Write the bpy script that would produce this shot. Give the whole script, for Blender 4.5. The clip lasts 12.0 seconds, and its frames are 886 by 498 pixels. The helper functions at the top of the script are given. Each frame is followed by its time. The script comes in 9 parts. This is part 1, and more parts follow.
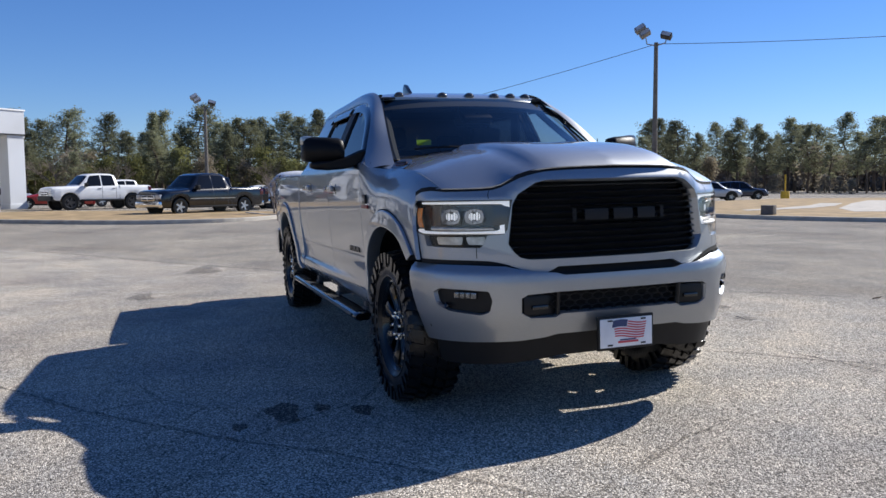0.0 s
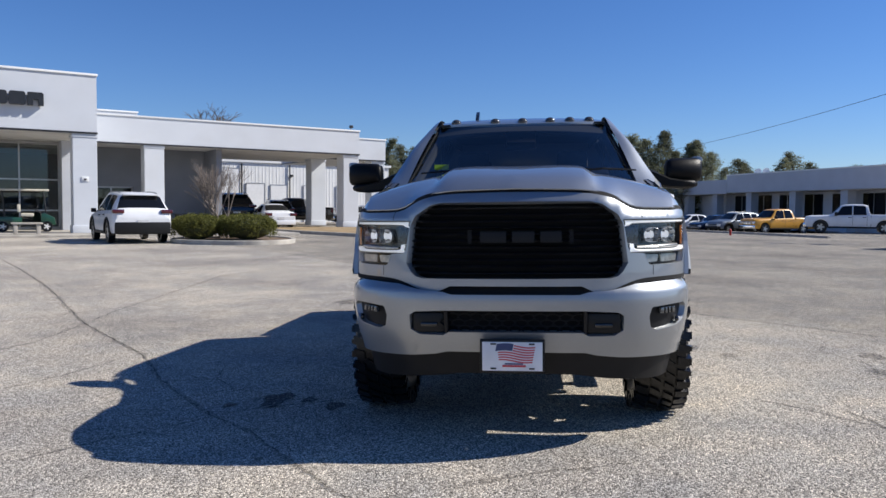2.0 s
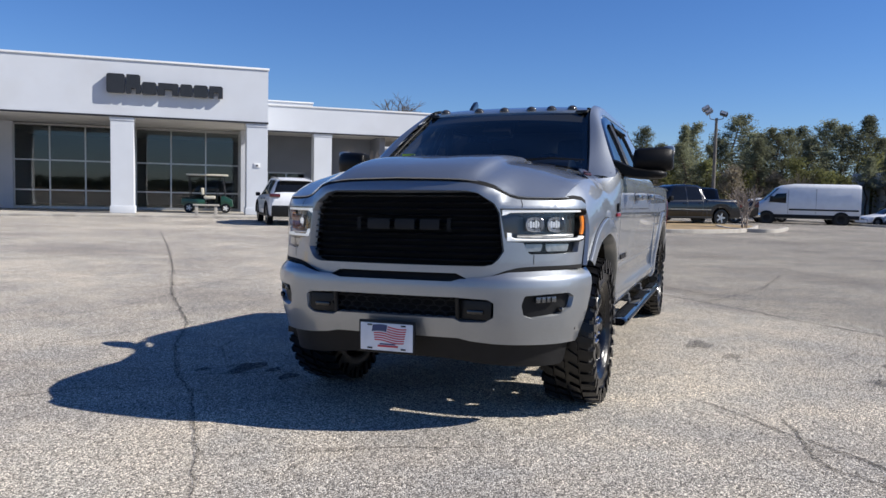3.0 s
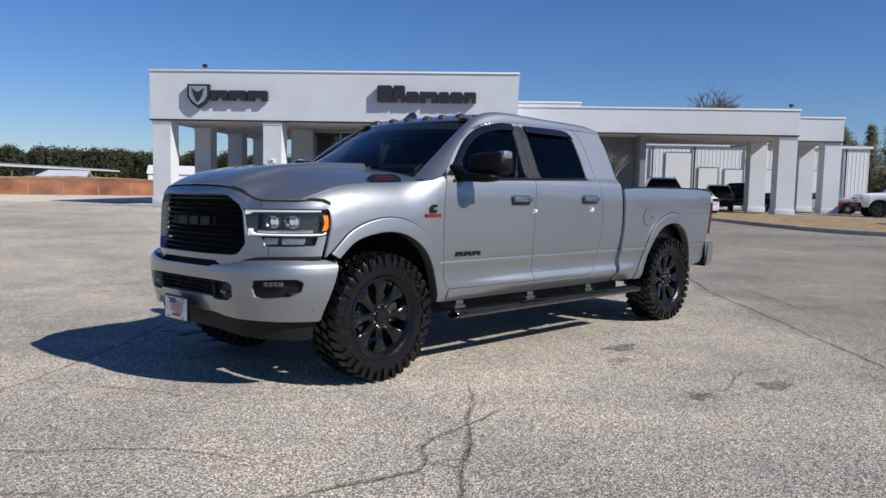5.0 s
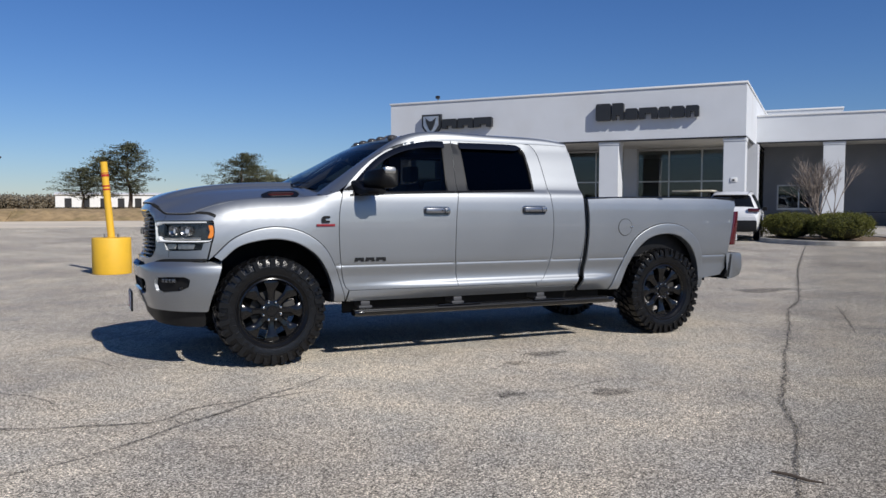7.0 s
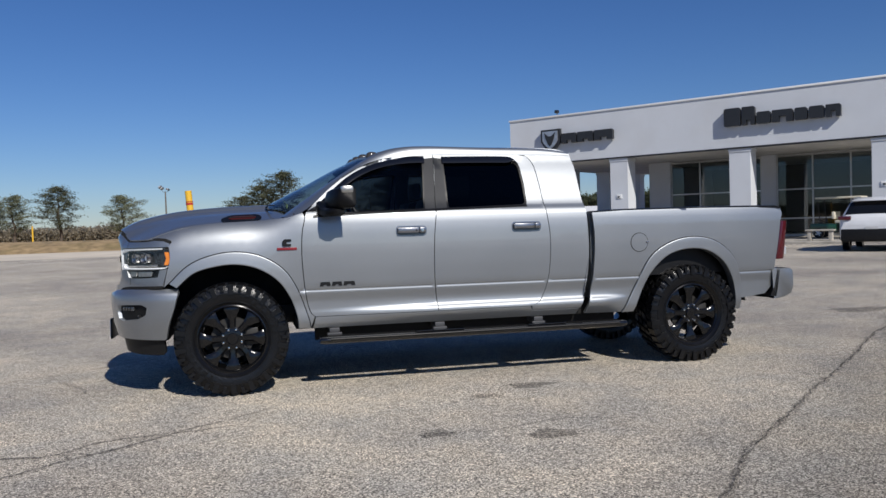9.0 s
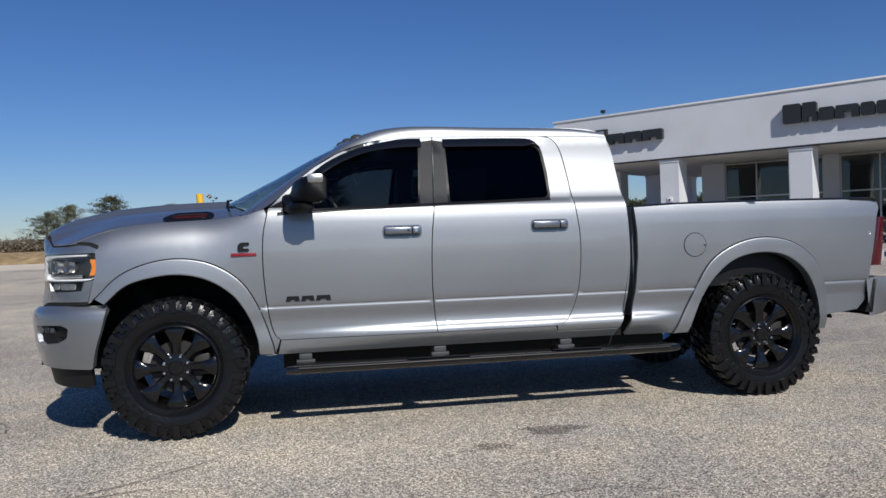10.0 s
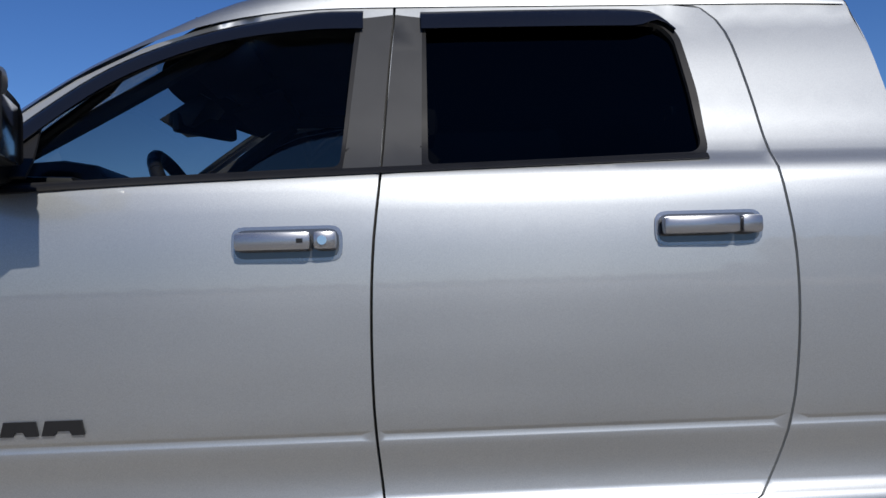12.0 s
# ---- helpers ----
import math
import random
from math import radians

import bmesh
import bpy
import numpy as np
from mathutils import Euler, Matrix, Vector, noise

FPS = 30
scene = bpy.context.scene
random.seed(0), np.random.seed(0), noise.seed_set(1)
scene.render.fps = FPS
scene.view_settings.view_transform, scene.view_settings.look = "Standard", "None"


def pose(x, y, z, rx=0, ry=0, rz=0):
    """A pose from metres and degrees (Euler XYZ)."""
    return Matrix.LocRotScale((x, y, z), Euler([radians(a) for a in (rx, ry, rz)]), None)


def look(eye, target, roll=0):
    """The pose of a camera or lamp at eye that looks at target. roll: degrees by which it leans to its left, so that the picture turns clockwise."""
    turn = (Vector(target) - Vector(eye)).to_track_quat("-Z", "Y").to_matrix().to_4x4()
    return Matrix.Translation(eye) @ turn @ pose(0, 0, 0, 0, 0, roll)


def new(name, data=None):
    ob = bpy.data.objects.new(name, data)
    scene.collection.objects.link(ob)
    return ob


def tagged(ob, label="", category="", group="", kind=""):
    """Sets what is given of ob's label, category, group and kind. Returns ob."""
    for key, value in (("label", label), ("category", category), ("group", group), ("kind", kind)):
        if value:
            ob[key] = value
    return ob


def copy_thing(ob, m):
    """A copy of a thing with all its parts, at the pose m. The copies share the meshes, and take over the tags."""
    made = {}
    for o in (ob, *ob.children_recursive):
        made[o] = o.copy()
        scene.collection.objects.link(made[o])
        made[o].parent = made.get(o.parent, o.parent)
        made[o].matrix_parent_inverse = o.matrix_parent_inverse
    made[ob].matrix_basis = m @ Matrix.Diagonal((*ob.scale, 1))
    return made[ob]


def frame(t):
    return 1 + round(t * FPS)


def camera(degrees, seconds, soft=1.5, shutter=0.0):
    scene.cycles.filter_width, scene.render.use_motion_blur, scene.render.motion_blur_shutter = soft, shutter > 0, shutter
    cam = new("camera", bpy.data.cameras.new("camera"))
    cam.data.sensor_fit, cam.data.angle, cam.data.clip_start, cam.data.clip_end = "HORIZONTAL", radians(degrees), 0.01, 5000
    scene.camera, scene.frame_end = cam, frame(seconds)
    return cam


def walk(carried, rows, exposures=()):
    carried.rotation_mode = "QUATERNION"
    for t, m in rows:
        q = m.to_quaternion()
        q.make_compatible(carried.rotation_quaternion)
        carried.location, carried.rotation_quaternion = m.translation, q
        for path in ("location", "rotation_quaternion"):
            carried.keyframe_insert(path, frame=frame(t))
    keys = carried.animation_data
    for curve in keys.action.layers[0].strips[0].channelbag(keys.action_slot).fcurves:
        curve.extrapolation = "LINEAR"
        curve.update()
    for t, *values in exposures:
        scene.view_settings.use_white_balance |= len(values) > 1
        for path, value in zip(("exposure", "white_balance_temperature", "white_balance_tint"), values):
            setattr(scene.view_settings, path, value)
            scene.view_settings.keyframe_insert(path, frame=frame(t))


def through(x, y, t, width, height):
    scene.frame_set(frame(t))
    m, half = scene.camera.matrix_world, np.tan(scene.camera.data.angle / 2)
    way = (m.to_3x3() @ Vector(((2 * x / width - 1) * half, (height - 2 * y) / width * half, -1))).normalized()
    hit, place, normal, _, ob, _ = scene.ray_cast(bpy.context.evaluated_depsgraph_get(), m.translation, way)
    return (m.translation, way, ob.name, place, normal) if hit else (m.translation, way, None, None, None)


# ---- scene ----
# Camera and its walk: seconds, eye, then yaw, pitch, roll in degrees
cam = camera(60.05, 12.0, 1.5)
PATH = [
    (0, -4.320, 2.147, 1.247, -109.55, -4.63, 0.38),
    (0.5, -4.503, 1.866, 1.272, -104.84, -4.13, 0.41),
    (1, -4.696, 1.327, 1.243, -98.41, -3.47, 0.23),
    (1.5, -4.804, 0.631, 1.250, -90.64, -2.78, -0.35),
    (2, -4.853, -0.106, 1.249, -83.15, -3.01, -0.51),
    (2.5, -4.808, -0.882, 1.261, -76.09, -3.53, -0.79),
    (4.3, -4.061, -3.784, 1.346, -53.96, -5.18, -2.02),
    (4.5, -3.934, -4.121, 1.366, -51.62, -5.10, -1.83),
    (5, -3.490, -4.863, 1.387, -46.14, -4.84, -1.27),
    (5.5, -3.039, -5.582, 1.393, -40.89, -4.42, -0.64),
    (6, -2.531, -6.221, 1.385, -35.55, -4.08, -0.35),
    (6.5, -1.975, -6.744, 1.365, -30.25, -3.77, -0.14),
    (7, -1.385, -7.151, 1.351, -25.27, -3.49, 0.05),
    (7.2, -1.155, -7.268, 1.347, -23.60, -3.41, 0.19),
    (8, -0.540, -7.615, 1.343, -18.65, -2.81, 0.98),
    (8.8, -0.015, -7.402, 1.336, -15.06, -2.08, 1.82),
    (9, 0.160, -7.202, 1.330, -14.24, -1.96, 1.82),
    (9.5, 0.504, -6.652, 1.292, -12.48, -1.73, 2.04),
    (10, 0.796, -5.979, 1.262, -10.67, -1.32, 2.17),
    (10.5, 1.076, -5.273, 1.230, -8.79, -0.67, 2.58),
    (11, 1.307, -4.432, 1.238, -6.89, 0.08, 2.82),
    (11.5, 1.523, -3.618, 1.216, -5.28, 0.89, 2.60),
    (12, 1.739, -2.805, 1.216, -2.87, 0.98, 2.09),
]
EXPOSURE = [(0, 0.45), (1.2, 0.35), (2.0, 0.34), (2.5, 0.37), (4.5, 0.14), (7, -0.15), (9.5, -0.28), (11, -0.20), (11.5, -0.18), (12, -0.05)]
walk(cam, [(t, pose(x, y, z, 90 + p, r, w)) for t, x, y, z, w, p, r in PATH], EXPOSURE)

# Clear winter sky and one sun
SUN_TO = Vector((0.32, -1.25, 1.03)).normalized()
world = bpy.data.worlds.new("sky")
scene.world = world
world.use_nodes = True
_n = world.node_tree.nodes
_sky = _n.new("ShaderNodeTexSky")
_sky.sky_type = "NISHITA"
_sky.sun_disc = False
_sky.sun_elevation = math.asin(SUN_TO.z)
_sky.sun_rotation = math.atan2(SUN_TO.x, SUN_TO.y)
_sky.air_density, _sky.dust_density, _sky.ozone_density = 1.0, 0.0, 4.0
_n["Background"].inputs["Strength"].default_value = 0.069
_hsv = _n.new("ShaderNodeHueSaturation")
_hsv.inputs["Saturation"].default_value = 1.15
_tint = _n.new("ShaderNodeMix")
_tint.data_type, _tint.blend_type = "RGBA", "MULTIPLY"
_tint.inputs["Factor"].default_value = 1.0
_tint.inputs[7].default_value = (0.80, 0.94, 1.29, 1)
world.node_tree.links.new(_sky.outputs[0], _hsv.inputs["Color"])
world.node_tree.links.new(_hsv.outputs[0], _tint.inputs[6])
world.node_tree.links.new(_tint.outputs[2], _n["Background"].inputs["Color"])
_sun = new("sun", bpy.data.lights.new("sun", "SUN"))
_sun.data.energy, _sun.data.angle, _sun.data.color = 5.0, radians(0.53), (1.0, 0.955, 0.89)
_sun.matrix_world = look((0, 0, 30), Vector((0, 0, 30)) - SUN_TO)

# ---------------------------------------------------------------- materials
def material(name, color, rough=0.6, metal=0.0, vary=0.12, scale=6.0, bump=0.0, bump_scale=40.0, coat=0.0,
             dirt=None, dirt_amount=0.0, dirt_scale=1.2, spec=0.5, random=0.0):
    """A plain surface with variation at two scales, optional stains and fine relief."""
    m = bpy.data.materials.new(name)
    m.use_nodes = True
    nt = m.node_tree
    b = nt.nodes["Principled BSDF"]
    link = nt.links.new
    tc = nt.nodes.new("ShaderNodeTexCoord")
    big = nt.nodes.new("ShaderNodeTexNoise")
    big.inputs["Scale"].default_value, big.inputs["Detail"].default_value = scale, 6
    link(tc.outputs["Object"], big.inputs["Vector"])
    ramp = nt.nodes.new("ShaderNodeValToRGB")
    c = Vector(color)
    lo, hi = c * (1 - vary), c * (1 + vary)
    ramp.color_ramp.elements[0].position, ramp.color_ramp.elements[1].position = 0.3, 0.7
    ramp.color_ramp.elements[0].color = (*lo, 1)
    ramp.color_ramp.elements[1].color = (*[min(v, 1) for v in hi], 1)
    link(big.outputs["Fac"], ramp.inputs["Fac"])
    out = ramp.outputs["Color"]
    if random:
        info = nt.nodes.new("ShaderNodeObjectInfo")
        hsv = nt.nodes.new("ShaderNodeHueSaturation")
        mr = nt.nodes.new("ShaderNodeMapRange")
        mr.inputs["To Min"].default_value, mr.inputs["To Max"].default_value = 1 - random, 1 + random
        link(info.outputs["Random"], mr.inputs["Value"])
        link(mr.outputs[0], hsv.inputs["Value"])
        link(out, hsv.inputs["Color"])
        out = hsv.outputs["Color"]
    if dirt:
        dn = nt.nodes.new("ShaderNodeTexNoise")
        dn.inputs["Scale"].default_value, dn.inputs["Detail"].default_value = dirt_scale, 8
        link(tc.outputs["Object"], dn.inputs["Vector"])
        dr = nt.nodes.new("ShaderNodeMapRange")
        dr.inputs["From Min"].default_value, dr.inputs["From Max"].default_value = 0.48, 0.72
        dr.inputs["To Max"].default_value = dirt_amount
        link(dn.outputs["Fac"], dr.inputs["Value"])
        mix = nt.nodes.new("ShaderNodeMix")
        mix.data_type = "RGBA"
        link(dr.outputs[0], mix.inputs["Factor"])
        link(out, mix.inputs[6])
        mix.inputs[7].default_value = (*dirt, 1)
        out = mix.outputs[2]
    link(out, b.inputs["Base Color"])
    b.inputs["Roughness"].default_value, b.inputs["Metallic"].default_value = rough, metal
    b.inputs["Specular IOR Level"].default_value = spec
    if coat:
        b.inputs["Coat Weight"].default_value, b.inputs["Coat Roughness"].default_value = coat, 0.03
    if bump:
        bn = nt.nodes.new("ShaderNodeTexNoise")
        bn.inputs["Scale"].default_value, bn.inputs["Detail"].default_value = bump_scale, 5
        link(tc.outputs["Object"], bn.inputs["Vector"])
        bp = nt.nodes.new("ShaderNodeBump")
        bp.inputs["Strength"].default_value, bp.inputs["Distance"].default_value = min(bump, 1), 0.01
        link(bn.outputs["Fac"], bp.inputs["Height"])
        link(bp.outputs[0], b.inputs["Normal"])
    return m


def glass(name, tint=(1, 1, 1), rough=0.0, mirror=0.07):
    """Thin window glass: a tinted see-through pane with a mirror coat."""
    m = bpy.data.materials.new(name)
    m.use_nodes = True
    nt = m.node_tree
    nt.nodes.remove(nt.nodes["Principled BSDF"])
    t = nt.nodes.new("ShaderNodeBsdfTransparent")
    t.inputs[0].default_value = (*tint, 1)
    g = nt.nodes.new("ShaderNodeBsdfGlossy")
    g.inputs["Roughness"].default_value = rough
    f = nt.nodes.new("ShaderNodeLayerWeight")
    f.inputs["Blend"].default_value = 0.5
    p5 = nt.nodes.new("ShaderNodeMath")
    p5.operation = "POWER"
    p5.inputs[1].default_value = 5.0
    ma = nt.nodes.new("ShaderNodeMath")
    ma.operation = "MULTIPLY_ADD"
    ma.inputs[1].default_value, ma.inputs[2].default_value = 1 - mirror, mirror
    nt.links.new(f.outputs["Facing"], p5.inputs[0])
    nt.links.new(p5.outputs[0], ma.inputs[0])
    mix = nt.nodes.new("ShaderNodeMixShader")
    nt.links.new(ma.outputs[0], mix.inputs[0])
    nt.links.new(t.outputs[0], mix.inputs[1])
    nt.links.new(g.outputs[0], mix.inputs[2])
    nt.links.new(mix.outputs[0], nt.nodes["Material Output"].inputs["Surface"])
    return m


def foliage(name, color, vary=0.4, scale=0.8, random=0.3, through=0.5):
    """Leaves that let part of the light through."""
    m = material(name, color, 0.8, vary=vary, scale=scale, random=random, spec=0.15)
    nt = m.node_tree
    b = nt.nodes["Principled BSDF"]
    tr = nt.nodes.new("ShaderNodeBsdfTranslucent")
    nt.links.new(b.inputs["Base Color"].links[0].from_socket, tr.inputs["Color"])
    mix = nt.nodes.new("ShaderNodeMixShader")
    mix.inputs[0].default_value = through
    nt.links.new(b.outputs[0], mix.inputs[1])
    nt.links.new(tr.outputs[0], mix.inputs[2])
    nt.links.new(mix.outputs[0], nt.nodes["Material Output"].inputs["Surface"])
    return m


def emitter(name, color, strength):
    m = bpy.data.materials.new(name)
    m.use_nodes = True
    b = m.node_tree.nodes["Principled BSDF"]
    b.inputs["Base Color"].default_value = (*color, 1)
    b.inputs["Emission Color"].default_value = (*color, 1)
    b.inputs["Emission Strength"].default_value = strength
    return m


def asphalt_material():
    """Aged asphalt: exposed pale aggregate, large weathering patches, oil stains."""
    m = bpy.data.materials.new("aged_asphalt")
    m.use_nodes = True
    nt = m.node_tree
    link = nt.links.new
    b = nt.nodes["Principled BSDF"]
    tc = nt.nodes.new("ShaderNodeTexCoord")

    def noise_node(scale, detail=4, rough=0.55):
        n = nt.nodes.new("ShaderNodeTexNoise")
        n.inputs["Scale"].default_value, n.inputs["Detail"].default_value = scale, detail
        n.inputs["Roughness"].default_value = rough
        link(tc.outputs["Object"], n.inputs["Vector"])
        return n.outputs["Fac"]

    def ramp_node(src, stops):
        r = nt.nodes.new("ShaderNodeValToRGB")
        els = r.color_ramp.elements
        while len(els) < len(stops):
            els.new(0.5)
        for e, (p, c) in zip(els, stops):
            e.position, e.color = p, (*c, 1)
        link(src, r.inputs["Fac"])
        return r.outputs["Color"]

    def mixed(kind, fac, a, c):
        x = nt.nodes.new("ShaderNodeMix")
        x.data_type, x.blend_type = "RGBA", kind
        if isinstance(fac, float):
            x.inputs["Factor"].default_value = fac
        else:
            link(fac, x.inputs["Factor"])
        link(a, x.inputs[6])
        link(c, x.inputs[7])
        return x.outputs[2]

    vor = nt.nodes.new("ShaderNodeTexVoronoi")
    vor.inputs["Scale"].default_value = 155
    link(tc.outputs["Object"], vor.inputs["Vector"])
    sep = nt.nodes.new("ShaderNodeSeparateColor")
    link(vor.outputs["Color"], sep.inputs[0])
    stones = ramp_node(sep.outputs[0], [(0.0, (0.050, 0.047, 0.043)), (0.28, (0.225, 0.210, 0.191)), (0.65, (0.432, 0.402, 0.360)), (1.0, (1.0, 0.94, 0.85))])
    patches = ramp_node(noise_node(0.35, 6), [(0.3, (0.72, 0.71, 0.71)), (0.5, (0.98, 0.97, 0.95)), (0.7, (1.22, 1.19, 1.12))])
    col = mixed("MULTIPLY", 1.0, stones, patches)
    tint = ramp_node(noise_node(1.7, 5), [(0.35, (0.88, 0.89, 0.90)), (0.65, (1.1, 1.06, 1.0))])
    col = mixed("MULTIPLY", 1.0, col, tint)
    fine = ramp_node(noise_node(30, 3), [(0.3, (0.78, 0.78, 0.78)), (0.7, (1.2, 1.2, 1.2))])
    col = mixed("MULTIPLY", 0.35, col, fine)
    # a later, darker pour lies beyond the long seam across the lot
    dot = nt.nodes.new("ShaderNodeVectorMath")
    dot.operation = "DOT_PRODUCT"
    dot.inputs[1].default_value = (0.626, -0.780, 0.0)
    link(tc.outputs["Object"], dot.inputs[0])
    add = nt.nodes.new("ShaderNodeMath")
    add.operation = "MULTIPLY_ADD"
    add.inputs[1].default_value = 1.3
    link(noise_node(0.8, 4), add.inputs[0])
    link(dot.outputs["Value"], add.inputs[2])
    pour = nt.nodes.new("ShaderNodeMapRange")
    pour.inputs["From Min"].default_value, pour.inputs["From Max"].default_value = 4.85, 5.6
    link(add.outputs[0], pour.inputs["Value"])
    darker = ramp_node(pour.outputs[0], [(0.0, (1.0, 1.0, 1.0)), (1.0, (0.74, 0.74, 0.735))])
    col = mixed("MULTIPLY", 1.0, col, darker)
    # pale worn wheel tracks
    worn = ramp_node(noise_node(0.12, 5, 0.6), [(0.42, (0.93, 0.93, 0.93)), (0.62, (1.10, 1.09, 1.06))])
    col = mixed("MULTIPLY", 1.0, col, worn)
    link(col, b.inputs["Base Color"])
    b.inputs["Roughness"].default_value = 0.88
    b.inputs["Diffuse Roughness"].default_value = 0.22
    b.inputs["Specular IOR Level"].default_value = 0.12
    bp = nt.nodes.new("ShaderNodeBump")
    bp.inputs["Strength"].default_value, bp.inputs["Distance"].default_value = 0.75, 0.006
    link(vor.outputs["Distance"], bp.inputs["Height"])
    bp.invert = True
    link(bp.outputs[0], b.inputs["Normal"])
    return m


ASPHALT = asphalt_material()
CONCRETE = material("concrete", (0.42, 0.39, 0.34), 0.85, vary=0.18, scale=3, bump=0.3, dirt=(0.2, 0.18, 0.15), dirt_amount=0.5)
DRY_GRASS = material("dry_grass", (0.315, 0.222, 0.115), 0.95, vary=0.35, scale=1.5, bump=0.6, bump_scale=30, dirt=(0.16, 0.13, 0.05), dirt_amount=0.7, dirt_scale=0.6)
EARTH = material("red_earth", (0.27, 0.105, 0.050), 0.95, vary=0.5, scale=0.5, bump=0.8, bump_scale=3, dirt=(0.16, 0.11, 0.06), dirt_amount=0.7, dirt_scale=0.35)
STUCCO = material("painted_stucco", (0.63, 0.655, 0.685), 0.8, vary=0.035, scale=0.7, bump=0.25, bump_scale=60, dirt=(0.5, 0.49, 0.47), dirt_amount=0.25, dirt_scale=0.5)
STUCCO_GREY = material("grey_stucco", (0.50, 0.52, 0.56), 0.8, vary=0.05, scale=0.7, bump=0.25, bump_scale=60)
SOFFIT = material("soffit_plaster", (0.55, 0.54, 0.52), 0.85, vary=0.08, scale=1.0)
WHITE_METAL = material("white_sheet_metal", (0.75, 0.75, 0.73), 0.5, vary=0.04, scale=1.5)
ROOF_EDGE = material("white_coping", (0.82, 0.82, 0.8), 0.4, vary=0.03)
DARK_TRIM = material("dark_metal_trim", (0.02, 0.02, 0.022), 0.45, vary=0.2)
ALU = material("mullion_aluminium", (0.45, 0.45, 0.45), 0.35, 0.8)
SIGN_BLACK = material("sign_black", (0.025, 0.026, 0.028), 0.35, vary=0.1)
SIGN_SILVER = material("sign_silver", (0.55, 0.56, 0.58), 0.3, 0.7)
SHOP_GLASS = glass("shop_glass", (0.62, 0.66, 0.66))
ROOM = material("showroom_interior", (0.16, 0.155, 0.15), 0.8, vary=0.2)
YELLOW = material("yellow_paint", (0.78, 0.46, 0.03), 0.6, vary=0.1, scale=3, bump=0.15, dirt=(0.45, 0.27, 0.05), dirt_amount=0.35, dirt_scale=3)
RED_BAND = material("red_band", (0.45, 0.03, 0.02), 0.6)
WOOD_POLE = material("weathered_pole", (0.15, 0.135, 0.115), 0.85, vary=0.25, scale=4, bump=0.4)
GALV = material("galvanised_steel", (0.25, 0.26, 0.27), 0.45, 0.6)
BARK = material("pine_bark", (0.10, 0.075, 0.055), 0.95, vary=0.3, scale=5, bump=0.8, bump_scale=15)
PALE_BARK = material("pale_bark", (0.24, 0.20, 0.17), 0.9, vary=0.2, scale=8)
NEEDLES = foliage("pine_needles", (0.205, 0.215, 0.135), random=0.35)
NEEDLES_FAR = foliage("far_pine_needles", (0.105, 0.12, 0.07), scale=0.15)
TWIGS = material("bare_twigs", (0.17, 0.14, 0.11), 0.9, vary=0.3, scale=1.0, random=0.2)
SHRUB_LEAF = foliage("shrub_leaves", (0.15, 0.155, 0.045), scale=5, random=0.1)
RUBBER = material("tyre_rubber", (0.0045, 0.0045, 0.005), 0.28, vary=0.3, scale=12, bump=0.25, bump_scale=60, spec=0.40)
CAR_GLASS = material("dark_car_glass", (0.008, 0.009, 0.011), 0.04, spec=0.35, vary=0.05)
CHROME = material("chrome", (0.75, 0.75, 0.76), 0.12, 1.0, vary=0.03)
RIM_SILVER = material("rim_silver", (0.5, 0.51, 0.52), 0.3, 0.8)
PLASTIC = material("black_plastic", (0.010, 0.010, 0.0105), 0.5, vary=0.15, scale=10, spec=0.25)
TAIL_RED = material("tail_lamp_red", (0.075, 0.004, 0.008), 0.10, vary=0.15, coat=0.8)
LAMP_CLEAR = material("far_lamp_lens", (0.55, 0.56, 0.57), 0.15, 0.3)

# ---------------------------------------------------------------- builders
def mesh_ob(name, bm, mat, parent=None, label="", smooth=None):
    me = bpy.data.meshes.new(name)
    bm.to_mesh(me)
    bm.free()
    me.materials.append(mat)
    if smooth:
        for p in me.polygons:
            p.use_smooth = True
        if smooth < 180:
            me.set_sharp_from_angle(angle=radians(smooth))
    ob = new(name, me)
    ob.parent = parent
    if label:
        ob["label"] = label
    return ob


def part(name, bm, mat, parent, label="", smooth=40):
    return mesh_ob(name, bm, mat, parent, label, smooth)


def thing(name, m, label, category, group="", kind=""):
    e = new(name)
    e.empty_display_size = 0.2
    e.matrix_world = m
    return tagged(e, label, category, group, kind)


def box(bm, x0, x1, y0, y1, z0, z1, bevel=0.0, m=None):
    """A box with optional rounded edges, added to bm."""
    r = bmesh.ops.create_cube(bm, size=1.0)
    vs = r["verts"]
    for v in vs:
        v.co = Vector(((x0 + x1) / 2 + v.co.x * (x1 - x0), (y0 + y1) / 2 + v.co.y * (y1 - y0), (z0 + z1) / 2 + v.co.z * (z1 - z0)))
    if bevel:
        es = list({e for v in vs for e in v.link_edges})
        r = bmesh.ops.bevel(bm, geom=es, offset=bevel, segments=2, affect="EDGES", profile=0.6)
        vs = list({v for f in r["faces"] for v in f.verts} | {v for v in vs if v.is_valid})
    if m is not None:
        for v in vs:
            v.co = m @ v.co
    return bm


def boxes(*rows, bevel=0.0):
    bm = bmesh.new()
    for r in rows:
        box(bm, *r, bevel=bevel)
    return bm


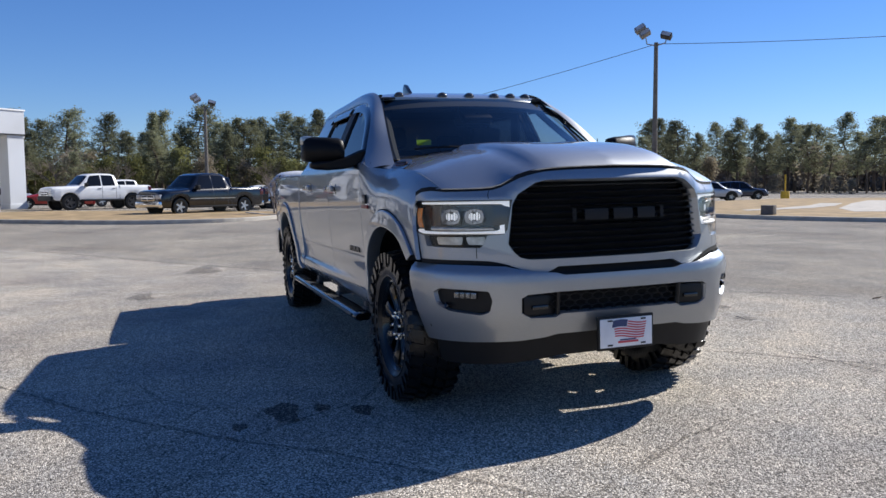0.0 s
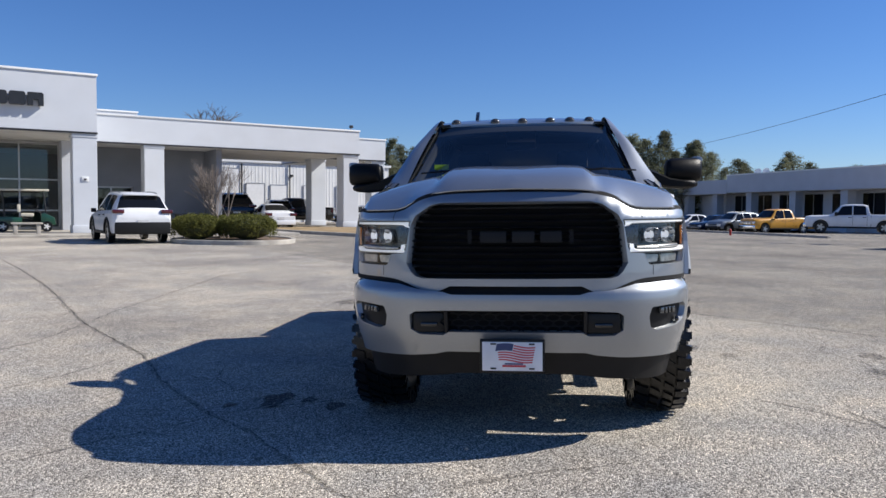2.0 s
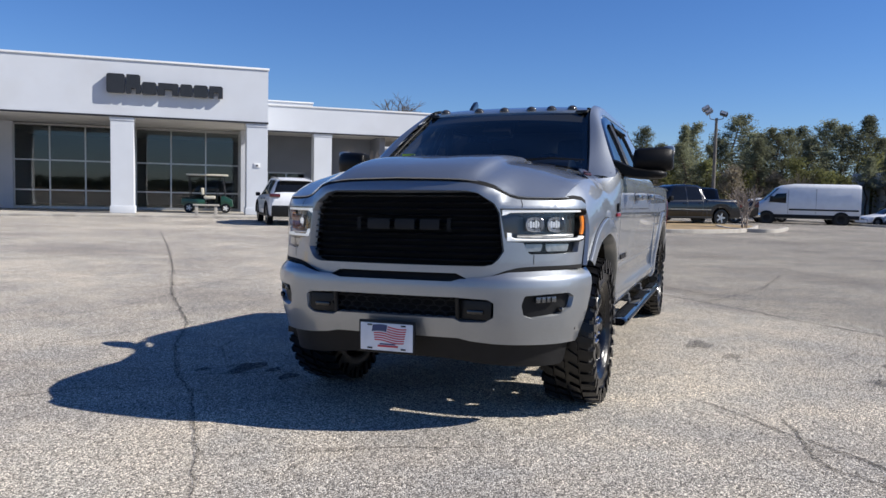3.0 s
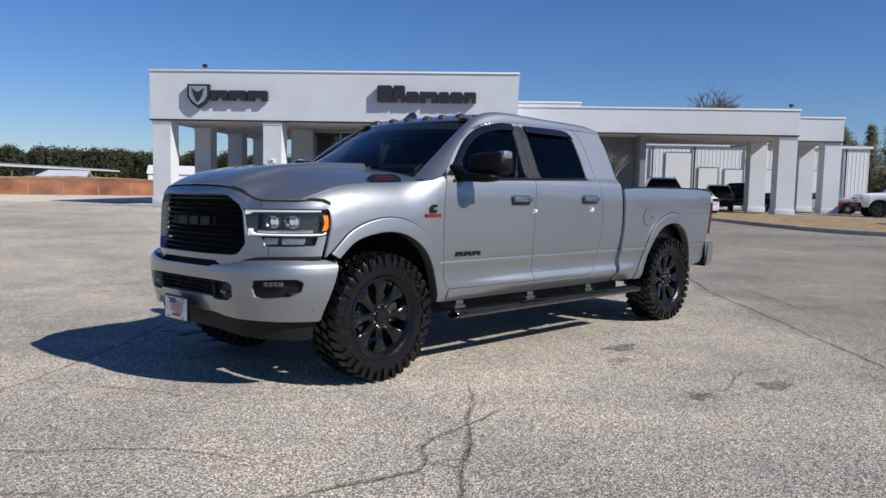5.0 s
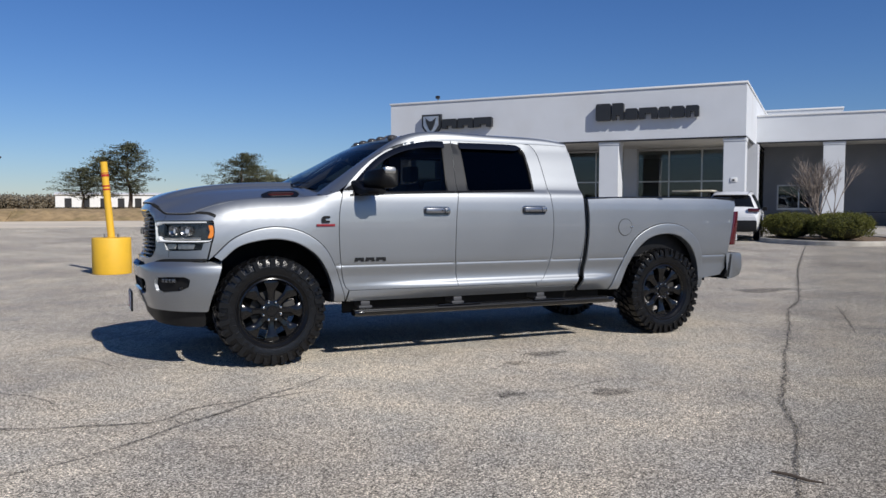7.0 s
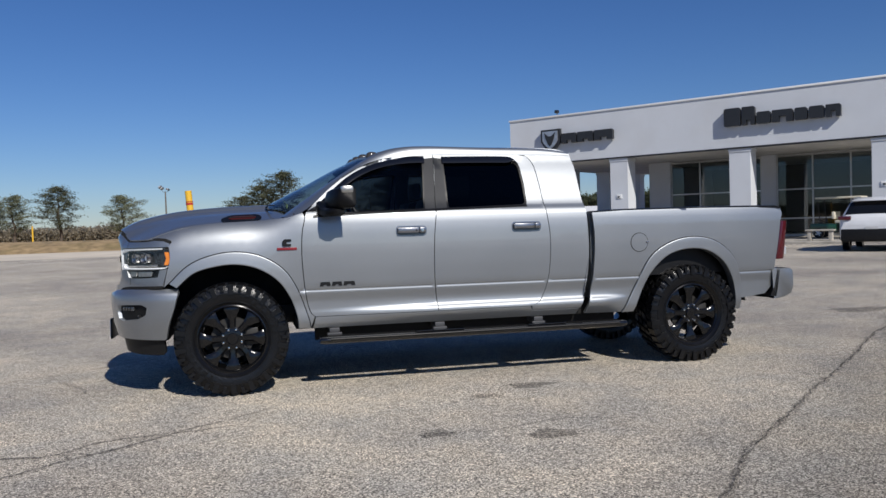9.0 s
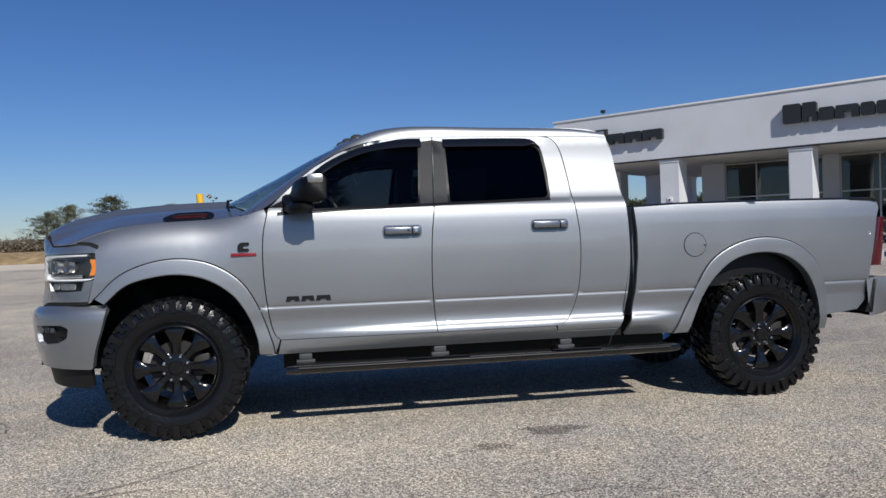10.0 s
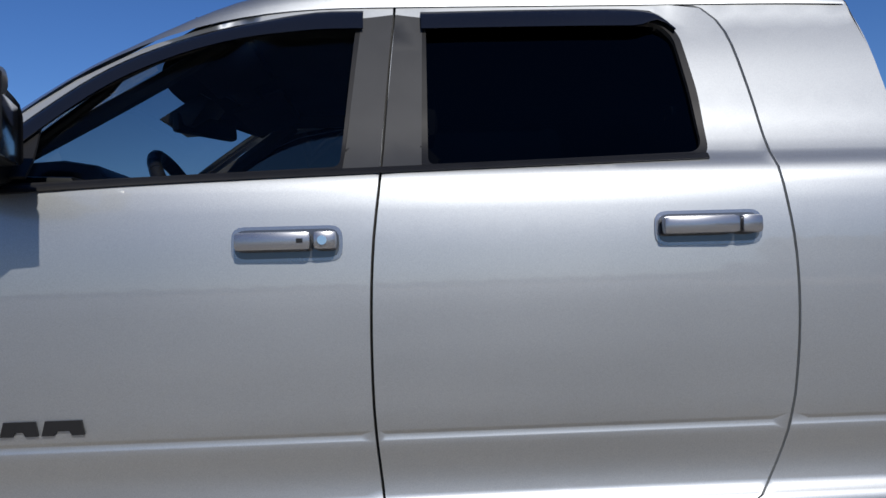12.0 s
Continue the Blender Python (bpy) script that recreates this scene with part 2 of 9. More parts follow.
def tube(bm, a, b, r0, r1=None, seg=10, caps=True):
    """A tapered rod from a to b."""
    a, b = Vector(a), Vector(b)
    r1 = r0 if r1 is None else r1
    q = (b - a).to_track_quat("Z", "Y").to_matrix()
    rings = []
    for c, r in ((a, r0), (b, r1)):
        rings.append([bm.verts.new(c + q @ Vector((r * math.cos(2 * math.pi * i / seg), r * math.sin(2 * math.pi * i / seg), 0))) for i in range(seg)])
    for i in range(seg):
        bm.faces.new((rings[0][i], rings[0][(i + 1) % seg], rings[1][(i + 1) % seg], rings[1][i]))
    if caps:
        bm.faces.new(list(reversed(rings[0])))
        bm.faces.new(rings[1])
    return bm


def chain(bm, pts, radii, seg=8):
    """A bent rod along points."""
    for i in range(len(pts) - 1):
        tube(bm, pts[i], pts[i + 1], radii[i], radii[i + 1], seg)
    return bm


def lathe(profile, seg=32, axis="Y", caps=True):
    """Spin (radius, along) pairs round an axis through the origin."""
    bm = bmesh.new()
    rings = []
    for r, h in profile:
        ring = []
        for i in range(seg):
            a = 2 * math.pi * i / seg
            c, s = r * math.cos(a), r * math.sin(a)
            ring.append(bm.verts.new((c, h, s) if axis == "Y" else (c, s, h)))
        rings.append(ring)
    for a, b in zip(rings, rings[1:]):
        for i in range(seg):
            bm.faces.new((a[i], a[(i + 1) % seg], b[(i + 1) % seg], b[i]))
    for ring in (rings[0], rings[-1]) if caps else ():
        if (ring[0].co - ring[seg // 2].co).length > 1e-5:
            bm.faces.new(ring)
    bmesh.ops.recalc_face_normals(bm, faces=bm.faces)
    return bm


def prism(pts, y0, y1, bevel=0.0, plane="XZ"):
    """A closed outline pushed from y0 to y1 (outline in x,z by default)."""
    bm = bmesh.new()
    put = {"XZ": lambda a, b, h: (a, h, b), "XY": lambda a, b, h: (a, b, h), "YZ": lambda a, b, h: (h, a, b)}[plane]
    lo = [bm.verts.new(put(a, b, y0)) for a, b in pts]
    hi = [bm.verts.new(put(a, b, y1)) for a, b in pts]
    n = len(pts)
    for i in range(n):
        bm.faces.new((lo[i], lo[(i + 1) % n], hi[(i + 1) % n], hi[i]))
    bm.faces.new(lo[::-1])
    bm.faces.new(hi)
    bmesh.ops.recalc_face_normals(bm, faces=bm.faces)
    if bevel:
        es = [e for e in bm.edges if abs(sum((put(0, 0, 1)[k] * (e.verts[0].co[k] - e.verts[1].co[k]) for k in range(3)))) < 1e-6]
        bmesh.ops.bevel(bm, geom=es, offset=bevel, segments=2, affect="EDGES", profile=0.6)
    return bm


def smoothstep(a, b, x):
    t = min(1, max(0, (x - a) / (b - a)))
    return t * t * (3 - 2 * t)


def lerp_table(table, x):
    """Smooth interpolation in a table of (x, value) rows."""
    if x <= table[0][0]:
        return table[0][1]
    for (x0, v0), (x1, v1) in zip(table, table[1:]):
        if x <= x1:
            return v0 + (v1 - v0) * (x - x0) / (x1 - x0)
    return table[-1][1]

# ---------------------------------------------------------------- ground
TILT = pose(0, -0.025, 0.009, -1.09, 0.50, 0)      # the car park falls a little across the pickup's stall


def ground_z(x, y):
    f = 1 - smoothstep(3.2, 9.0, math.hypot((x - 1.8) * 0.75, y))
    # the far corner of the lot lies lower
    low = smoothstep(44, 60, x) * smoothstep(-7, -12, y) * smoothstep(-44, -34, y)
    return (-0.0065 * x - 0.019 * y) * f - 0.5 * low


def lot_sheet():
    bm = bmesh.new()
    near_x = [-60, -40, -28, -20, -15, -12] + [-10 + 0.5 * i for i in range(49)] + [17, 20, 25, 32, 42, 60, 80, 110]
    near_y = [-110, -75, -50, -35, -25, -18, -14, -12] + [-10 + 0.5 * i for i in range(41)] + [12, 15, 20, 28, 38, 48, 57]
    grid = [[bm.verts.new((x, y, ground_z(x, y))) for y in near_y] for x in near_x]
    for i in range(len(near_x) - 1):
        for j in range(len(near_y) - 1):
            bm.faces.new((grid[i][j], grid[i + 1][j], grid[i + 1][j + 1], grid[i][j + 1]))
    return bm


lot = mesh_ob("road", lot_sheet(), ASPHALT, smooth=180)
tagged(lot, "aged grey asphalt car park with exposed aggregate", "car park", kind="structure")
bm = bmesh.new()
bmesh.ops.create_circle(bm, cap_ends=True, segments=64, radius=1800)
for v in bm.verts:
    v.co.z = -0.5
tagged(mesh_ob("ground", bm, DRY_GRASS), "dry winter grass field round the car park", "ground", kind="structure")


def ribbon(points, width, seed, jitter=0.015, lift=0.004, step=0.07):
    """A thin wandering crack lying on the asphalt."""
    rnd = random.Random(seed)
    pts = []
    for (x0, y0), (x1, y1) in zip(points, points[1:]):
        n = max(2, int(math.hypot(x1 - x0, y1 - y0) / step))
        for k in range(n):
            t = k / n
            pts.append((x0 + (x1 - x0) * t + rnd.uniform(-jitter, jitter), y0 + (y1 - y0) * t + rnd.uniform(-jitter, jitter)))
    pts.append(points[-1])
    bm = bmesh.new()
    prev = None
    for i, (x, y) in enumerate(pts):
        a, b = pts[max(0, i - 1)], pts[min(len(pts) - 1, i + 1)]
        d = Vector((b[0] - a[0], b[1] - a[1]))
        d = d.normalized() if d.length > 1e-6 else Vector((1, 0))
        w = 0.62 * width * rnd.uniform(0.25, 1.0) * (0.4 + 0.6 * math.sin(math.pi * (i + 0.5) / len(pts)))
        p, q = (x - d.y * w, y + d.x * w), (x + d.y * w, y - d.x * w)
        cur = [bm.verts.new((c[0], c[1], ground_z(*c) + lift)) for c in (p, q)]
        if prev:
            bm.faces.new((prev[0], prev[1], cur[1], cur[0]))
        prev = cur
    bmesh.ops.recalc_face_normals(bm, faces=bm.faces)
    return bm


def stain_material(name, strength, color=(0.045, 0.04, 0.036), scale=55):
    """A soft oil spot: the aggregate shows through, the rim fades out."""
    m = bpy.data.materials.new(name)
    m.use_nodes = True
    nt = m.node_tree
    b = nt.nodes["Principled BSDF"]
    b.inputs["Base Color"].default_value = (*color, 1)
    b.inputs["Roughness"].default_value = 0.8
    tc = nt.nodes.new("ShaderNodeTexCoord")
    n1 = nt.nodes.new("ShaderNodeTexNoise")
    n1.inputs["Scale"].default_value, n1.inputs["Detail"].default_value = scale, 4
    nt.links.new(tc.outputs["Object"], n1.inputs["Vector"])
    mr = nt.nodes.new("ShaderNodeMapRange")
    mr.inputs["From Min"].default_value, mr.inputs["From Max"].default_value = 0.3, 0.7
    mr.inputs["To Min"].default_value, mr.inputs["To Max"].default_value = 0.15 * strength, strength
    nt.links.new(n1.outputs["Fac"], mr.inputs["Value"])
    nt.links.new(mr.outputs[0], b.inputs["Alpha"])
    return m


CRACK = stain_material("crack_filler", 0.66, (0.062, 0.056, 0.048), 26)
CRACK_EDGE = stain_material("crumbled_crack_edge", 0.42, (0.12, 0.105, 0.085), 34)


CRACKS_FRONT = [
    ([(13.2, 13.7), (9.0, 9.9), (5.32, 6.67), (3.29, 5.0), (1.55, 3.34), (0.49, 2.62), (-0.03, 2.19), (-0.43, 1.84), (-0.72, 1.50), (-1.04, 1.22), (-1.37, 0.95), (-1.70, 0.68), (-2.05, 0.42), (-2.6, 0.05)], 0.020),
    ([(-0.43, 1.84), (-0.29, 1.70), (-0.1, 1.41), (0.07, 1.11), (0.5, 0.85)], 0.010),
    ([(-0.47, 1.85), (-0.7, 1.99), (-0.96, 2.21), (-1.4, 2.5)], 0.009),
    ([(0.49, 2.62), (0.62, 2.25), (0.30, 2.0), (-0.03, 2.19)], 0.008),
    ([(0.9, 2.75), (0.95, 2.35), (0.62, 2.25)], 0.007),
    ([(0.30, 2.0), (0.15, 1.72), (-0.29, 1.70)], 0.006),
    ([(-1.72, 0.64), (-1.54, 0.30), (-1.30, -0.10), (-1.1, -0.6)], 0.009),
    ([(0.0, 3.77), (0.27, 3.6), (0.6, 3.51), (1.3, 3.45)], 0.010),
    ([(-3.5, 4.5), (-1.5, 5.2), (2.0, 4.7), (4.6, 5.2)], 0.012),
    ([(2.8, 6.0), (4.6, 5.2), (8.5, 5.6), (13.0, 4.6)], 0.014),
]
CRACKS_SIDE = [
    ([(-2.9, -0.3), (-2.54, -0.57), (-2.19, -0.92), (-1.95, -1.10), (-1.75, -1.31), (-1.60, -1.55), (-1.51, -1.85)], 0.010),
    ([(-2.6, -1.3), (-2.3, -1.57), (-2.09, -1.87), (-1.83, -2.18), (-1.60, -2.26), (-1.33, -2.33), (-1.05, -2.40), (-0.95, -2.35), (-0.80, -2.17), (-0.56, -2.09), (-0.36, -2.08), (0.1, -2.0)], 0.015),
    ([(-1.75, -3.09), (-1.40, -2.95), (-1.10, -2.72), (-0.88, -2.52), (-0.60, -2.33), (-0.28, -2.02), (0.10, -1.72), (0.35, -1.45)], 0.014),
    ([(-0.95, -2.36), (-0.78, -2.42), (-0.61, -2.34)], 0.009),
    ([(-0.88, -2.52), (-0.92, -2.40), (-0.97, -2.36)], 0.008),
    ([(0.9, -2.6), (1.5, -2.75), (2.1, -2.6), (2.9, -2.9)], 0.006),
]
CRACKS_FAR = [
    ([(24.0, 13.5), (16.5, 7.6), (11.5, 3.6), (7.85, 0.51), (6.85, -0.15), (5.3, -1.50), (4.05, -2.5), (3.47, -3.02), (2.66, -3.68), (2.25, -4.15), (1.63, -4.66), (0.4, -5.7)], 0.026),
    ([(7.69, -0.21), (6.7, -1.1), (5.82, -1.88)], 0.012),
    ([(7.3, -1.3), (7.2, -2.1), (7.9, -3.2)], 0.010),
    ([(5.2, -1.4), (7.5, -2.2), (10.0, -2.6)], 0.012),
    ([(8.0, 8.5), (12.0, 6.5), (18.0, 5.5)], 0.02),
]
for k, (pts, w) in enumerate(CRACKS_FRONT + CRACKS_SIDE + CRACKS_FAR):
    tagged(mesh_ob("crack", ribbon(pts, w, 40 + k, lift=0.0055), CRACK), "dark crack in the asphalt", "crack", "asphalt cracks", "stuff")
    tagged(mesh_ob("crack_edge", ribbon(pts, w * 3.2, 90 + k, 0.02, 0.004, 0.11), CRACK_EDGE), "crumbled dirty edge along a crack in the asphalt", "crack", "asphalt crack edges", "stuff")


def blot(x, y, rx, ry, seed, turn=0.0):
    rnd = random.Random(seed)
    bm = bmesh.new()
    ring = []
    for i in range(40):
        a = 2 * math.pi * i / 40
        r = 1 + 0.16 * math.sin(3 * a + seed) + 0.1 * math.sin(5 * a + 2 * seed) + rnd.uniform(-0.06, 0.06)
        u, v = rx * r * math.cos(a), ry * r * math.sin(a)
        px, py = x + u * math.cos(turn) - v * math.sin(turn), y + u * math.sin(turn) + v * math.cos(turn)
        ring.append(bm.verts.new((px, py, ground_z(px, py) + 0.0045)))
    bm.faces.new(ring)
    return bm


STAIN_SOFT = stain_material("oil_spot", 0.55)
STAIN_DARK = stain_material("fresh_oil_spot", 1.0)
STAINS = [(2.29, -1.48, 0.19, 0.11, 1, STAIN_SOFT), (1.84, -1.75, 0.10, 0.07, 2, STAIN_SOFT), (1.88, -2.93, 0.15, 0.10, 3, STAIN_SOFT),
          (0.02, 1.58, 0.20, 0.09, 4, STAIN_DARK), (-0.12, 1.15, 0.10, 0.06, 5, STAIN_DARK), (-0.16, 1.84, 0.06, 0.04, 6, STAIN_DARK),
          (0.02, 1.36, 0.07, 0.05, 7, STAIN_DARK), (8.42, 1.69, 0.5, 0.25, 8, STAIN_SOFT), (5.71, 2.52, 0.3, 0.15, 9, STAIN_SOFT),
          (1.23, -2.70, 0.11, 0.08, 10, STAIN_SOFT)]
for x, y, rx, ry, s, m in STAINS:
    tagged(mesh_ob("oil_stain", blot(x, y, rx, ry, s), m), "dark oil spot soaked into the asphalt", "stain", "oil stains", "stuff")


def kerb_ring(pts, width=0.16, height=0.15):
    """A concrete kerb along an open line of points."""
    bm = bmesh.new()
    for (x0, y0), (x1, y1) in zip(pts, pts[1:]):
        d = Vector((x1 - x0, y1 - y0, 0))
        m = Matrix.Translation((x0, y0, 0)) @ d.to_track_quat("X", "Z").to_matrix().to_4x4()
        box(bm, -0.02, d.length + 0.02, -width / 2, width / 2, -0.05, height, bevel=0.03, m=m)
    return bm


def sheet(pts, z):
    bm = bmesh.new()
    f = bm.faces.new([bm.verts.new((x, y, z)) for x, y in pts])
    if f.normal.z < 0 or f.calc_area() == 0:
        f.normal_flip()
    bmesh.ops.recalc_face_normals(bm, faces=bm.faces)
    return bm


def island(edge, back, label):
    tagged(mesh_ob("kerb", kerb_ring(edge), CONCRETE), "weathered concrete kerb along " + label, "kerb", kind="structure")
    tagged(mesh_ob("grass_verge", sheet(edge + back, 0.115), DRY_GRASS), "straw-coloured dormant grass on " + label, "grass", kind="structure")


def curve_pts(pts, n=6):
    """Round a line of points off (Catmull-Rom)."""
    out = []
    p = [pts[0]] + list(pts) + [pts[-1]]
    for i in range(1, len(p) - 2):
        for k in range(n):
            t = k / n
            out.append(tuple(0.5 * (2 * p[i][a] + (p[i + 1][a] - p[i - 1][a]) * t + (2 * p[i - 1][a] - 5 * p[i][a] + 4 * p[i + 1][a] - p[i + 2][a]) * t * t
                                    + (3 * p[i][a] - p[i - 1][a] - 3 * p[i + 1][a] + p[i + 2][a]) * t ** 3) for a in (0, 1)))
    return out + [pts[-1]]


island(curve_pts([(37.5, 16.0), (33.0, 13.2), (28.6, 8.6), (25.4, 4.6), (24.6, 2.0), (25.4, -0.4), (28.5, -2.3), (33.5, -2.9)]), [(38.0, 1.5), (41.0, 8.0)], "the drive-through island")
island(curve_pts([(11.6, -22.4), (14.2, -20.0), (16.3, -18.7), (18.8, -17.8), (24.0, -18.0), (34.0, -20.5)]), [(41.6, -36.5), (45.8, -45.0), (44.0, -54.0), (20.0, -46.0)], "the roadside verge")
tagged(mesh_ob("kerb", kerb_ring(curve_pts([(21.6, 12.5), (19.9, 12.1), (19.1, 10.6), (19.5, 8.9), (20.9, 8.3), (22.7, 9.0), (24.2, 10.9), (23.4, 12.4)])), CONCRETE), "kerb round the shrub bed", "kerb", kind="structure")
tagged(mesh_ob("planting_bed", sheet(curve_pts([(21.6, 12.5), (19.9, 12.1), (19.1, 10.6), (19.5, 8.9), (20.9, 8.3), (22.7, 9.0), (24.2, 10.9), (23.4, 12.4)]), 0.11), material("bed_mulch", (0.16, 0.11, 0.07), 0.95, vary=0.3, scale=6, bump=0.6)), "brown mulch bed", "planting bed", kind="structure")
tagged(mesh_ob("kerb", kerb_ring(curve_pts([(32.5, -4.1), (29.2, -3.5), (28.6, -2.6), (29.4, -1.7), (32.5, -1.2)])), CONCRETE), "kerb at the end of a parking island", "kerb", kind="structure")
tagged(mesh_ob("pavement", sheet([(22.8, -21.6), (23.9, -22.2), (25.3, -25.6), (28.0, -30.2), (31.9, -35.0), (31.0, -35.8), (27.0, -31.0), (24.2, -26.4)], 0.125), CONCRETE), "pale concrete path across the verge", "path", kind="structure")
tagged(mesh_ob("drive", sheet([(19.9, -24.5), (23.6, -27.6), (30.8, -36.3), (36.5, -44.0), (31.0, -47.0), (24.0, -34.0), (19.0, -26.4)], 0.121), CONCRETE), "worn pale drive crossing the verge", "drive", kind="structure")


def berm(line, height, width, mat, name, label, seed):
    rnd = random.Random(seed)
    bm = bmesh.new()
    rows = []
    pts = curve_pts(line, 30)
    for i, (x, y) in enumerate(pts):
        a, b = pts[max(0, i - 1)], pts[min(len(pts) - 1, i + 1)]
        d = Vector((b[0] - a[0], b[1] - a[1])).normalized()
        n = Vector((-d.y, d.x))
        h = height * (1 + 0.05 * math.sin(0.31 * i) + rnd.uniform(-0.025, 0.025))
        rows.append([bm.verts.new((x + n.x * o * width, y + n.y * o * width, z * h - 0.05)) for o, z in ((-1, 0), (-0.75, 0.75 + rnd.uniform(-.1, .1)), (-0.45, 1.0), (1, 0.9))])
    for a, b in zip(rows, rows[1:]):
        for k in range(3):
            bm.faces.new((a[k], a[k + 1], b[k + 1], b[k]))
    bmesh.ops.recalc_face_normals(bm, faces=bm.faces)
    tagged(mesh_ob(name, bm, mat, smooth=60), label, "bank", kind="structure")


PALE_APRON = material("pale_concrete", (0.68, 0.59, 0.46), 0.85, vary=0.12, scale=0.4, bump=0.2, dirt=(0.42, 0.38, 0.32), dirt_amount=0.5, dirt_scale=0.15)
POST_WOOD = material("post_wood", (0.30, 0.24, 0.17), 0.9, vary=0.2)
rnd_posts = random.Random(8)
berm([(4, 61.5), (13, 60), (30, 56), (48, 52), (75, 44)], 1.25, 6, EARTH, "earth_bank", "cut bank of bare red clay beyond the car park", 3)
berm([(4, 65), (13, 63.5), (30, 59.5), (48, 55.5), (75, 47.5)], 1.36, 5, DRY_GRASS, "grass_bank", "rim of brown grass on top of the clay bank", 5)
for k in range(20):
    fx = 6.0 + 2.2 * k
    fy = 53.4 - 0.205 * (fx - 9.0)
    fp = thing("fence_post", pose(fx, fy, -0.05, rnd_posts.uniform(-3, 3), rnd_posts.uniform(-3, 3), 0), "thin weathered fence post before the clay bank", "fence post", "fence posts")
    part("post", tube(bmesh.new(), (0, 0, 0), (0, 0, rnd_posts.uniform(0.7, 0.95)), 0.045, 0.04, 8), POST_WOOD, fp)
tagged(mesh_ob("pavement", sheet([(-58, 37.5), (-20, 39.5), (20, 38.0), (60, 27.0), (78, 30.0), (74, 43.0), (48, 50.5), (13, 56.0), (-40, 56.0), (-58, 50.0)], 0.006), PALE_APRON), "pale concrete apron along the far edge of the lot", "apron", kind="structure")
berm([(-90, 50), (-40, 60), (-10, 63), (-2, 62.3), (6, 61.2)], 0.9, 8, DRY_GRASS, "grass_bank", "low bank of brown grass beyond the car park", 4)

# ---------------------------------------------------------------- dealership building
BLD = pose(25.42, 18.11, 0, 0, 0, -51.23)      # x along the front to the corner, y inwards


def structure(name, bm, mat, label, category, m=BLD, smooth=None):
    ob = mesh_ob(name, bm, mat, smooth=smooth)
    ob.matrix_world = m
    return tagged(ob, label, category, kind="structure")


# canopies: a fascia band round each, with coping and a dark drip edge below
def canopy(name, x0, x1, y0, y1, z0, z1, label):
    t = 0.35
    ob = structure(name, boxes((x0, x1, y0, y0 + t, z0, z1), (x0, x0 + t, y0 + t, y1, z0, z1), (x1 - t, x1, y0 + t, y1, z0, z1), (x0 + t, x1 - t, y1 - t, y1, z0, z1)), STUCCO, label, "canopy")
    part("coping", boxes((x0 - 0.05, x1 + 0.05, y0 - 0.05, y0 + t, z1 + 0.003, z1 + 0.09), (x0 - 0.05, x0 + t, y0 + t, y1 + 0.05, z1 + 0.003, z1 + 0.09), (x1 - t, x1 + 0.05, y0 + t, y1 + 0.05, z1 + 0.003, z1 + 0.09), bevel=0.01), ROOF_EDGE, ob, "bright white metal coping")
    part("drip_edge", boxes((x0 - 0.02, x1 + 0.02, y0 - 0.025, y0 + 0.12, z0 - 0.075, z0 - 0.003), (x0 - 0.02, x0 + 0.12, y0 + 0.12, y1, z0 - 0.075, z0 - 0.003), (x1 - 0.12, x1 + 0.02, y0 + 0.12, y1, z0 - 0.075, z0 - 0.003)), DARK_TRIM, ob, "dark metal drip edge")
    structure("ceiling", boxes((x0 + 0.12, x1 - 0.12, y0 + 0.12, y1, z0 - 0.06, z0 + 0.1)), SOFFIT, "plain plaster soffit under the canopy", "ceiling")
    return ob


def column(x, y, z1, w=0.93, base=0.10):
    ob = structure("column", boxes((x - w / 2, x + w / 2, y - w / 2, y + w / 2, base, z1), bevel=0.015), STUCCO, "square white stuccoed column of the canopy", "column")
    ob["group"] = "canopy columns"
    part("plinth", boxes((x - w / 2 - 0.04, x + w / 2 + 0.04, y - w / 2 - 0.04, y + w / 2 + 0.04, base, base + 0.32), bevel=0.02), STUCCO, ob)
    part("capital", boxes((x - w / 2 - 0.03, x + w / 2 + 0.03, y - w / 2 - 0.03, y + w / 2 + 0.03, z1 - 0.16, z1), bevel=0.012), STUCCO, ob)
    return ob


canopy("canopy_main", -18.12, 0, 0, 16.0, 4.30, 6.62, "wide white stuccoed showroom canopy with sign letters")
canopy("canopy_wing", 0.004, 15.31, 6.70, 16.0, 4.46, 5.77, "lower white stuccoed drive-through canopy")
canopy("canopy_end", 15.32, 19.72, 11.78, 20.0, 4.50, 5.84, "small stepped end of the drive-through canopy")
upper = structure("upper_wall", boxes((-3.0, 4.15, 14.05, 15.6, 5.6, 6.81)), STUCCO, "low white rooftop wall behind the canopy", "wall")
part("coping", boxes((-3.05, 4.2, 14.0, 15.65, 6.813, 6.90), bevel=0.01), ROOF_EDGE, upper, "bright white metal coping")
for x, y in ((-17.55, 0.52), (-11.93, 0.52), (-6.14, 0.52), (-0.47, 0.52), (-17.55, 5.6), (-17.55, 10.7), (-17.55, 15.4)):
    column(x, y, 4.24)
for x, y, h in ((3.63, 7.25, 4.40), (14.80, 7.25, 4.40), (14.80, 12.2, 4.40), (19.2, 12.35, 4.44), (19.2, 16.5, 4.44)):
    column(x, y, h, 0.98)

tagged(mesh_ob("pavement", boxes((-18.9, 8.2, -1.9, 16.5, -0.05, 0.095), bevel=0.02), CONCRETE), "raised concrete walk in front of the showroom", "walk", kind="structure").matrix_world = BLD
structure("floor", boxes((-12.4, 6.99, 5.95, 15.6, 0.0955, 0.115)), material("showroom_tile", (0.35, 0.34, 0.32), 0.35, vary=0.1), "pale tiled showroom floor", "floor")

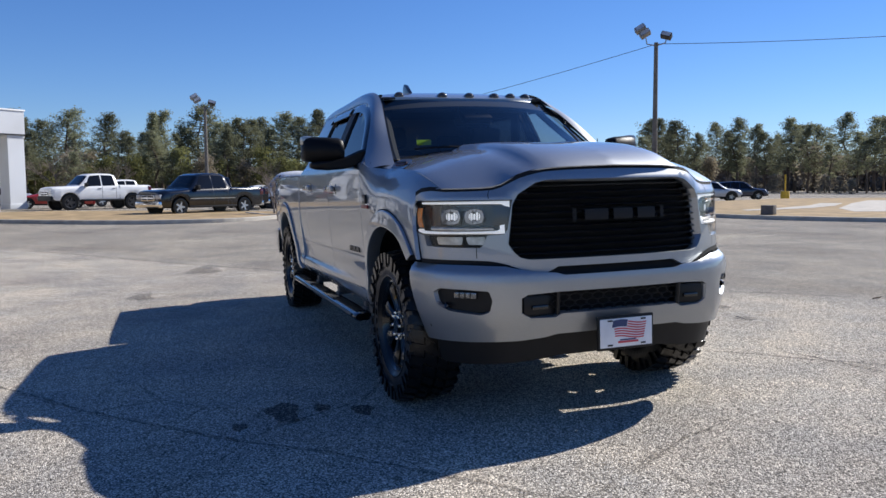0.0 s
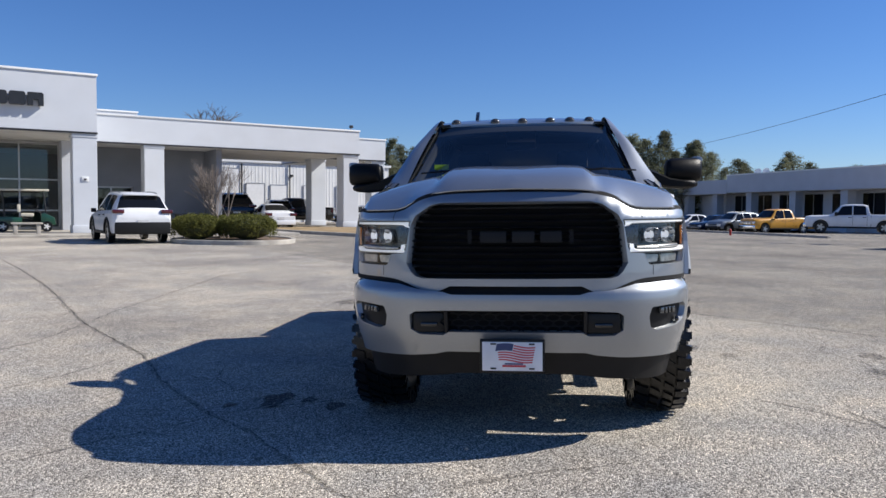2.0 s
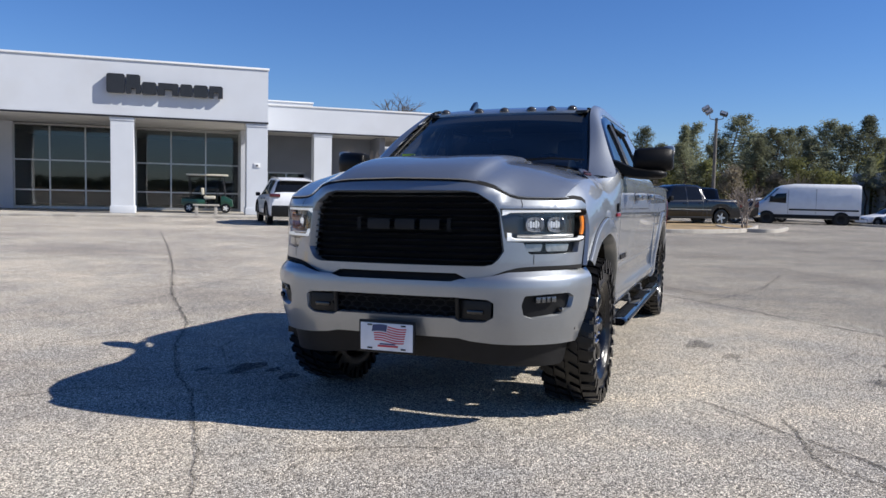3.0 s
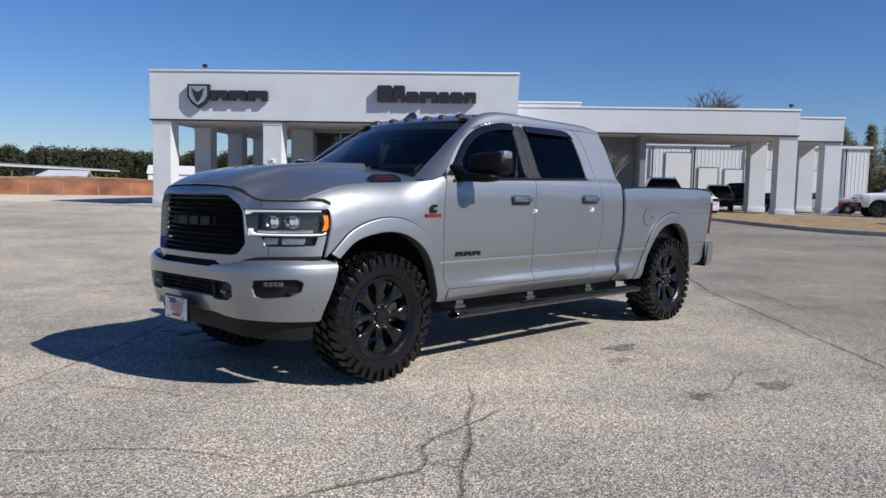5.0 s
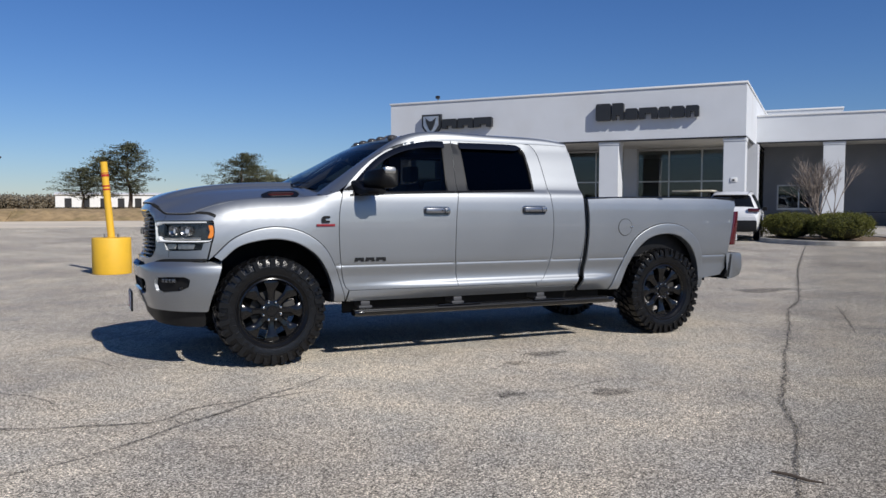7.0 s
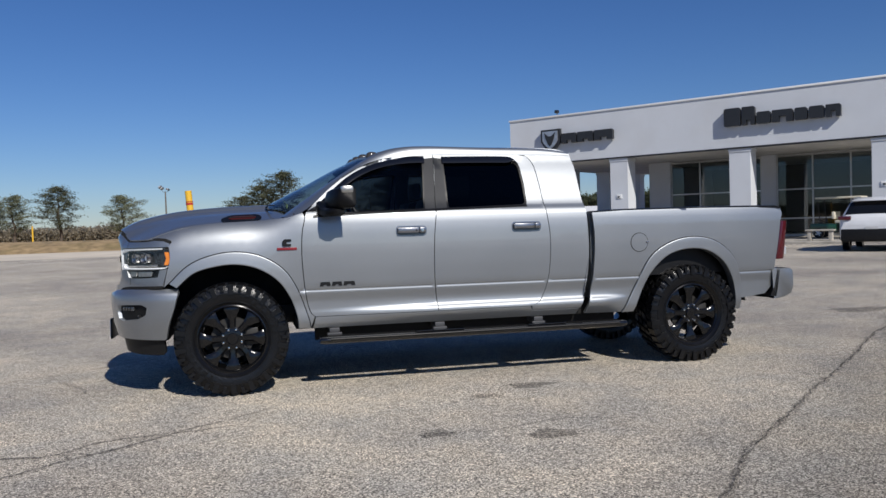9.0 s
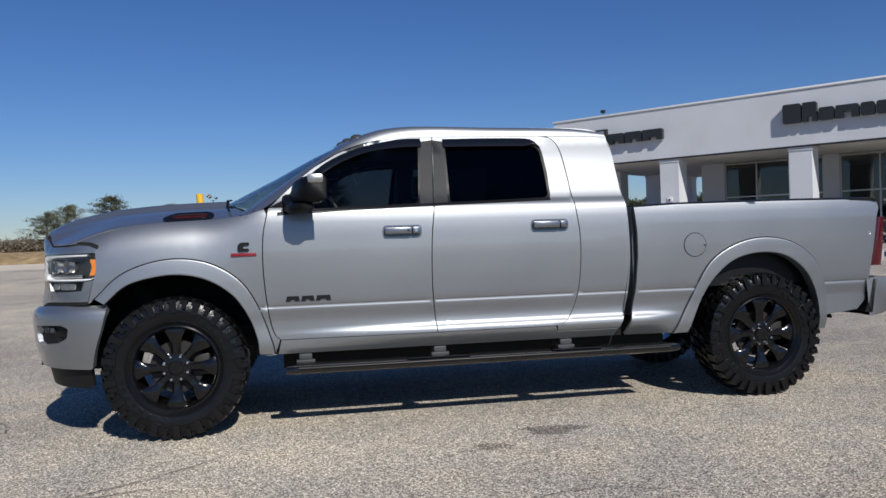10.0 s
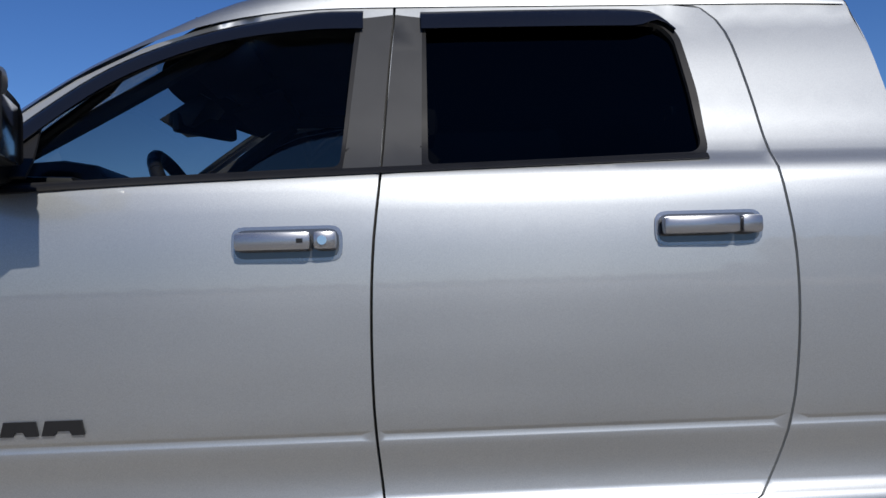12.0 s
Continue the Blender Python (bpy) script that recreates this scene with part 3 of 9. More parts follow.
# solid walls of the showroom and the wing
structure("wall_1", boxes((-12.6, -12.3, 5.6, 16, 0.1, 4.24), (-12.3, -11.4, 5.6, 5.9, 0.1, 4.24), (-0.9, 0.2, 4.6, 5.9, 0.1, 4.24), ), STUCCO_GREY, "grey stuccoed wall under the canopy", "wall")
structure("wall_4", boxes((0.2, 7.3, 9.8, 10.1, 0.1, 0.9), (0.2, 0.9, 9.8, 10.1, 0.9, 4.40), (3.1, 7.3, 9.8, 10.1, 0.9, 4.40), (0.9, 3.1, 9.8, 10.1, 2.3, 4.40), (7.0, 7.3, 7.4, 9.8, 0.1, 4.40), (7.0, 7.3, 10.1, 16, 0.1, 4.40)), material("slate_paint", (0.20, 0.21, 0.235), 0.8, vary=0.08, scale=0.8, bump=0.2, bump_scale=60), "slate-grey painted wall of the drive-through", "wall")
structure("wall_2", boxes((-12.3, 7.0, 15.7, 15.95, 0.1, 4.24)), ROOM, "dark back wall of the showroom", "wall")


def shop_window(name, x0, x1, y, z0, z1, cols, rows, label):
    ob = structure(name, boxes((x0, x1, y - 0.06, y + 0.06, z0, z0 + 0.12), (x0, x1, y - 0.06, y + 0.06, z1 - 0.08, z1), (x0, x0 + 0.07, y - 0.06, y + 0.06, z0 + 0.12, z1 - 0.08), (x1 - 0.07, x1, y - 0.06, y + 0.06, z0 + 0.12, z1 - 0.08)), ALU, label, "window")
    for i in range(1, cols):
        x = x0 + (x1 - x0) * i / cols
        part("mullion", boxes((x - 0.035, x + 0.035, y - 0.055, y + 0.055, z0 + 0.121, z1 - 0.081)), ALU, ob)
    for z in rows:
        part("transom", boxes((x0 + 0.071, x1 - 0.071, y - 0.05, y + 0.05, z - 0.035, z + 0.035)), ALU, ob)
    zs = [z0 + 0.12] + [r for r in rows] + [z1 - 0.08]
    for i in range(cols):
        for a, b in zip(zs, zs[1:]):
            u0, u1 = x0 + (x1 - x0) * i / cols + 0.03, x0 + (x1 - x0) * (i + 1) / cols - 0.03
            p = part("pane", boxes((u0, u1, y - 0.006, y + 0.006, a + 0.03, b - 0.03)), SHOP_GLASS, ob)
            p.visible_shadow = False
    return ob


shop_window("window_1", -11.4, -6.65, 5.75, 0.1, 4.20, 3, (1.0, 2.45), "tall showroom glazing in aluminium frames")
shop_window("window_2", -5.95, -0.9, 5.75, 0.1, 4.20, 3, (1.0, 2.45), "tall showroom glazing in aluminium frames")
structure("wall_3", boxes((-6.65, -5.95, 5.6, 5.95, 0.1, 4.24)), STUCCO_GREY, "grey pier between the showroom windows", "wall")
shop_window("window_3", 0.9, 3.1, 9.95, 0.9, 2.3, 2, (), "pair of dark office windows")


# sign letters standing off the fascia
def sign(name, bm, mat, label):
    ob = structure(name, bm, mat, label, "sign")
    ob["kind"] = ""
    del ob["kind"]
    return ob


def fascia_mark(x0, x1, z0, rows, label):
    """A trade mark as a row of plain raised blocks: (width, height, foot) of each."""
    root = thing("sign_lettering", BLD, label, "sign", "fascia signs")
    total = sum(w for w, _, _ in rows)
    x = x0
    for w, h, foot in rows:
        wide = w / total * (x1 - x0)
        g = 0.035
        a, b = x + g, x + wide - g
        out = [(a, z0), (a + 0.3 * wide, z0), (a + 0.3 * wide, z0 + foot), (b - 0.3 * wide, z0 + foot), (b - 0.3 * wide, z0), (b, z0), (b, z0 + h - 0.06), (b - 0.06, z0 + h), (a + 0.02, z0 + h), (a, z0 + h - 0.03)] if foot else [(a + 0.05, z0), (b - 0.05, z0), (b, z0 + 0.05), (b, z0 + h - 0.06), (b - 0.06, z0 + h), (a + 0.06, z0 + h), (a, z0 + h - 0.06), (a, z0 + 0.05)]
        part("sign_block", prism(out, -0.26, -0.05), SIGN_BLACK, root, smooth=None)
        x += wide
    return root


fascia_mark(-6.75, -1.95, 5.22, [(0.95, 0.80, 0.0), (0.75, 0.80, 0.22), (0.78, 0.52, 0.0), (1.1, 0.52, 0.25), (0.68, 0.52, 0.0), (0.78, 0.52, 0.0), (0.78, 0.52, 0.25)], "black raised sign blocks on the white fascia")
fascia_mark(-14.95, -12.05, 5.2, [(1.0, 0.50, 0.14), (1.0, 0.50, 0.14), (1.15, 0.50, 0.14)], "short row of black raised sign blocks on the fascia")
shield = thing("sign_emblem", BLD, "silver and black shield emblem on the fascia", "sign", "fascia signs")
part("shield_plate", prism([(-16.1, 5.98), (-14.98, 5.98), (-14.98, 5.35), (-15.2, 5.05), (-15.54, 4.82), (-15.88, 5.05), (-16.1, 5.35)], -0.24, -0.06), SIGN_BLACK, shield)
part("shield_face", prism([(-15.98, 5.88), (-15.10, 5.88), (-15.10, 5.40), (-15.28, 5.14), (-15.54, 4.96), (-15.80, 5.14), (-15.98, 5.40)], -0.30, -0.245), SIGN_SILVER, shield)
part("shield_mark", prism([(-15.85, 5.80), (-15.62, 5.62), (-15.46, 5.62), (-15.23, 5.80), (-15.3, 5.5), (-15.44, 5.2), (-15.54, 5.1), (-15.64, 5.2), (-15.78, 5.5)], -0.33, -0.302), SIGN_BLACK, shield)
# rooftop floodlight stubs
for x, y, z in ((-15.4, 0.3, 6.71), (14.9, 7.0, 5.86)):
    f = thing("roof_lamp", BLD @ pose(x, y, z), "small dark floodlight on the roof edge", "lamp")
    part("bracket", tube(bmesh.new(), (0, 0, 0), (0, 0, 0.16), 0.03), GALV, f)
    part("lamp_head", boxes((-0.1, 0.1, -0.12, 0.06, 0.14, 0.30), bevel=0.03), DARK_TRIM, f)

# wall intercom plates on two columns
for x in (-11.93, -0.47):
    p = thing("wall_plate", BLD @ pose(x, 0.05, 2.35), "small pale plate on a column", "plate")
    part("plate", boxes((-0.14, 0.14, -0.03, 0.01, -0.1, 0.1), bevel=0.01), ROOF_EDGE, p)
    part("sensor", boxes((-0.06, 0.04, -0.06, -0.031, -0.05, 0.02), bevel=0.01), DARK_TRIM, p)

# ---------------------------------------------------------------- metal service building seen through the drive-through
SVC = BLD @ pose(6.0, 27.0, 0, 0, 0, 0)


def ribbed(x0, x1, y, z0, z1, pitch=0.3):
    bm = bmesh.new()
    n = int((x1 - x0) / pitch)
    prof = []
    for i in range(n):
        x = x0 + i * pitch
        prof += [(x, 0), (x + pitch * 0.72, 0), (x + pitch * 0.79, -0.014), (x + pitch * 0.93, -0.014)]
    prof.append((x0 + n * pitch, 0))
    lo = [bm.verts.new((x, y + d, z0)) for x, d in prof]
    hi = [bm.verts.new((x, y + d, z1)) for x, d in prof]
    for i in range(len(prof) - 1):
        bm.faces.new((lo[i], lo[i + 1], hi[i + 1], hi[i]))
    return bm


svc = thing("service_building", SVC, "white ribbed metal workshop with roller doors", "workshop", kind="structure")
part("wall", ribbed(-14, 22, 0, 0, 4.9), WHITE_METAL, svc, smooth=None)
part("roof", boxes((-14.2, 22.2, -0.15, 18, 4.9, 5.1)), WHITE_METAL, svc)
part("back_wall", boxes((-14, 22, 17.7, 18, 0, 4.9), (-14, -13.8, 0.1, 17.7, 0, 4.9), (21.8, 22, 0.1, 17.7, 0, 4.9)), WHITE_METAL, svc)
ROLLER = material("roller_door_paint", (0.78, 0.78, 0.77), 0.5, vary=0.04)
for x, w, h in ((-9.5, 2.8, 3.0), (-4.0, 2.8, 3.0), (2.0, 2.0, 4.35), (7.24, 2.05, 4.35), (9.62, 1.50, 3.18), (11.62, 1.40, 3.08), (14.6, 1.5, 3.1), (17.6, 1.5, 3.1)):
    d = part("roller_door", boxes((x - w / 2, x + w / 2, -0.07, -0.045, 0, h)), ROLLER, svc)
    part("door_frame", boxes((x - w / 2 - 0.06, x - w / 2, -0.09, -0.04, 0, h + 0.06), (x + w / 2, x + w / 2 + 0.06, -0.09, -0.04, 0, h + 0.06), (x - w / 2, x + w / 2, -0.09, -0.04, h, h + 0.06)), ALU, d)
    for k in range(1, int(h / 0.5)):
        part("slat_joint", boxes((x - w / 2, x + w / 2, -0.074, -0.0705, k * 0.5 - 0.007, k * 0.5 + 0.007)), WHITE_METAL, d)
for x in (-11.5, -1.2, 5.14, 8.46, 12.56, 20.2):
    part("downpipe", tube(bmesh.new(), (x, -0.12, 0), (x, -0.12, 4.8), 0.06), DARK_TRIM, svc)
for x, z in ((4.45, 2.6), (12.75, 3.9)):
    part("wall_lamp", boxes((x - 0.10, x + 0.10, -0.22, -0.02, z - 0.08, z + 0.10), bevel=0.02), DARK_TRIM, svc, "small dark wall lamp")

# ---------------------------------------------------------------- second building beyond the lot
B2 = pose(58.7, -28.7, 0, 0, 0, 21.0)


def second_building():
    t = thing("showroom_annex", B2, "long low grey showroom with flat fascia and columns", "building", kind="structure")
    part("fascia", boxes((0, 22.6, 0, 0.4, 3.2, 5.0), (0, 0.4, -13.0, 0, 3.2, 5.0), (0.4, 22.6, -13, -12.6, 3.2, 5.0), (22.2, 22.6, -12.6, 0, 3.2, 5.0)), STUCCO_GREY, t, smooth=None)
    part("coping", boxes((-0.06, 22.66, -0.0, 0.46, 5.003, 5.1), (-0.06, 0.46, -13.06, -0.004, 5.003, 5.1)), ROOF_EDGE, t, smooth=None)
    part("low_fascia", boxes((22.65, 38.0, 0.0, 0.4, 3.1, 4.60), (22.65, 38.0, -11.0, -0.004, 4.45, 4.55)), STUCCO_GREY, t, smooth=None)
    part("roof", boxes((0.4, 22.2, -12.6, 0, 4.6, 4.7)), SOFFIT, t, smooth=None)
    part("soffit", boxes((0.4, 22.2, -12.6, 0, 3.15, 3.25), (22.65, 37.9, -2.0, 0, 3.05, 3.15)), SOFFIT, t, smooth=None)
    part("wall", boxes((2.6, 26, -2.3, -2.0, -0.6, 3.2), (2.6, 2.9, -12.6, -2.3, -0.6, 3.2), (26.1, 37.9, -2.3, -2.0, -0.6, 3.1), (37.6, 37.9, -11, -2.304, -0.6, 3.1)), STUCCO_GREY, t, smooth=None)
    for x, y in ((0.5, -0.5), (6.5, -0.5), (13, -0.5), (19.5, -0.5), (25.4, -0.5), (31.0, -0.5), (37.0, -0.5), (0.5, -6.5), (0.5, -12.4)):
        part("column", boxes((x - 0.42, x + 0.42, y - 0.42, y + 0.42, -0.6, 3.2)), STUCCO_GREY, t)
    for i in range(6):
        x = 4.0 + i * 3.6
        w = part("window", boxes((x, x + 2.4, -1.99, -1.95, 0.3, 2.9)), CAR_GLASS, t, smooth=None)
        part("frame", boxes((x + 1.16, x + 1.24, -1.949, -1.93, 0.3, 2.9)), ALU, w, smooth=None)
    for i in range(3):
        y = -4.8 - i * 2.9
        w = part("window", boxes((2.55, 2.59, y - 1.0, y + 1.0, 0.3, 2.9)), CAR_GLASS, t, smooth=None)
        part("frame", boxes((2.53, 2.549, y - 0.04, y + 0.04, 0.3, 2.9)), ALU, w, smooth=None)
    for x in (20.6, 21.9):
        d = thing("satellite_dish", B2 @ pose(x, -3, 4.70), "pale satellite dish on the flat roof", "satellite dish", "roof dishes")
        dish = lathe([(0.02, 0.0), (0.22, 0.045), (0.36, 0.11), (0.375, 0.12), (0.22, 0.06), (0.02, 0.015)], 20)
        dish.transform(pose(0, 0.1, 0.72, 25, 0, 30))
        part("dish", dish, ROOF_EDGE, d)
        part("mast", tube(bmesh.new(), (0, 0, 0), (0, 0, 0.70), 0.04), GALV, d)
    a = thing("roof_mast", B2 @ pose(1.2, -11, 4.7), "thin antenna mast on the flat roof", "mast")
    part("pole", tube(bmesh.new(), (0, 0, 0), (0, 0, 1.3), 0.05), GALV, a)


second_building()
# ---------------------------------------------------------------- trees
def leaf_clump(verts, faces, c, r, n, size, rnd, flat=0.6):
    """A loose tuft of small leaf triangles round c."""
    for _ in range(n):
        d = Vector((rnd.gauss(0, 1), rnd.gauss(0, 1), rnd.gauss(0, 1) * flat))
        p = c + d * r * 0.55
        a = Vector((rnd.uniform(-1, 1), rnd.uniform(-1, 1), rnd.uniform(-0.7, 0.7))).normalized()
        b = a.orthogonal().normalized()
        b.rotate(Matrix.Rotation(rnd.uniform(0, 6.28), 3, a))
        s = size * rnd.uniform(0.6, 1.4)
        i = len(verts)
        verts += [p - a * s, p + a * s * 0.6 + b * s * 0.55, p + a * s * 0.6 - b * s * 0.55]
        faces.append((i, i + 1, i + 2))


def plain_mesh(name, verts, faces, mat):
    me = bpy.data.meshes.new(name)
    me.from_pydata([tuple(v) for v in verts], [], faces)
    me.materials.append(mat)
    return me


CROWN = [(0.0, 0.42), (0.12, 0.74), (0.30, 1.0), (0.50, 0.92), (0.70, 0.70), (0.86, 0.46), (1.0, 0.16)]
SPIRE = [(0.0, 0.80), (0.12, 1.0), (0.35, 0.80), (0.60, 0.52), (0.82, 0.26), (1.0, 0.05)]


def pine(seed, h=10.0, spread=2.6, bare=0.42, n=38, cone=False):
    """A tall pine: tapered trunk, up-swept limbs, ragged crown of separate needle tufts with gaps between."""
    rnd = random.Random(seed)
    root = thing("pine_tree", Matrix(), "tall green pine with a ragged rounded crown", "tree", "pines round the lot")
    bm = bmesh.new()
    bend = [Vector((rnd.uniform(-0.12, 0.12) * k, rnd.uniform(-0.12, 0.12) * k, h * 0.95 * k / 6)) for k in range(7)]
    chain(bm, bend, [0.20 * (1 - 0.145 * k) for k in range(7)], 7)
    verts, faces = [], []
    lean = rnd.uniform(0, 6.283)
    for i in range(n):
        f = ((i + rnd.random()) / n) ** 0.85
        t = bare + (0.96 - bare) * f
        k = min(5, int(t / 0.95 * 6))
        base = bend[k].lerp(bend[k + 1], t / 0.95 * 6 - k)
        a = i * 2.4 + rnd.uniform(-0.6, 0.6)
        reach = spread * lerp_table(SPIRE if cone else CROWN, f) * rnd.uniform(0.55, 1.08) * (1 + 0.22 * math.cos(a - lean))
        tip = base + Vector((math.cos(a) * reach, math.sin(a) * reach, reach * rnd.uniform(0.02, 0.28) * (0.4 if cone else 1.0)))
        tip.z = min(tip.z, h * 0.97)
        mid = base.lerp(tip, 0.5) - Vector((0, 0, 0.05 * reach))
        tube(bm, base, mid, 0.05, 0.03, 5, False)
        tube(bm, mid, tip, 0.03, 0.010, 4, False)
        for q in range(4):
            s = 0.40 + 0.20 * q
            c = base.lerp(tip, s) + Vector((rnd.gauss(0, 0.16), rnd.gauss(0, 0.16), rnd.gauss(0.10, 0.08)))
            leaf_clump(verts, faces, c, rnd.uniform(0.26, 0.46) * (0.8 + 0.4 * s), 34, 0.10, rnd, 0.75)
    for q in range(4):
        leaf_clump(verts, faces, Vector((bend[6].x + rnd.gauss(0, 0.15), bend[6].y + rnd.gauss(0, 0.15), h * rnd.uniform(0.93, 0.99))), 0.26, 30, 0.09, rnd)
    part("trunk", bm, BARK, root, smooth=60)
    crown = new("crown", plain_mesh("crown", verts, faces, NEEDLES))
    crown.parent = root
    return root


def branches(bm, p, d, length, radius, depth, rnd, spread=0.5, seg=5):
    q = p + d * length
    tube(bm, p, q, radius, radius * 0.65, seg, False)
    if depth == 0:
        return
    for _ in range(rnd.choice((3, 3, 4) if depth > 1 else (3, 4))):
        e = (d + Vector((rnd.gauss(0, spread), rnd.gauss(0, spread), rnd.gauss(0.12, spread * 0.5)))).normalized()
        branches(bm, p.lerp(q, rnd.uniform(0.6, 1.0)), e, length * rnd.uniform(0.6, 0.85), radius * 0.6, depth - 1, rnd, spread, 4 if depth > 1 else 3)


def bare_tree(seed, h, name="bare_tree", label="leafless winter tree with fine grey twigs", mat=None, stems=1, depth=5, r=0.14, spread=0.5):
    rnd = random.Random(seed)
    root = thing(name, Matrix(), label, "tree", "leafless trees")
    for s in range(stems):
        bm = bmesh.new()
        d = Vector((rnd.gauss(0, 0.24), rnd.gauss(0, 0.24), 1)).normalized() if stems > 1 else Vector((0, 0, 1))
        branches(bm, Vector((rnd.uniform(-0.15, 0.15) * (stems > 1), rnd.uniform(-0.15, 0.15) * (stems > 1), 0)), d, h * 0.3, r, depth, rnd, spread)
        part("stem" if stems > 1 else "trunk", bm, mat or TWIGS, root, smooth=60)
    return root


def broad_tree(seed, h, mat, label):
    """An undergrowth tree: short trunk and a wide crown of tufts."""
    rnd = random.Random(seed)
    root = thing("woodland_tree", Matrix(), label, "tree", "woodland edge trees")
    bm = bmesh.new()
    chain(bm, [Vector((0, 0, 0)), Vector((0.1, 0, h * 0.4)), Vector((0, 0.15, h * 0.8))], [0.16, 0.12, 0.05], 6)
    verts, faces = [], []
    for i in range(70):
        t = rnd.random() ** 0.8
        a = rnd.uniform(0, 6.283)
        rr = h * 0.32 * math.sqrt(rnd.random()) * (1.05 - t * 0.75)
        c = Vector((rr * math.cos(a), rr * math.sin(a), h * (0.12 + 0.86 * t)))
        leaf_clump(verts, faces, c, 0.75, 24, 0.17, rnd, 0.8)
    part("trunk", bm, BARK, root, smooth=60)
    crown = new("crown", plain_mesh("crown", verts, faces, mat))
    crown.parent = root
    return root


OLIVE = foliage("olive_leaves", (0.18, 0.185, 0.075), scale=0.6)
BROWN_TWIG = foliage("brown_twig_haze", (0.27, 0.235, 0.175), scale=0.6)
rnd = random.Random(11)
PINES = [pine(s, 10.0, 2.1 + 0.22 * s, 0.20 + 0.09 * (s % 4), 50, cone=s in (0, 3)) for s in range(5)]
TALL = [pine(13, 10.0, 2.4, 0.36, 44), pine(14, 10.0, 2.9, 0.30, 50), pine(15, 10.0, 2.2, 0.30, 44), pine(16, 10.0, 3.0, 0.40, 46)]
SOLO = [pine(11, 10.0, 3.6, 0.20, 74), pine(12, 10.0, 3.2, 0.24, 66)]
BROADS = [broad_tree(20, 7.0, OLIVE, "olive-green scrub tree at the wood's edge"), broad_tree(21, 6.0, OLIVE, "olive-green scrub tree at the wood's edge"), broad_tree(22, 6.5, BROWN_TWIG, "brown leafless scrub tree at the wood's edge")]
BARES = [bare_tree(30, 9.0, depth=5, r=0.13, spread=0.42), bare_tree(31, 8.0, depth=5, r=0.12, spread=0.46)]
UNDER = [broad_tree(23, 6.0, BROWN_TWIG, "grey-brown leafless thicket at the wood's edge"), broad_tree(24, 5.0, BROWN_TWIG, "grey-brown leafless thicket at the wood's edge")]
used = set()


def plant(pool, x, y, h, base=10.0, wide=1.0):
    k = rnd.randrange(len(pool))
    src = pool[k]
    m = pose(x, y, -0.3, 0, 0, rnd.uniform(0, 360)) @ Matrix.Diagonal((h / base * wide * rnd.uniform(0.9, 1.15), h / base * wide * rnd.uniform(0.9, 1.15), h / base, 1))
    if src.name not in used:
        used.add(src.name)
        src.matrix_basis = m
        return src
    ob = copy_thing(src, m)
    ob.matrix_basis = m
    return ob


def at_angle(deg, d, ox=-4.5, oy=0.5):
    return ox + d * math.cos(radians(deg)), oy + d * math.sin(radians(deg))


def wood_belt(a0, a1, d0, d1, n, h0, h1, scrub=0.4, pool=None):
    for i in range(n):
        a = a0 + (a1 - a0) * (i + rnd.uniform(-0.4, 0.4)) / n
        d = rnd.uniform(d0, d1)
        k = rnd.random()
        x, y = at_angle(a, d)
        if k > scrub:
            plant(pool or PINES, x, y, rnd.uniform(h0, h1) * d / ((d0 + d1) / 2))
        elif k > scrub * 0.25:
            plant(UNDER if pool is TALL or scrub > 0.9 else BROADS, x, y, rnd.uniform(0.5, 0.75) * h1, 6.5)
        else:
            plant(BARES, x, y, rnd.uniform(0.7, 0.9) * h1, 9.0)


wood_belt(15.5, -0.5, 98, 114, 20, 8.2, 11.8, 0.10)
wood_belt(15.5, -0.5, 90, 97, 20, 5.6, 8.2, 0.72)
wood_belt(-0.5, -12.5, 100, 114, 17, 9.5, 12.6, 0.10, PINES + TALL)
wood_belt(-0.5, -12.5, 93, 99, 13, 6.4, 9.0, 0.75)
wood_belt(-12.5, -20, 96, 112, 8, 7.0, 10.0, 0.25, TALL)
wood_belt(-20, -34, 130, 150, 19, 7.0, 9.8, 0.3, TALL)
wood_belt(-33.5, -62, 116, 146, 56, 8.0, 12.8, 0.10, TALL)
wood_belt(-33, -66, 110, 124, 30, 3.2, 4.6, 1.0)
for x, y, h in ((7.8, 163, 13.0), (3.5, 166, 10.5), (29.6, 160, 11.5), (33.5, 163, 9.5), (-36, 159, 10.6), (-24.5, 161, 8.8), (-43.8, 157, 9.0), (-49, 160, 7.9), (-1, 168, 8.4), (60, 66, 4.2)):
    plant(SOLO, x, y, h * 1.06, wide=1.75)
oak = bare_tree(36, 9.0, label="bushy leafless tree behind the showroom roof", depth=6, r=0.22, spread=0.46)
oak.matrix_basis = pose(201.7, 88.2, -0.3, 0, 0, 40) @ Matrix.Diagonal((4.4, 4.4, 3.75, 1))


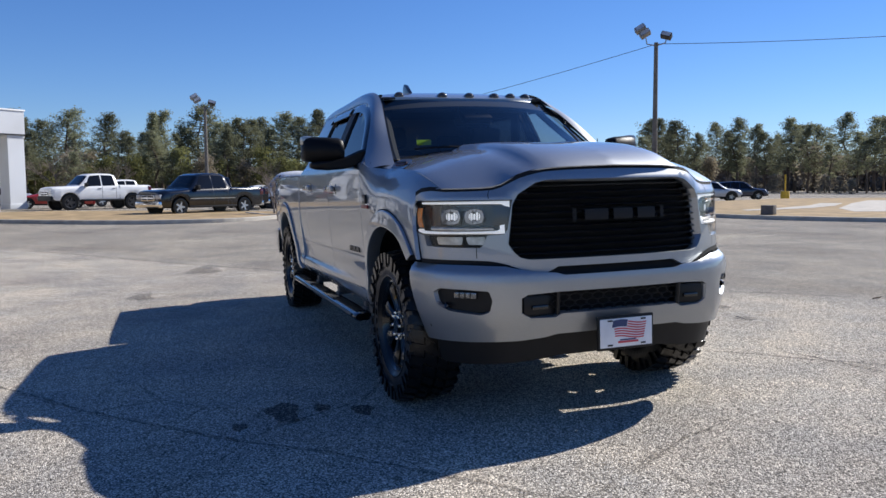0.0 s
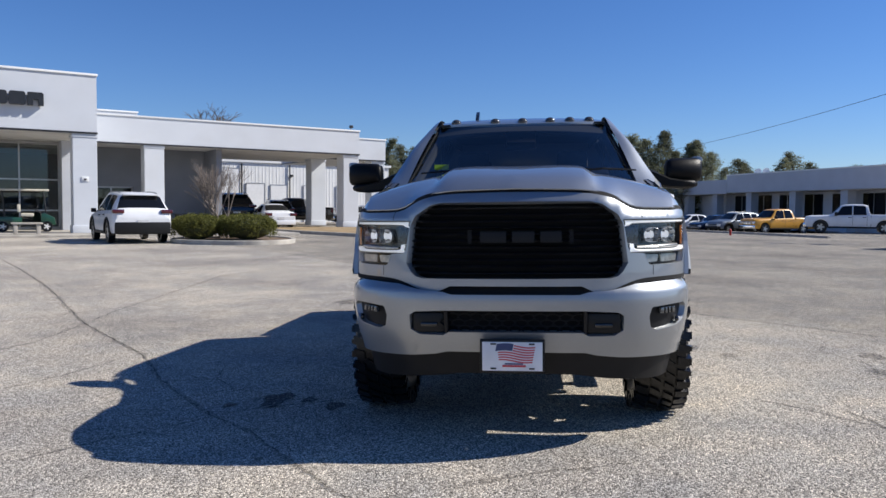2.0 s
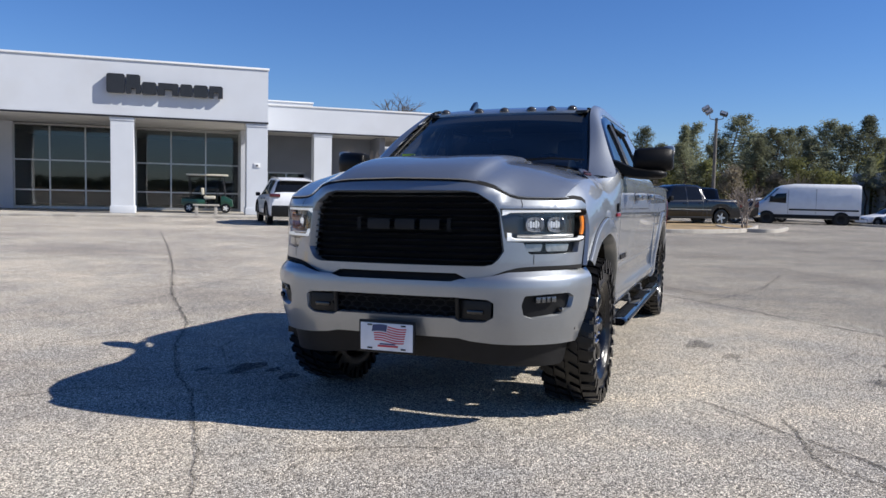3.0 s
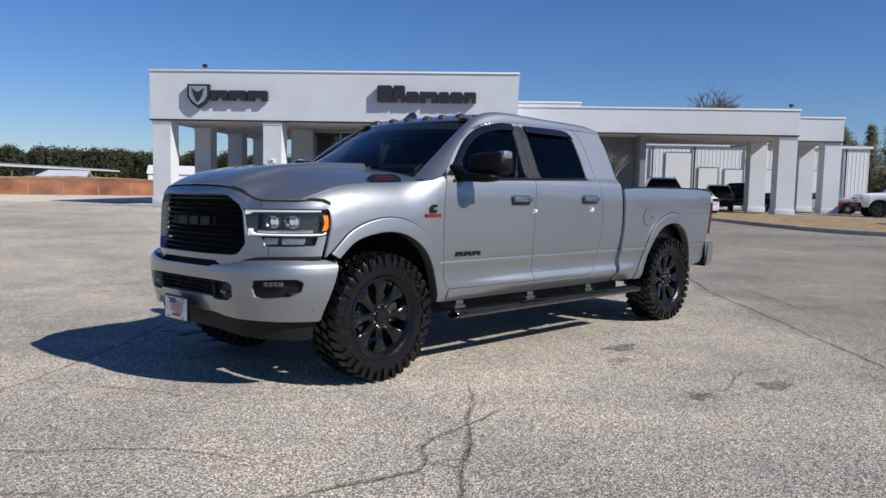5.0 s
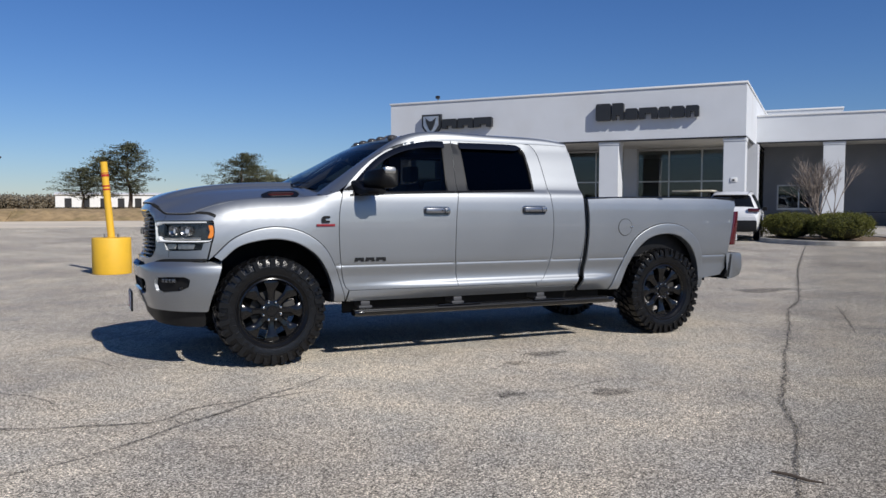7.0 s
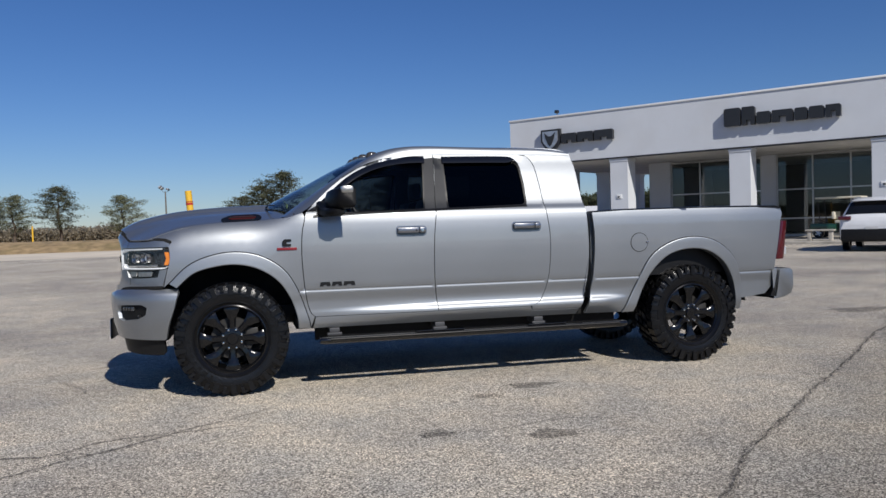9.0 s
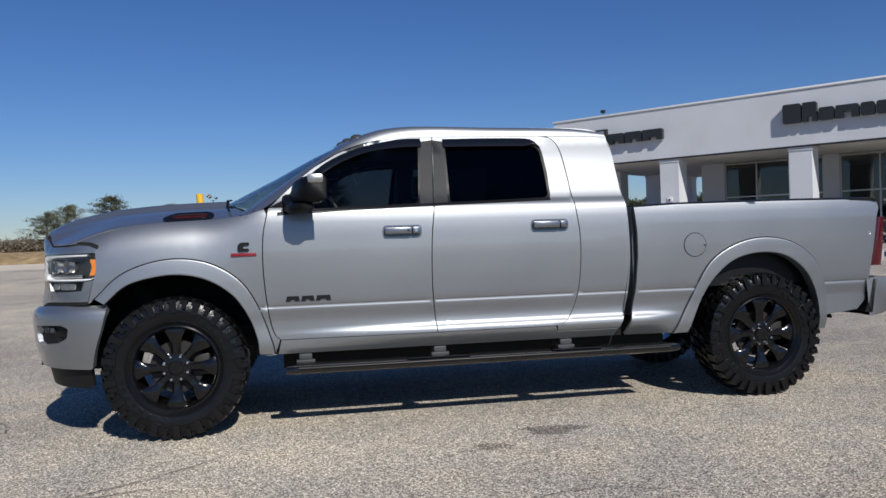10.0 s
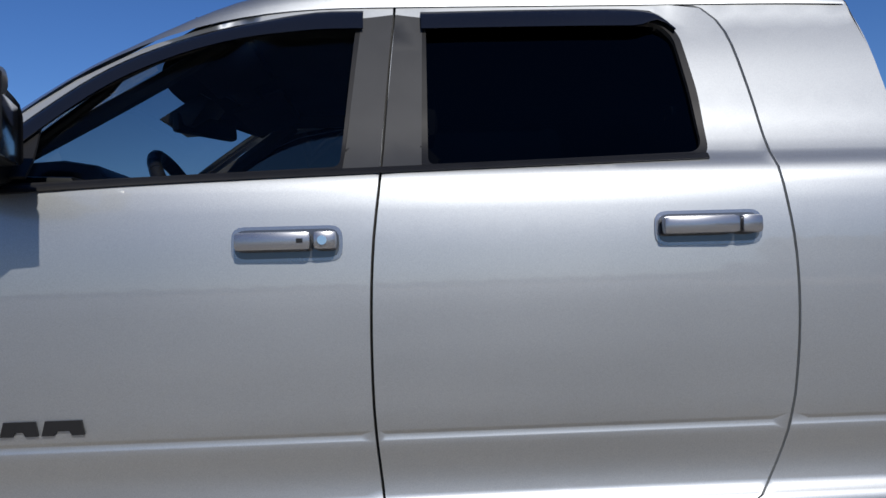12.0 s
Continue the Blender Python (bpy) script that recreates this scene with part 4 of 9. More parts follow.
def far_woods(a0, a1, d, h, mat, label, seed, dens=1.0):
    """A far belt of woods, too far to tell trees apart."""
    r = random.Random(seed)
    verts, faces = [], []
    n = int(abs(a1 - a0) * 26 * dens)
    for i in range(n):
        a = a0 + (a1 - a0) * i / n
        top = h * (0.72 + 0.28 * noise.noise(Vector((a * 0.9, seed, 0)))) * r.uniform(0.90, 1.06)
        x, y = at_angle(a, d + r.uniform(0, 14), 0, 0)
        for q in range(5):
            leaf_clump(verts, faces, Vector((x + r.gauss(0, 0.8), y + r.gauss(0, 0.8), top * (0.1 + 0.88 * (q + r.random()) / 5))), 1.4 - 0.15 * q, 22, 0.40, r, 1.3)
    ob = new("far_woods", plain_mesh("far_woods", verts, faces, mat))
    tagged(ob, label, "woods", kind="stuff")


far_woods(-16, 17, 118, 5.5, OLIVE, "undergrowth of the woods beyond the car park", 7, 1.0)
far_woods(24, 79, 250, 12.4, NEEDLES_FAR, "distant belt of dark pine woods", 1, 2.2)
far_woods(79, 118, 235, 3.6, BROWN_TWIG, "distant belt of leafless brown woods", 2, 0.8)
far_woods(118, 300, 260, 5.5, NEEDLES_FAR, "distant belt of dark pine woods", 3, 0.35)
far_woods(-66, -14, 165, 8.2, TWIGS, "distant belt of leafless brown woods", 4, 0.8)

# crape myrtles and clipped shrubs by the showroom
m1 = bare_tree(41, 3.7, "crape_myrtle", "leafless multi-stemmed crape myrtle with pale bark", PALE_BARK, 6, 4, 0.034, 0.30)
m1.matrix_basis = pose(21.9, 11.1, 0.1)
m2 = bare_tree(43, 2.6, "crape_myrtle", "leafless multi-stemmed crape myrtle with pale bark", PALE_BARK, 5, 3, 0.032, 0.4)
m2.matrix_basis = pose(30.6, -2.35, 0.05)


def shrub(x, y, rx, ry, h, seed):
    r = random.Random(seed)
    root = thing("clipped_shrub", pose(x, y, 0.1, 0, 0, r.uniform(0, 90)), "dense rounded boxwood shrub in the kerbed bed", "shrub", "boxwood shrubs")
    verts, faces = [], []
    for i in range(760):
        u, v = r.uniform(0, 6.283), r.uniform(-0.15, 1.0)
        k = (1 - abs(v) ** 3.2) ** 0.4
        c = Vector((rx * k * math.cos(u), ry * k * math.sin(u), h * 0.5 + h * 0.5 * v if v > 0 else h * 0.5 * (1 + v * 4)))
        c.z = max(0.06, c.z)
        leaf_clump(verts, faces, c, 0.085, 14, 0.03, r, 1.0)
    leaves = new("foliage", plain_mesh("foliage", verts, faces, SHRUB_LEAF))
    leaves.parent = root
    core = bmesh.new()
    bmesh.ops.create_uvsphere(core, u_segments=16, v_segments=10, radius=1.0)
    for vv in core.verts:
        vv.co = Vector((vv.co.x * rx * 0.9, vv.co.y * ry * 0.9, max(0.0, h * 0.48 + vv.co.z * h * 0.46)))
    part("core", core, material("shrub_core", (0.06, 0.064, 0.022), 0.9) if "shrub_core" not in bpy.data.materials else bpy.data.materials["shrub_core"], root)


shrub(20.6, 11.55, 0.84, 0.82, 0.82, 1)
shrub(20.95, 9.85, 0.92, 0.88, 0.84, 2)
shrub(22.7, 11.2, 0.76, 0.72, 0.80, 3)
# ---------------------------------------------------------------- parked vehicles
def car_paint(name, c, metal=0.3):
    return material(name, c, 0.35, metal, vary=0.05, scale=3, coat=0.35)


CP = {"white": car_paint("car_white", (0.72, 0.73, 0.74), 0.0), "black": material("car_black", (0.004, 0.005, 0.008), 0.18, vary=0.1, spec=0.5, coat=0.6), "silver": car_paint("car_silver", (0.48, 0.50, 0.52), 0.5), "navy": material("car_navy", (0.012, 0.022, 0.05), 0.2, vary=0.1, spec=0.5, coat=0.6),
      "grey": car_paint("car_grey", (0.14, 0.17, 0.21)), "orange": car_paint("car_orange", (0.62, 0.30, 0.03), 0.0), "red": car_paint("car_red", (0.30, 0.02, 0.02), 0.0)}

# kind: length, width, wheel radius, sill height, front and rear axle; then, along the length from nose (0) to tail (1):
# silhouette height, its half width, belt height, belt half width; foot and head of windscreen and back glass
SHAPES = {
    "pickup": dict(size=(5.85, 2.00, 0.40, 0.40), axles=(0.165, 0.795), screen=(0.262, 0.358), back=(0.632, 0.654),
                   top=[(0, 0.98), (0.012, 1.12), (0.05, 1.17), (0.24, 1.22), (0.262, 1.25), (0.358, 1.84), (0.40, 1.92), (0.50, 1.95), (0.59, 1.935), (0.632, 1.86), (0.654, 1.29), (0.66, 1.27), (0.985, 1.27), (1.0, 1.22)],
                   top_w=[(0, 0.78), (0.24, 0.86), (0.262, 0.84), (0.358, 0.68), (0.5, 0.70), (0.632, 0.68), (0.654, 0.92), (1.0, 0.92)],
                   belt=[(0, 0.90), (0.05, 1.06), (0.25, 1.15), (0.65, 1.20), (0.66, 1.235), (1.0, 1.20)],
                   belt_w=[(0, 0.85), (0.02, 0.93), (0.08, 0.985), (0.3, 1.0), (0.9, 1.0), (0.99, 0.98), (1.0, 0.95)],
                   windows=((0.30, 0.375, 0.475, 0.475), (0.487, 0.487, 0.617, 0.607)), tail=(0.90, 1.20, 0.86, 0.99)),
    "suv": dict(size=(4.65, 1.86, 0.36, 0.34), axles=(0.185, 0.79), screen=(0.265, 0.405), back=(0.918, 0.972),
                top=[(0, 0.74), (0.015, 0.88), (0.06, 0.97), (0.24, 1.07), (0.265, 1.10), (0.405, 1.59), (0.48, 1.67), (0.62, 1.69), (0.80, 1.655), (0.895, 1.60), (0.918, 1.565), (0.972, 1.13), (0.99, 1.04), (1.0, 0.84)],
                top_w=[(0, 0.70), (0.06, 0.80), (0.24, 0.86), (0.405, 0.67), (0.62, 0.69), (0.895, 0.66), (0.918, 0.66), (0.972, 0.84), (1.0, 0.84)],
                belt=[(0, 0.66), (0.06, 0.86), (0.25, 0.98), (0.6, 1.02), (0.95, 1.05), (1.0, 0.80)],
                belt_w=[(0, 0.80), (0.03, 0.92), (0.1, 0.98), (0.3, 1.0), (0.85, 1.0), (0.96, 0.97), (1.0, 0.90)],
                windows=((0.315, 0.415, 0.53, 0.53), (0.545, 0.545, 0.71, 0.70), (0.725, 0.718, 0.90, 0.865)), tail=(0.98, 1.10, 0.60, 0.985)),
    "sedan": dict(size=(4.75, 1.82, 0.33, 0.28), axles=(0.18, 0.79), screen=(0.285, 0.43), back=(0.70, 0.845),
                  top=[(0, 0.56), (0.02, 0.70), (0.08, 0.79), (0.26, 0.92), (0.285, 0.95), (0.43, 1.38), (0.52, 1.45), (0.62, 1.45), (0.70, 1.40), (0.845, 1.05), (0.87, 1.02), (0.965, 1.0), (0.99, 0.93), (1.0, 0.76)],
                  top_w=[(0, 0.68), (0.08, 0.80), (0.26, 0.86), (0.43, 0.65), (0.6, 0.66), (0.70, 0.63), (0.845, 0.78), (0.965, 0.80), (1.0, 0.74)],
                  belt=[(0, 0.50), (0.08, 0.72), (0.26, 0.86), (0.6, 0.91), (0.85, 0.94), (0.965, 0.92), (1.0, 0.72)],
                  belt_w=[(0, 0.78), (0.03, 0.90), (0.1, 0.98), (0.3, 1.0), (0.85, 1.0), (0.96, 0.95), (1.0, 0.86)],
                  windows=((0.335, 0.44, 0.535, 0.535), (0.548, 0.548, 0.735, 0.672)), tail=(0.76, 0.93, 0.56, 0.97)),
}
SHAPES["old_pickup"] = dict(SHAPES["pickup"], size=(5.3, 1.85, 0.36, 0.36), low=0.89)


def far_wheel(root, x, y, r, mat):
    s = 1 if y > 0 else -1
    b = lathe([(r * 0.62, -0.09), (r * 0.80, -0.11), (r * 0.96, -0.10), (r, -0.06), (r, 0.06), (r * 0.96, 0.10), (r * 0.62, 0.10)], 28, caps=False)
    b.transform(pose(x, y, r, 0, 0, 180 if s > 0 else 0))
    t = part("wheel", b, RUBBER, root)
    b = lathe([(0.0, -0.02), (r * 0.54, -0.02), (r * 0.56, -0.06), (r * 0.60, -0.095), (r * 0.66, -0.10), (r * 0.64, 0.05), (0.0, 0.05)], 24)
    b.transform(pose(x, y, r, 0, 0, 180 if s > 0 else 0))
    rim = part("rim", b, DARK_TRIM, t)
    for i in range(5):
        k = bmesh.new()
        w = 0.16 * r
        vs = [k.verts.new(c) for c in ((-w * 0.8, -0.085, 0), (w * 0.8, -0.085, 0), (w * 0.55, -0.088, r * 0.60), (-w * 0.55, -0.088, r * 0.60), (-w, -0.03, 0), (w, -0.03, 0), (w * 0.8, -0.03, r * 0.60), (-w * 0.8, -0.03, r * 0.60))]
        for f in ((0, 1, 2, 3), (0, 4, 5, 1), (1, 5, 6, 2), (2, 6, 7, 3), (3, 7, 4, 0)):
            k.faces.new([vs[q] for q in f])
        bmesh.ops.recalc_face_normals(k, faces=k.faces)
        k.transform(pose(x, y, r, 0, 0, 180 if s > 0 else 0) @ pose(0, 0, 0, 0, i * 72 + 18, 0))
        part("spoke", k, mat, rim)


def vehicle(kind, color, m, label, category, group="parked cars", lift=0.0, rim=None, scale=1.0, name=None, bumper=None):
    """A parked vehicle: one lofted body shell, glass laid on it, wheels, lamps, bumpers and trim."""
    d = SHAPES[kind]
    L, W, r, sill = d["size"]
    low = d.get("low", 1.0)
    truck_like = "pickup" in kind
    root = thing(name or {"old_pickup": "pickup"}.get(kind, kind), m @ Matrix.Diagonal((scale, scale, scale, 1)), label, category, group)
    X = lambda f: L * (0.5 - f)
    r += lift * 0.4
    z0 = sill + lift
    ra = r + 0.075
    axles = [X(f) for f in d["axles"]]
    paintm = CP[color]
    Z = lambda key, f: lerp_table(d[key], f) * low + lift

    def section(f):
        """Half a cross section from the sill to the middle of the roof, as (y, z) rows."""
        x = X(f)
        zb = z0 + 0.10 * smoothstep(0.04, 0.0, f) + 0.08 * smoothstep(0.96, 1.0, f)
        for a in axles:
            if abs(x - a) < ra:
                zb = max(zb, r + math.sqrt(ra * ra - (x - a) ** 2))
        bz, hb = Z("belt", f), lerp_table(d["belt_w"], f) * W / 2
        tz, tw = max(Z("top", f), bz + 0.03), lerp_table(d["top_w"], f) * W / 2
        zb = min(zb, bz - 0.06)
        e = min(0.07, (tz - bz) * 0.3)
        B, E = Vector((hb * 0.945, bz + 0.012)), Vector((tw, tz - e))
        rows = [(hb * 0.94, zb), (hb * 0.985, zb + 0.12 * (bz - zb)), (hb, zb + 0.5 * (bz - zb)), (hb * 0.993, zb + 0.82 * (bz - zb)), (hb * 0.972, bz - 0.018), tuple(B)]
        for k in (0.33, 0.67):
            p = B.lerp(E, k)
            rows.append((p.x + 0.022 * math.sin(math.pi * k) * min(1, (tz - bz) / 0.4), p.y))
        rows += [tuple(E), (tw * 0.90, tz - e * 0.30), (tw * 0.55, tz - e * 0.06), (0.0, tz)]
        return rows

    def at(f, v, s, off=0.0):
        rows = section(f)
        k = min(int(v), len(rows) - 2)
        a, b = Vector(rows[k]), Vector(rows[k + 1])
        p = a.lerp(b, v - k)
        n = Vector((b.y - a.y, a.x - b.x))
        n = n.normalized() if n.length > 1e-6 else Vector((0, 1))
        p = p + n * off
        return Vector((X(f), s * max(0.0, p.x), p.y))

    stations = sorted({round(k / 60, 4) for k in range(61)} | {f for f, _ in d["top"]} | {f for f, _ in d["belt_w"]} | {round(fa + o * ra / L, 4) for fa in d["axles"] for o in (-1.0, -0.98, -0.9, -0.75, -0.5, 0.0, 0.5, 0.75, 0.9, 0.98, 1.0)})
    body = bmesh.new()
    rings = []
    for f in stations:
        half = section(f)
        rings.append([body.verts.new((X(f), y, z)) for y, z in half] + [body.verts.new((X(f), -y, z)) for y, z in reversed(half[:-1])])
    for a, b in zip(rings, rings[1:]):
        for i in range(len(a) - 1):
            body.faces.new((a[i], a[i + 1], b[i + 1], b[i]))
    for ring in (rings[0], rings[-1]):
        n = len(ring)
        for i in range(n // 2):
            if i < n - 2 - i:
                body.faces.new((ring[i], ring[i + 1], ring[n - 2 - i], ring[n - 1 - i]) if i + 1 < n - 2 - i else (ring[i], ring[i + 1], ring[n - 1 - i]))
    bmesh.ops.recalc_face_normals(body, faces=body.faces)
    part("body", body, paintm, root, smooth=38)
    part("underbody", boxes((X(0.95), X(0.05), -0.34 * W, 0.34 * W, z0 - 0.04, z0 + 0.30)), DARK_TRIM, root)

    def glazing(name, rows, mat=CAR_GLASS):
        b = bmesh.new()
        vs = [[b.verts.new(p) for p in row] for row in rows]
        for p, q in zip(vs, vs[1:]):
            for i in range(len(p) - 1):
                b.faces.new((p[i], p[i + 1], q[i + 1], q[i]))
        bmesh.ops.recalc_face_normals(b, faces=b.faces)
        return part(name, b, mat, root, smooth=60)

    for name_, (fa, fb) in (("windscreen", d["screen"]), ("rear_window", d["back"])):
        rows = []
        for k in range(9):
            f = fa + (fb - fa) * (0.05 + 0.90 * k / 8)
            vs = [8.25, 9.0, 10.0, 11.0]
            rows.append([at(f, v, 1, 0.008) for v in vs] + [at(f, v, -1, 0.008) for v in reversed(vs[:-1])])
        glazing(name_, rows)
    for s in (-1, 1):
        for a0, a1, b0, b1 in d["windows"]:
            rows = []
            for k in range(7):
                rows.append([at((a0 + (a1 - a0) * w) + ((b0 + (b1 - b0) * w) - (a0 + (a1 - a0) * w)) * k / 6, 5.12 + 2.72 * w, s, 0.006) for w in (0, 0.25, 0.5, 0.75, 1.0)])
            glazing("side_window", rows)
        for n_, (a0, a1, b0, b1) in enumerate(d["windows"][:2]):
            fx = b0 + 0.006
            rows = [[at(fx - 0.0014, v, s, 0.003), at(fx + 0.0014, v, s, 0.003)] for v in (1.0, 2.0, 3.0, 4.0, 5.0)]
            glazing("door_gap", rows, DARK_TRIM)
            h = at(b0 - 0.02, 3.2, s)
            part("door_handle", boxes((h.x - 0.09, h.x + 0.09, *sorted((h.y - s * 0.01, h.y + s * 0.035)), h.z - 0.018, h.z + 0.018), bevel=0.008), DARK_TRIM if color == "white" else paintm, root)
        a = at(d["windows"][0][0] + 0.012, 5.0, s)
        part("door_mirror", boxes((a.x - 0.10, a.x + 0.05, *sorted((a.y + s * 0.02, a.y + s * (0.24 if truck_like else 0.18))), a.z - 0.01, a.z + (0.22 if truck_like else 0.13)), bevel=0.03), PLASTIC, root)
        part("sill", boxes((axles[1] + ra, axles[0] - ra, *sorted((s * 0.455 * W, s * 0.497 * W)), z0 - 0.05, z0 + 0.05), bevel=0.02), PLASTIC, root)
        # lamps set into the corners
        n0 = Z("belt", 0.0)
        part("head_lamp", boxes((X(0.045), X(0.0) + 0.02, *sorted((s * 0.27 * W, s * 0.435 * W)), n0 - 0.14, n0 + 0.06), bevel=0.03), LAMP_CLEAR, root)
        t0, t1, w0, w1 = d["tail"]
        part("tail_lamp", boxes((X(1.0) - 0.015, X(0.965), *sorted((s * w0 * W / 2, s * w1 * W / 2)), t0 * low + lift, t1 * low + lift), bevel=0.025), TAIL_RED, root)
        for wx in axles:
            far_wheel(root, wx, s * (W / 2 - 0.12), r, rim or RIM_SILVER)
            part("wheel_arch", boxes((wx - ra, wx + ra, *sorted((s * 0.18 * W, s * 0.345 * W)), z0 - 0.05, r + ra - 0.03)), DARK_TRIM, root)
            if kind == "suv":
                lip = [(wx + (ra + 0.03) * math.cos(math.pi * k / 14), s * 0.492 * W, r + (ra + 0.03) * math.sin(math.pi * k / 14)) for k in range(15)]
                part("arch_trim", chain(bmesh.new(), lip, [0.04] * 15, 6), PLASTIC, root)
    bump = bumper or (CHROME if truck_like else (PLASTIC if kind == "suv" else paintm))
    n0 = Z("belt", 0.0)
    part("front_bumper", boxes((X(0.02), X(0.0) + (0.09 if truck_like else 0.04), -0.44 * W, 0.44 * W, z0 - 0.02, z0 + (0.26 if truck_like else 0.20)), bevel=0.06), bump, root)
    part("rear_bumper", boxes((X(1.0) - (0.11 if truck_like else 0.05), X(0.975), -0.455 * W, 0.455 * W, z0 - 0.02, z0 + (0.36 if kind == "suv" else 0.22)), bevel=0.05), bump, root)
    g0, g1 = z0 + 0.28, n0 + 0.04
    part("grille", boxes((X(0.02), X(0.0) + 0.03, -0.24 * W, 0.24 * W, g0, g1), bevel=0.03), CHROME if truck_like else DARK_TRIM, root)
    part("grille_mesh", boxes((X(0.0) + 0.031, X(0.0) + 0.036, -0.215 * W, 0.215 * W, g0 + 0.035, g1 - 0.035)), DARK_TRIM, root)
    part("plate", boxes((X(1.0) - 0.02, X(1.0) - 0.004, -0.17, 0.17, Z("belt", 1.0) - 0.16, Z("belt", 1.0) - 0.03)), PLATE_FAR, root)
    if truck_like:
        part("grille_bar", boxes((X(0.0) + 0.0365, X(0.0) + 0.055, -0.215 * W, 0.215 * W, (g0 + g1) / 2 - 0.03, (g0 + g1) / 2 + 0.03), (X(0.0) + 0.0365, X(0.0) + 0.055, -0.03, 0.03, g0 + 0.036, (g0 + g1) / 2 - 0.0305), (X(0.0) + 0.0365, X(0.0) + 0.055, -0.03, 0.03, (g0 + g1) / 2 + 0.0305, g1 - 0.036)), CHROME, root)
        zt = Z("top", 0.9)
        part("bed_well", boxes((X(0.975), X(0.675), -0.40 * W, 0.40 * W, zt - 0.05, zt + 0.004)), DARK_TRIM, root)
        part("bed_gap", boxes((X(0.662), X(0.659), -0.497 * W, 0.497 * W, z0 + 0.05, zt - 0.03)), DARK_TRIM, root)
        if color == "black":
            for s in (-1, 1):
                part("side_strip", boxes((axles[1] + ra + 0.1, axles[0] - ra - 0.05, *sorted((s * 0.498 * W, s * 0.506 * W)), z0 + 0.36, z0 + 0.395)), CHROME, root)
    elif kind == "suv":
        for s in (-1, 1):
            rail = [at(f, 9.0, s, 0.03) for f in (0.44, 0.50, 0.60, 0.70, 0.80, 0.87)]
            part("roof_rail_bar", chain(bmesh.new(), rail, [0.016] * 6, 6), GALV, root)
        part("spoiler", boxes((X(0.955), X(0.905), -0.30 * W, 0.30 * W, Z("top", 0.905) - 0.035, Z("top", 0.905) + 0.005), bevel=0.012), paintm, root)
    return root


PLATE_FAR = material("far_plate", (0.6, 0.6, 0.6), 0.5)
vehicle("pickup", "white", pose(48.4, 6.5, -0.05, 0, 0, 120), "white lifted crew-cab pickup with black bumper on the lot", "pickup truck", lift=0.2, scale=1.06, rim=DARK_TRIM, bumper=PLASTIC)
vehicle("pickup", "black", pose(34.75, 0.68, 0, 0, 0, 126), "black crew-cab pickup with chrome bumper and wheels", "pickup truck", scale=1.02)
vehicle("suv", "white", pose(20.8, 14.2, 0, 0, 0, 40), "white compact sport utility car parked nose to the showroom", "car", scale=1.03)
vehicle("sedan", "silver", pose(23.7, -14.3, 0, 0, 0, -50), "silver four-door saloon parked at the kerb", "car", scale=0.95)
vehicle("sedan", "silver", pose(21.9, -15.95, 0, 0, 0, -57), "pale silver four-door saloon parked at the kerb", "car", scale=0.87)
vehicle("old_pickup", "white", pose(43.5, -19.0, 0, 0, 0, 70), "older white extended-cab pickup", "pickup truck")
vehicle("sedan", "white", pose(64.0, -13.6, -0.5, 0, 0, 112), "white car in a far parking row", "car")
vehicle("sedan", "navy", pose(62.4, -15.3, -0.5, 0, 0, 120), "dark blue car in a far parking row", "car")
vehicle("suv", "grey", pose(60.6, -16.4, -0.5, 0, 0, 120), "blue-grey estate car in a far parking row", "car")
vehicle("pickup", "orange", pose(58.8, -19.2, -0.48, 0, 0, 115), "orange-yellow pickup in a far parking row", "pickup truck")
vehicle("old_pickup", "white", pose(70.2, -52.5, 0, 0, 0, -122), "white pickup on the far street side", "pickup truck")
vehicle("suv", "silver", pose(45.6, -38.0, 0, 0, 0, -118), "silver sport utility car on the far street side", "car", scale=0.92)
vehicle("suv", "navy", pose(49.2, -43.8, 0, 0, 0, -118), "dark blue sport utility car on the far street side", "car", scale=0.92)
vehicle("suv", "black", pose(41.1, 18.9, 0, 0, 0, 32), "black full-size sport utility car under the drive-through", "car", scale=1.26)
vehicle("sedan", "white", pose(38.9, 15.4, 0, 0, 0, 34), "white saloon waiting beyond the drive-through", "car")
vehicle("suv", "black", pose(47.4, 18.0, 0, 0, 0, 26), "black sport utility car beyond the drive-through", "car", scale=1.06)
vehicle("pickup", "black", pose(50.0, 17.5, 0, 0, 0, 100), "black pickup by the workshop", "pickup truck")
vehicle("sedan", "silver", pose(52.0, 13.0, 0, 0, 0, 100), "silver car by the workshop", "car")
vehicle("sedan", "red", pose(52.0, 9.4, 0, 0, 0, 100), "dark red car behind the canopy columns", "car")
vehicle("pickup", "white", pose(57.0, 5.5, 0, 0, 0, 120), "white pickup in the back row", "pickup truck")
vehicle("sedan", "white", pose(47.0, -3.2, 0, 0, 0, 100), "white car behind the black pickup", "car")
vehicle("pickup", "black", pose(41.5, -0.2, 0, 0, 0, 95), "black pickup behind the parking island", "pickup truck")


